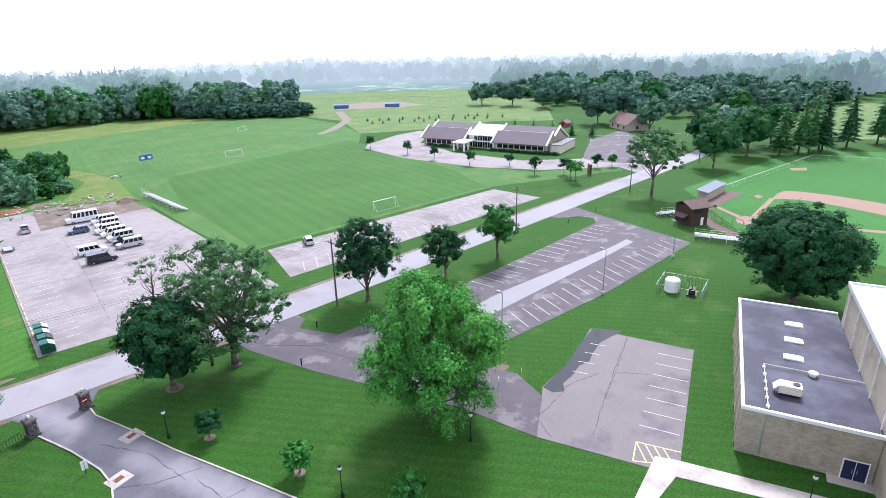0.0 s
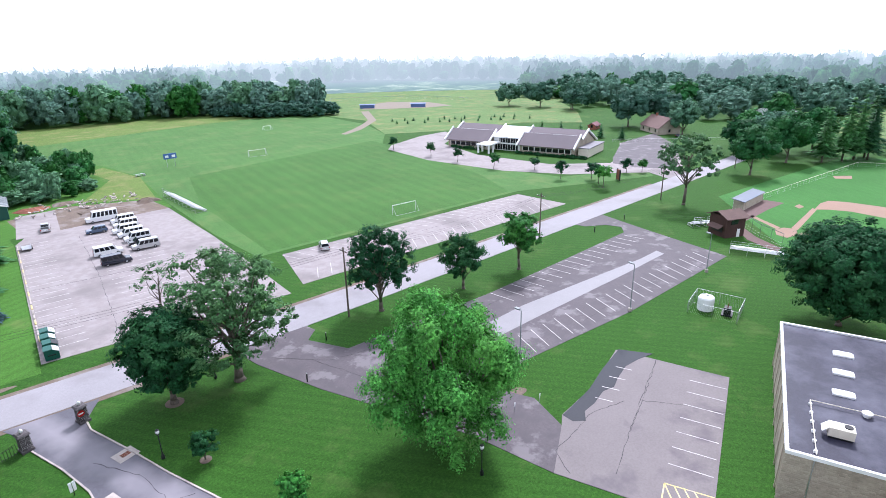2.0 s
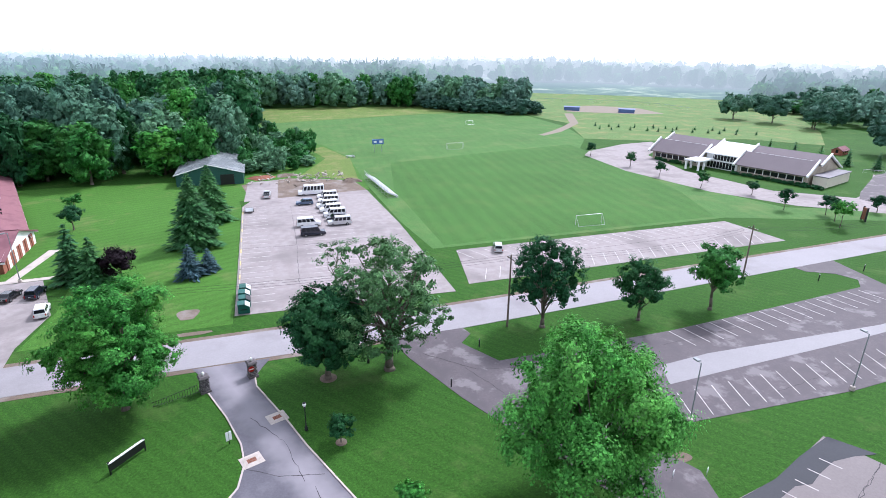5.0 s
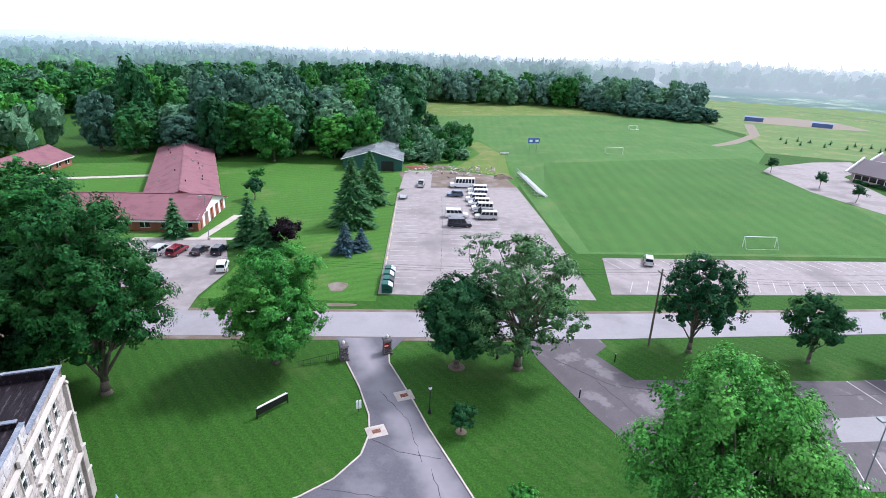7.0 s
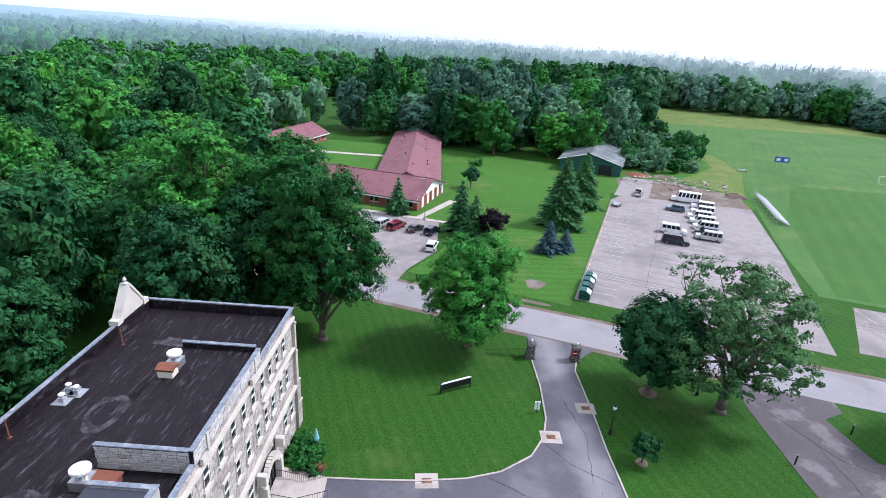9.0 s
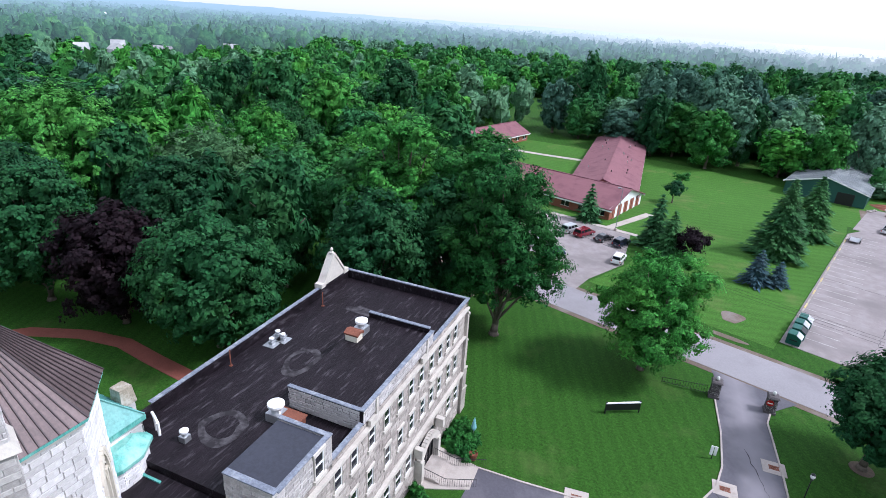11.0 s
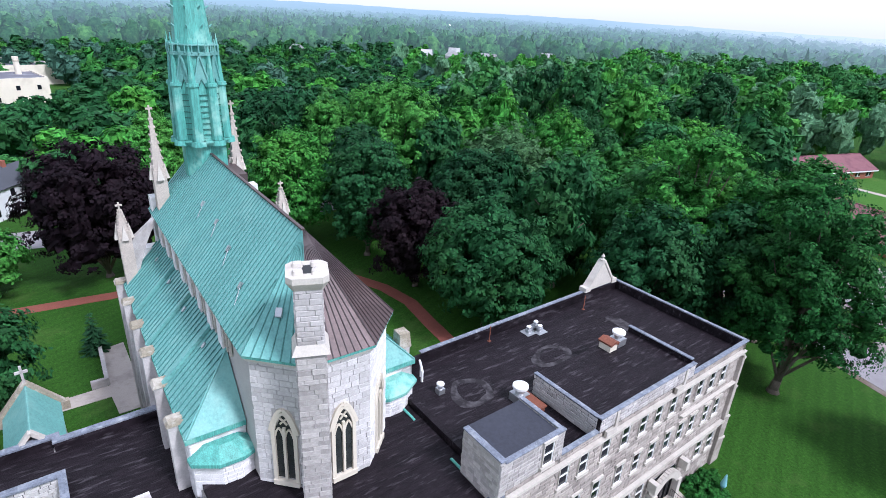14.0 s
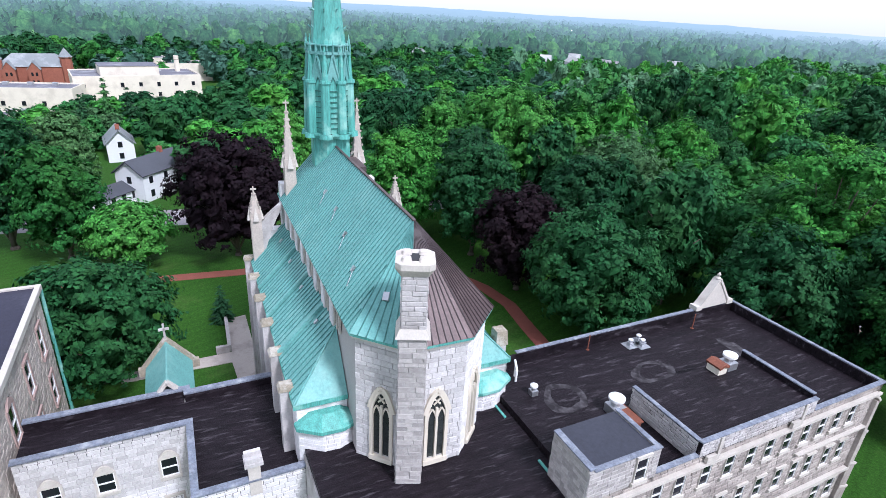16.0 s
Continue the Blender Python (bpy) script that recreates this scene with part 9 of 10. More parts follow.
# ---------------------------------------------------------------- red-roofed buildings
def long_house(m, length, depth, ez, rz, label, n_win):
    """A low brick building with a shingle roof; the ridge runs along x."""
    h = thing("brick_building", m, label, "building", "maroon-roofed buildings")
    part("wall", gable_walls(Shape(), 0, length, 0, depth, ez, rz - 0.1), RED_BRICK, h)
    part("roof", gable_roof(Shape(), 0, length, 0, depth, ez, rz, 0.7, 0.22), RED_ROOF, h, "maroon shingle roof")
    part("ridge_cap", Shape().beam((-0.7, depth / 2, rz + 0.05), (length + 0.7, depth / 2, rz + 0.05), 0.35, 0.1), RED_ROOF, h)
    for y in (-0.72, depth + 0.6):
        part("fascia", Shape().box(-0.7, y, ez - 0.75, length + 0.7, y + 0.12, ez - 0.42), WHITE, h)
    for k in range(n_win):
        x = length * (k + 0.5) / n_win
        w = part("window", Shape().box(x - 1.0, -0.05, 0.8, x + 1.0, 0.02, 2.2), GLASS, h)
        part("frame", Shape().box(x - 1.1, -0.08, 0.7, x + 1.1, -0.03, 0.8).box(x - 1.1, -0.08, 2.2, x + 1.1, -0.03, 2.35).box(x - 0.06, -0.08, 0.8, x + 0.06, -0.03, 2.2), WHITE, w)
    return h


lh = long_house(pose(-86.6, 114.6, 0, 0, 0, 1.8), 40.0, 18.6, 2.9, 5.8, "low brick building with maroon roof and white gable", 9)
g = Shape()
g.add([(40.05, -0.7, 2.75), (40.05, 19.3, 2.75), (40.05, 9.3, 5.65)], [(0, 1, 2)])
part("white_gable", g, WHITE, lh, "white boarded gable end")
for y in (2.2, 5.8, 9.4, 13.0, 16.6):
    part("end_pier", Shape().box(40.0, y - 0.5, 0, 40.12, y + 0.5, 2.7), RED_BRICK, lh)
    part("end_panel", Shape().box(40.0, y + 0.6, 0, 40.08, y + 1.9, 2.7), WHITE, lh)
l2 = long_house(pose(-47.5, 131.5, 0, 0, 0, 110.8), 73, 16.4, 2.9, 5.7, "long brick wing with a maroon shingle roof", 12)
rv = random.Random(4)
for k in range(18):
    x, f = rv.uniform(6, 64), rv.uniform(0.12, 0.9)
    y = 16.4 * f
    z = 2.9 + 2.8 * (1 - abs(2 * f - 1))
    part("roof_vent", Shape().tube((x, y, z - 0.1), (x, y, z + 0.5), 0.14, n=7), STEEL if k % 2 else BLACK, l2)
long_house(pose(-107.2, 130, 0, 0, 0, 92), 47, 12.5, 3.0, 6.0, "further low brick building with maroon roof", 10)
flat("barn_path", [(-79, 164), (-78, 167), (-92, 162.5), (-106, 159), (-106, 156.5), (-92, 160)], 0.05, CONCRETE, "pale path between the maroon-roofed buildings", "footpath")

# ---------------------------------------------------------------- green shed
sh = thing("green_shed", pose(-24.4, 180, 0), "dark green metal shed with grey roof", "shed")
part("wall", gable_walls(Shape(), 0, 19.2, 0, 30, 3.7, 6.3, "y"), SHED_GREEN, sh)
part("roof", gable_roof(Shape(), 0, 19.2, 0, 30, 3.7, 6.4, 0.5, 0.12, "y"), GREY_ROOF, sh, "grey ribbed metal roof")
rib = Shape()
for k in range(30):
    y = 0.2 + k * 1.0
    for x0, x1 in ((-0.5, 9.6), (19.7, 9.6)):
        rib.beam((x0, y, 3.62), (x1, y, 6.46), 0.06, 0.06)
part("roof_ribs", rib, GREY_ROOF, sh)["kind"] = "stuff"
part("gable_trim", Shape().beam((-0.6, -0.52, 3.55), (9.6, -0.52, 6.42), 0.08, 0.3).beam((9.6, -0.52, 6.42), (19.8, -0.52, 3.55), 0.08, 0.3), WHITE, sh)
part("roll_door", Shape().box(12.5, -0.05, 0, 16.5, 0.0, 3.2), BLACK, sh)
part("ridge_vent", Shape().box(9.1, 8, 6.3, 10.1, 9, 7.0), STEEL, sh)

# debris and mounds behind the lot
rd = random.Random(12)
for x, y, r, hgt, m, lab in ((14, 172, 4.0, 0.9, DIRT, "low mound of brown earth"), (20, 168, 2.6, 0.6, DIRT, "low mound of dark earth"), (27, 174, 2.2, 1.3, DIRT, "heap of dark earth"), (0, 186, 3.0, 0.9, RUST, "heap of reddish brush and scrap"), (8, 188, 2.6, 0.8, DIRT, "heap of brush and earth")):
    s = Shape()
    n, rings = 16, 5
    for j in range(rings + 1):
        f = j / rings
        for i in range(n):
            a = 2 * math.pi * i / n
            k = r * (1 - f) * (1 + 0.25 * math.sin(3 * a + x) + rd.uniform(-0.1, 0.1))
            s.v.append((x + 1.5 * k * math.cos(a), y + k * math.sin(a), -0.05 + hgt * (1 - (1 - f) ** 2) * rd.uniform(0.85, 1.1)))
    for j in range(rings):
        for i in range(n):
            s.f.append((j * n + i, j * n + (i + 1) % n, (j + 1) * n + (i + 1) % n, (j + 1) * n + i))
    solid("earth_mound", s, m, lab, "earth mound", "mounds behind the lot")
s = Shape()
for k in range(90):
    x, y = rd.uniform(-4, 26), rd.uniform(176, 190)
    w = rd.uniform(0.3, 1.3)
    s.beam((x, y, 0.15), (x + rd.uniform(-1.4, 1.4), y + rd.uniform(-1, 1), rd.uniform(0.1, 0.7)), w * 0.5, 0.25)
solid("rubble", s, CONCRETE, "scattered pale boards and concrete rubble", "rubble", kind="stuff")
shrub_spots = scatter(np.random.default_rng(5), [(-6, 194), (8, 190), (17, 203), (22, 222), (18, 236), (4, 256), (-6, 244)], 5.2)
mixed_wood("shrubs", shrub_spots, HAZY, MID_P, "overgrown shrubs and young trees behind the debris", 21, (4, 12), (5, 8))
edge = scatter(np.random.default_rng(6), [(112, 378), (140, 345), (168, 328), (182, 338), (172, 352), (142, 366), (118, 394)], 7)
woodland("wood_edge_shrubs", edge, LEAF_BLUE_HAZE, "rounded bushes along the wood's edge", MID_P, 22, (7, 12), (9, 13), "shrubs")
bed = scatter(np.random.default_rng(8), campus_poly([(13.2, -46.5), (13.2, -41.6), (10.5, -41.4), (10.2, -44.5), (11.5, -46.8)]), 0.9) + scatter(np.random.default_rng(9), campus_poly([(13.2, -36.6), (13.2, -30), (11.6, -30), (11.2, -35)]), 0.9)
woodland("foundation_shrubs", bed, LEAF_MID, "leafy green shrubs along the hall's foot", MID_P, 23, (0.9, 1.9), (1.2, 1.8), "shrubs")
q = thing("planter", CAMPUS @ pose(9.8, -41.9, 0.09), "terracotta planter pot by the forecourt", "planter")
part("pot", Shape().lathe(0, 0, [(0.3, 0), (0.42, 0.5), (0.46, 0.75), (0.4, 0.75), (0.36, 0.6)], 14), RUST, q)
part("plant", quads_mesh("plant", leaf_cloud(np.random.default_rng(3), [(0, 0, 0.85, 0.35, 0.35, 0.3)], 10, 12, 0.16, 0.15), LEAF_MID), LEAF_MID, q)
q = thing("garden_umbrella", CAMPUS @ pose(10.9, -44.9, 0), "folded pale blue parasol standing in the shrubs", "parasol")
part("pole", Shape().tube((0, 0, 0), (0, 0, 2.5), 0.03, n=6), STEEL, q)
part("canopy", Shape().lathe(0, 0, [(0.2, 1.0), (0.3, 1.3), (0.1, 2.3), (0.03, 2.5)], 8), paint("pale_blue_canvas", (0.2, 0.45, 0.5), 0.8), q)

# ---------------------------------------------------------------- things on the stone hall's roof
def mushroom(a, b, z, r, h, label, box=None):
    v = thing("roof_vent", CAMPUS @ pose(a, b, z), label, "roof vent", "vents on the stone hall")
    part("base", Shape().box(-r * 0.9, -r * 0.9, -0.02, r * 0.9, r * 0.9, h * 0.45), STEEL, v)
    part("neck", Shape().lathe(0, 0, [(r * 0.62, h * 0.45), (r * 0.6, h * 0.75)], 14), STEEL, v)
    part("cap", Shape().lathe(0, 0, [(r * 0.8, h * 0.7), (r, h * 0.78), (r, h * 0.9), (r * 0.5, h), (0.02, h * 1.02)], 16), WHITE, v, "white mushroom cap")


mushroom(19.0, -36.1, 14.96, 0.55, 1.35, "white capped roof vent beside a rusted box")
q = thing("rusted_housing", CAMPUS @ pose(19.0, -34.9, 14.96, 0, 0, 0), "rust-red gabled vent housing on the roof", "vent housing", "vents on the stone hall")
part("body", Shape().box(-0.55, -0.45, 0, 0.55, 0.45, 0.55), CREAM, q)
part("lid", gable_roof(Shape(), -0.6, 0.6, -0.5, 0.5, 0.75, 0.95, 0.05, 0.22), RUST, q, "rusted lid")
mushroom(19.7, -25.8, 13.26, 0.6, 1.5, "white capped roof vent near the tall bay")
q = thing("rusted_housing", CAMPUS @ pose(18.6, -26.0, 13.26), "rust-red low vent housing on the roof", "vent housing", "vents on the stone hall")
part("body", Shape().box(-0.9, -0.4, 0, 0.9, 0.4, 0.5), RUST, q)
part("lid", Shape().box(-1.0, -0.5, 0.5, 1.0, 0.5, 0.62), RUST, q)
mushroom(23.6, -21.4, 13.26, 0.3, 0.95, "small white roof vent")
for a, b in ((26.1, -33.2), (26.4, -34.4), (25.7, -34.2)):
    mushroom(a, b, 13.26, 0.22, 0.7, "small pale roof vent on a flashing plate")
    flat_ = Shape().box(-0.55, -0.55, 0, 0.55, 0.55, 0.03)
    solid("flashing_plate", flat_, STEEL, "pale square flashing on the roof", "flashing", "flashings on the stone hall", m=CAMPUS @ pose(a, b, 13.262))
for a, b in ((26.9, -29.2), (26.2, -40.9)):
    q = thing("roof_mast", CAMPUS @ pose(a, b, 13.26), "thin rusty mast by the parapet", "mast", "masts on the stone hall")
    part("rod", Shape().tube((0, 0, 0), (0, 0, 1.5), 0.05, n=6), RUST, q)
    part("foot", Shape().box(-0.12, -0.12, 0, 0.12, 0.12, 0.06), RUST, q)
def blot(a, b, ra, rb, z, wob, k0):
    ring = [2 * math.pi * i / 28 for i in range(28)]
    return Shape().prism([(a + ra * math.cos(t) * (1 + wob * math.sin(3 * t + k0) + 0.3 * wob * math.sin(7 * t)), b + rb * math.sin(t) * (1 + wob * math.cos(2 * t + k0))) for t in ring], z, z + 0.012)


for a, b, ra, rb, k0 in ((22.4, -23.5, 1.05, 1.2, 0.4), (22.4, -32.3, 0.9, 1.3, 2.0)):
    solid("roof_silt", blot(a - 0.1, b + 0.1, ra * 1.55, rb * 1.5, 13.262, 0.1, k0 + 1), SILT, "pale dried silt ring on the black roof", "silt", kind="structure", m=CAMPUS)
    solid("roof_patch", blot(a, b, ra, rb, 13.276, 0.12, k0), ROOFING, "round dark repair patch on the black roof", "roof patch", kind="structure", m=CAMPUS)
solid("roof_silt", blot(22.2, -41.9, 1.5, 0.9, 13.262, 0.3, 0.2), SILT, "pale scuffed silt beside the raised bay", "silt", kind="structure", m=CAMPUS)
q = thing("parapet_pipe", CAMPUS, "white pipe bracket at the roof corner", "pipe")
part("run", Shape().tube((26.6, -21.6, 14.3), (25.4, -21.0, 14.3), 0.1, n=8).tube((25.4, -21.0, 14.3), (25.4, -21.0, 13.3), 0.1, n=8).tube((26.0, -21.3, 14.3), (26.0, -21.3, 13.3), 0.1, n=8), WHITE, q)
for a, b, t_ in ((24.0, -18.3, 0), (16.5, -18.2, 0)):
    solid("copper_strip", Shape().box(-1.6, -0.08, 0, 1.6, 0.08, 0.1), COPPER_DEEP, "loose green copper strip on the low roof", "copper strip", "copper strips", m=CAMPUS @ pose(a, b, 12.96, 0, 0, t_))

# ---------------------------------------------------------------- lodge
LM = pose(147.6, 183.6, 0, 0, 0, -71.9)
lodge = thing("lodge", LM, "low modern lodge with stepped taupe roofs and white gables", "building")
SLOPES = ((0.4, 3.35, 7.0, 7.4), (7.0, 7.4, 9.8, 6.0), (9.8, 6.0, 15.6, 8.6), (15.6, 8.6, 26.5, 3.4))
for x0, x1 in ((0, 20.6), (34, 57.2)):
    sec = [(2.0, 0), (25.5, 0), (25.5, 3.5), (15.6, 8.2), (9.8, 5.6), (7.0, 7.0), (2.0, 3.9)]
    k = len(sec)
    part("wall", Shape().add([(e, y, z) for e in (x0 + 0.3, x1 - 0.3) for y, z in sec], [tuple(range(k))[::-1], tuple(range(k, 2 * k))] + [(i, (i + 1) % k, k + (i + 1) % k, k + i) for i in range(k)]), TAN_BRICK, lodge)
    for y0, z0, y1, z1 in SLOPES:
        part("roof", Shape().slab([(x0, y0, z0), (x1, y0, z0), (x1, y1, z1), (x0, y1, z1)], 0.25), LODGE_ROOF, lodge, "taupe shingle roof slope")
    for e in (x0 - 0.3, x1 + 0.3):
        for y0, z0, y1, z1 in (SLOPES[0], SLOPES[2]):
            part("gable_parapet", Shape().beam((e, y0 - 0.6, z0 - 0.1), (e, y1 + 0.3, z1 + 0.45), 0.55, 0.7), WHITE, lodge, "white sloping gable parapet")
        part("gable_parapet", Shape().beam((e, 15.6, 8.7), (e, 27, 3.4), 0.55, 0.5), WHITE, lodge)
    part("window_band", Shape().box(x0 + 1.5, 1.94, 1.2, x1 - 1.5, 2.0, 2.6), GLASS, lodge)
    n = int((x1 - x0) / 2.6)
    for k in range(n + 1):
        e = x0 + 1.5 + (x1 - x0 - 3) * k / n
        part("mullion", Shape().box(e - 0.12, 1.88, 1.0, e + 0.12, 1.95, 2.8), WHITE, lodge)
    part("clerestory", Shape().box(x0 + 2, 8.6, 6.6, x1 - 2, 8.7, 7.2), WHITE, lodge)
part("entrance_hall", Shape().box(21.4, 4.0, 0, 33.2, 22, 5.6), WHITE, lodge)
part("entrance_roof", Shape().slab([(21.0, 3.0, 5.6), (33.6, 3.0, 5.6), (33.6, 16.0, 8.4), (21.0, 16.0, 8.4)], 0.4), ROOF_WHITE, lodge, "pale sloping entrance roof")
part("entrance_glass", Shape().box(22.0, 3.9, 0.3, 32.6, 4.0, 2.6).box(24.0, 3.9, 3.2, 32.6, 4.0, 5.2), GLASS, lodge)
for k in range(10):
    part("glazing_bar", Shape().box(22.0 + k * 1.17, 3.84, 0.2, 22.12 + k * 1.17, 3.9, 5.3), WHITE, lodge)
part("porch_roof", Shape().box(19.0, -6.5, 3.2, 25.0, 3.0, 3.7), WHITE, lodge)
for x in (19.6, 24.4):
    for y in (-6.0, -2.5):
        part("porch_column", Shape().box(x - 0.3, y - 0.3, 0, x + 0.3, y + 0.3, 3.2), WHITE, lodge)
part("end_wing", Shape().box(57.8, 4, 0, 62, 22, 3.2), CREAM, lodge)
part("end_roof", Shape().box(57.6, 3.8, 3.2, 62.3, 22.2, 3.45), TOWN_GREY, lodge, "flat grey roof of the end wing")
hedge = scatter(np.random.default_rng(14), [tuple((LM @ Vector((a, b, 0)))[:2]) for a, b in ((1, 1.4), (18, 1.4), (18, -0.6), (1, -0.6))], 1.6) + scatter(np.random.default_rng(15), [tuple((LM @ Vector((a, b, 0)))[:2]) for a, b in ((34, 1.4), (62, 1.4), (62, -0.8), (34, -0.8))], 1.6)
woodland("lodge_hedge", hedge, LEAF_DARK, "clipped dark shrubs along the lodge", FAR_P, 31, (1.2, 2.0), (1.8, 2.6), "shrubs")

# ---------------------------------------------------------------- houses and town
def house(x, y, turn, w, d, ez, rz, wall, roof, label, floors=2, chimney=True):
    h = thing("house", pose(x, y, 0, 0, 0, turn), label, "house", "houses beyond the grounds")
    part("wall", gable_walls(Shape(), -w / 2, w / 2, -d / 2, d / 2, ez, rz - 0.1), wall, h)
    rf = part("roof", gable_roof(Shape(), -w / 2, w / 2, -d / 2, d / 2, ez, rz, 0.5, 0.2), roof, h)
    if chimney:
        part("chimney", Shape().box(w * 0.2, -0.4, ez, w * 0.2 + 0.8, 0.5, rz + 1.0), RED_BRICK, rf)
    for f in range(floors):
        for k in range(3):
            for s in (-1, 1):
                xx = -w / 2 + w * (k + 0.5) / 3
                wd = part("window", Shape().box(xx - 0.5, s * (d / 2 + 0.02) - 0.03, 0.9 + f * 2.8, xx + 0.5, s * (d / 2 + 0.02) + 0.03, 2.3 + f * 2.8), GLASS, h)
        for s in (-1, 1):
            part("window", Shape().box(s * (w / 2 + 0.02) - 0.03, -0.5, 0.9 + f * 2.8, s * (w / 2 + 0.02) + 0.03, 0.5, 2.3 + f * 2.8), GLASS, h)


RUSSET = surface("russet_shingles", (0.17, 0.105, 0.095), 0.85, coarse=0.3, fine=9, spread=0.14)
WHITE_WALL = surface("white_clapboard", (0.72, 0.73, 0.75), 0.7, coarse=0.5, fine=6, spread=0.06, stretch=(1, 1, 8))
DARK_SHINGLE = surface("dark_shingles", (0.07, 0.075, 0.09), 0.85, coarse=0.4, fine=8, spread=0.2)
house(247, 142, 60, 17, 11, 3.2, 7.6, TAN_BRICK, RUSSET, "low tan house with a red-brown roof", 1)
house(234.5, 171, 18, 7, 4, 2.2, 3.4, RED_BRICK, RED_ROOF, "small red shed behind the lodge", 1, False)
house(-117, -45, 159, 13, 6.6, 6.0, 8.4, WHITE_WALL, DARK_SHINGLE, "white clapboard house with dark roof and brick chimney")
house(-109.0, -50.0, 159, 8, 5, 2.9, 4.2, WHITE_WALL, DARK_SHINGLE, "low white house wing with dark roof", 1, False)
house(-145, -62.5, 25, 9, 6, 5.0, 8.0, WHITE_WALL, GREY_ROOF, "white gabled house with a porch among trees")
house(-180, -41, 20, 11, 8, 5.5, 8.5, WHITE_WALL, GREY_ROOF, "white house with grey roof among trees")
house(-180, 7, 40, 11, 9, 6.0, 9.0, RED_BRICK, DARK_SHINGLE, "brick house half hidden by trees")
house(-175, 20, 10, 9, 8, 5.0, 8.0, WHITE_WALL, GREY_ROOF, "white house half hidden by trees")
house(-235, -22, 15, 11, 9, 6.0, 9.0, WHITE_WALL, DARK_SHINGLE, "white house half hidden by trees")
house(-215, 60, 15, 11, 9, 6.0, 9.0, WHITE_WALL, DARK_SHINGLE, "white house half hidden by trees")
house(-330, 10, 25, 12, 9, 6.0, 9.5, WHITE_WALL, GREY_ROOF, "far white house among trees")
house(341, 132, 15, 14, 9, 3.2, 6.0, WHITE_WALL, GREY_ROOF, "far white house beyond the pines", 1)
house(334, 119, 15, 14, 9, 3.2, 6.0, WHITE_WALL, GREY_ROOF, "far white house beyond the pines", 1)
CREAM_WALL = surface("cream_rendered_wall", (0.70, 0.635, 0.53), 0.85, coarse=0.3, fine=5, spread=0.08, stain=(0.58, 0.52, 0.43), stain_scale=0.2)
TOWN_ROOF = surface("grey_town_roof", (0.13, 0.13, 0.16), 0.7, coarse=0.15, fine=4, spread=0.25, stain=(0.3, 0.3, 0.32), stain_scale=0.12)


def town_block(x, y, turn, w, d, h, upper, label):
    """A flat-roofed block; upper: a raised part (x0, y0, x1, y1, height) on its roof."""
    b = thing("town_block", pose(x, y, 0, 0, 0, turn), label, "building", "flat-roofed town blocks")
    part("wall", Shape().box(-w / 2, -d / 2, -0.2, w / 2, d / 2, h), CREAM_WALL, b)
    part("roof", Shape().box(-w / 2 + 0.4, -d / 2 + 0.4, h, w / 2 - 0.4, d / 2 - 0.4, h + 0.1), TOWN_ROOF, b)
    for x0, y0, x1, y1 in ((-w / 2, -d / 2, w / 2, -d / 2 + 0.4), (-w / 2, d / 2 - 0.4, w / 2, d / 2), (-w / 2, -d / 2 + 0.4, -w / 2 + 0.4, d / 2 - 0.4), (w / 2 - 0.4, -d / 2 + 0.4, w / 2, d / 2 - 0.4)):
        part("parapet", Shape().box(x0, y0, h, x1, y1, h + 0.55), CREAM_WALL, b)
    if upper:
        x0, y0, x1, y1, e = upper
        up = part("upper_storey", Shape().box(x0, y0, h, x1, y1, h + e), CREAM_WALL, b)
        part("upper_roof", Shape().box(x0 - 0.2, y0 - 0.2, h + e, x1 + 0.2, y1 + 0.2, h + e + 0.15), TOWN_ROOF, up)
    for k in range(max(2, int(w / 6))):
        xx = -w / 2 + (k + 0.5) * w / max(2, int(w / 6))
        for z in ([2.2, 6.0] if h > 8.5 else [2.2]):
            win = part("window", Shape().box(xx - 0.6, -d / 2 - 0.05, z, xx + 0.6, -d / 2 + 0.1, z + 1.5), GLASS, b)
            part("sill", Shape().box(xx - 0.7, -d / 2 - 0.15, z - 0.15, xx + 0.7, -d / 2 + 0.1, z), TRIM, win)
    for k in range(3):
        part("roof_unit", Shape().box(-w * 0.3 + k * w * 0.25, d * 0.2, h + 0.1, -w * 0.3 + k * w * 0.25 + 1.6, d * 0.2 + 1.4, h + 1.1), STEEL, b)


town_block(-239.6, -92.2, 118, 44, 24, 9.5, (-12.6, -7.9, 7.6, 6, 3.5), "long cream flat-roofed building in the town")
town_block(-208.6, -115.4, 98, 30, 14, 7.5, None, "cream windowless hall with a grey roof")
town_block(-176, -101, 110, 14, 8, 4.4, None, "low cream annexe with a grey roof")
town_block(-318, -122, 120, 30, 20, 8, None, "far pale town block with a grey roof")
town_block(-300, -90, 118, 22, 14, 8, None, "far cream town block")
q = thing("tall_chimney", pose(-251, -79.5, 0), "cream brick factory chimney in the town", "chimney")
part("stack", Shape().lathe(0, 0, [(1.2, 0), (0.95, 15.0), (1.05, 15.1), (1.05, 15.8)], 12), CREAM_WALL, q)
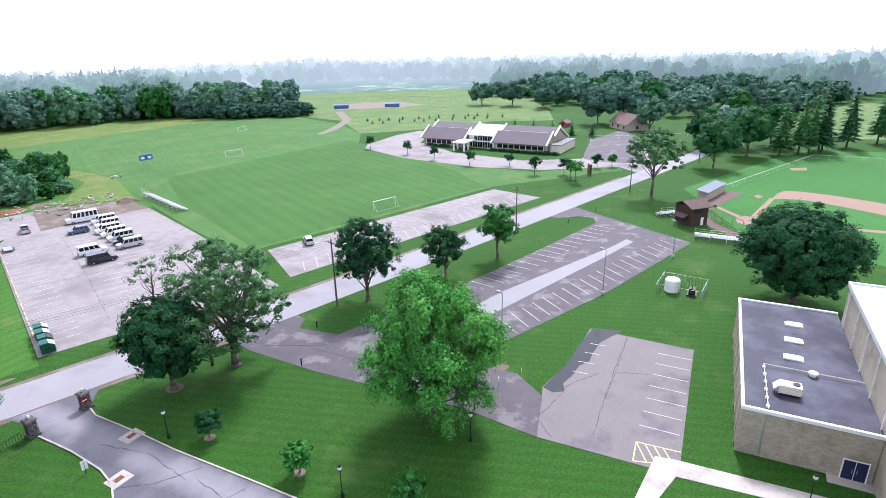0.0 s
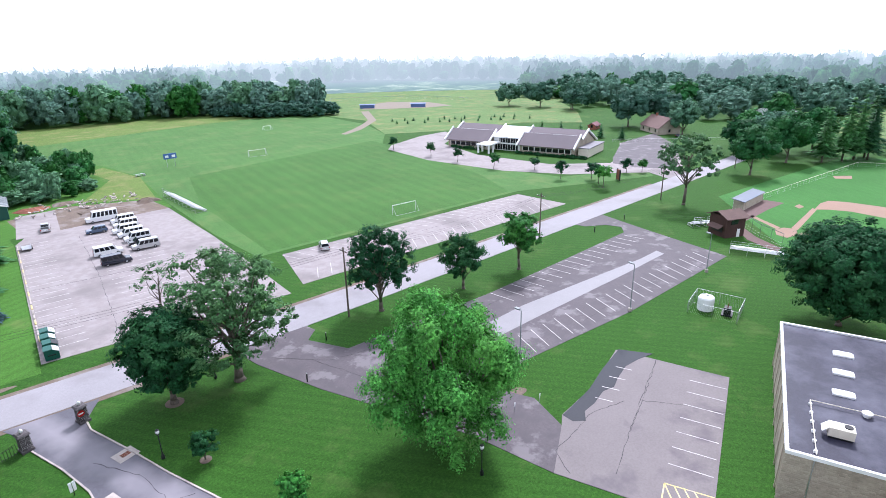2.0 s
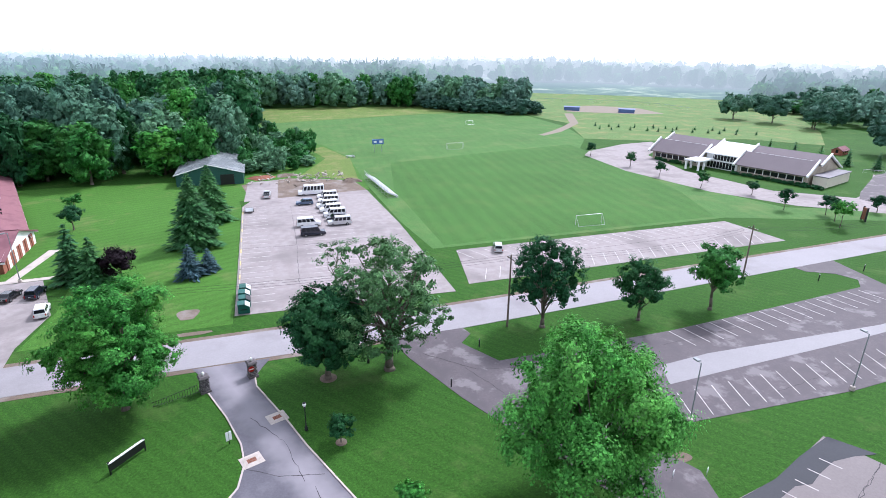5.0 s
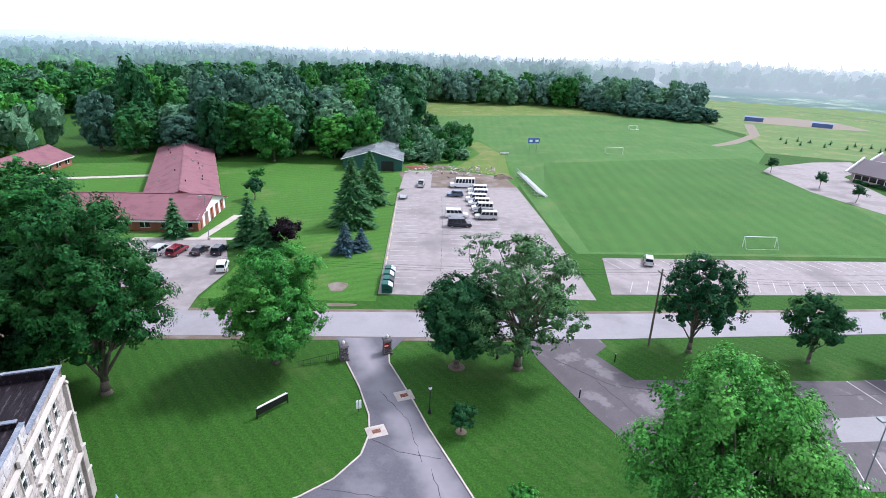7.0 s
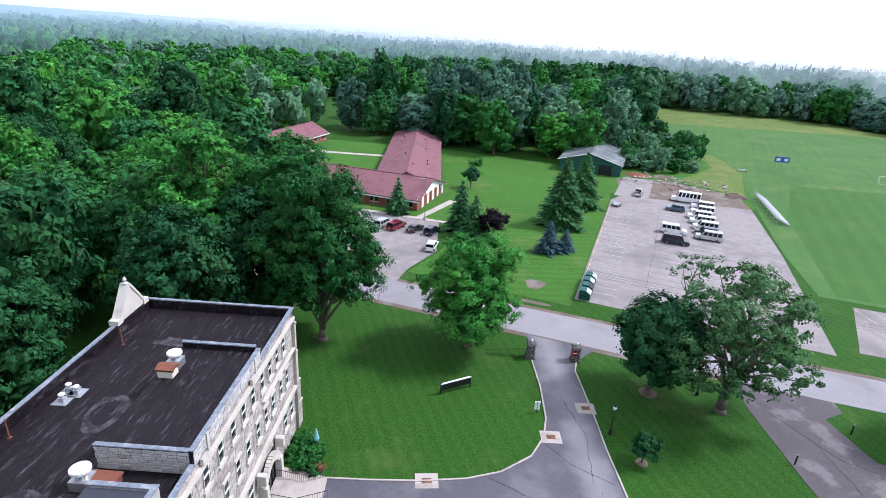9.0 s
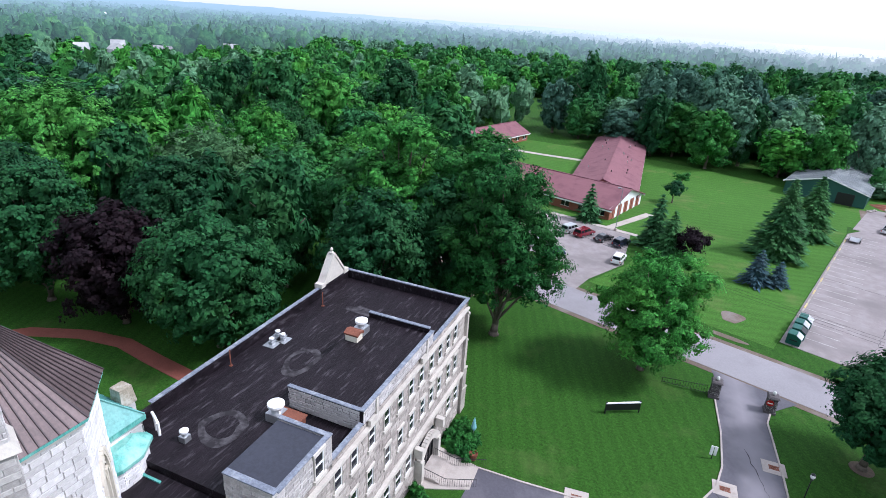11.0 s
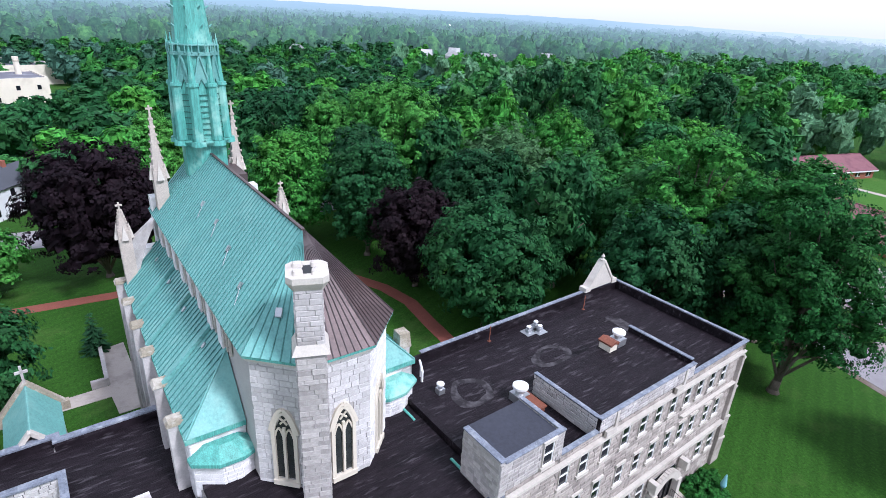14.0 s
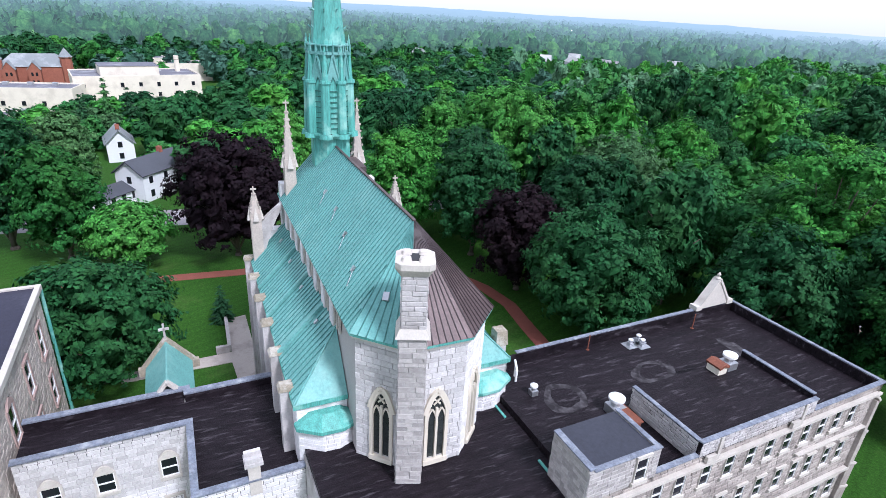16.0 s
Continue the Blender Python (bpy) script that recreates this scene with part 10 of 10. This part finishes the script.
part("band", Shape().lathe(0, 0, [(1.1, 14.2), (1.1, 14.5)], 12), TAN_BRICK, q)
vb = thing("brick_school", pose(-262, -140, 0, 0, 0, 112) @ Matrix.Scale(0.85, 4), "red brick towered building with grey roofs", "building")
part("wall", Shape().box(-15, -8, 0, 15, 8, 10), RED_BRICK, vb)
part("roof", Shape().prism([(-15.5, -8.5), (15.5, -8.5), (15.5, 8.5), (-15.5, 8.5)], 10, 15.5, [(-9, -1), (9, -1), (9, 1), (-9, 1)]), GREY_ROOF, vb)
for x in (-10, 0):
    bay = part("gabled_bay", gable_walls(Shape(), -4.5, 4.5, -2.6, 2.6, 9.5, 12.8), RED_BRICK, vb)
    bay.matrix_local = pose(x, -8.5, 0, 0, 0, 90)
    rf = part("bay_roof", gable_roof(Shape(), -4.5, 4.5, -2.6, 2.6, 9.5, 13.0, 0.3, 0.2), GREY_ROOF, bay)
    for z in (2.5, 6.2):
        for e in (-0.9, 0.9):
            part("window", Shape().box(x + e - 0.45, -13.08, z, x + e + 0.45, -12.95, z + 1.7), GLASS, vb)
tw = part("tower", Shape().lathe(13.5, -7.5, [(2.6, 0), (2.6, 14.2), (2.9, 14.3), (2.9, 14.7)], 8), RED_BRICK, vb)
part("tower_roof", Shape().lathe(13.5, -7.5, [(3.1, 14.7), (0.1, 19)], 8), GREY_ROOF, tw)
tw = part("tower", Shape().box(-16, -10, 0, -12.4, -6.4, 13.5), RED_BRICK, vb)
part("tower_roof", Shape().prism([(-16.3, -10.3), (-12.1, -10.3), (-12.1, -6.1), (-16.3, -6.1)], 13.5, 16, [(-14.2, -8.2)] * 4), GREY_ROOF, tw)
fd = thing("hilltop_hospital", pose(-830, 291, 0, 0, 0, 72), "far white complex with a domed roof", "building")
part("wings", Shape().box(-32, -6, 0, 32, 6, 12).box(-7, -8, 0, 7, 8, 15), WHITE_WALL, fd)
part("dome", Shape().lathe(0, 0, [(2.5, 15), (2.5, 18), (2, 20), (0.4, 22)], 12), WHITE_WALL, fd)
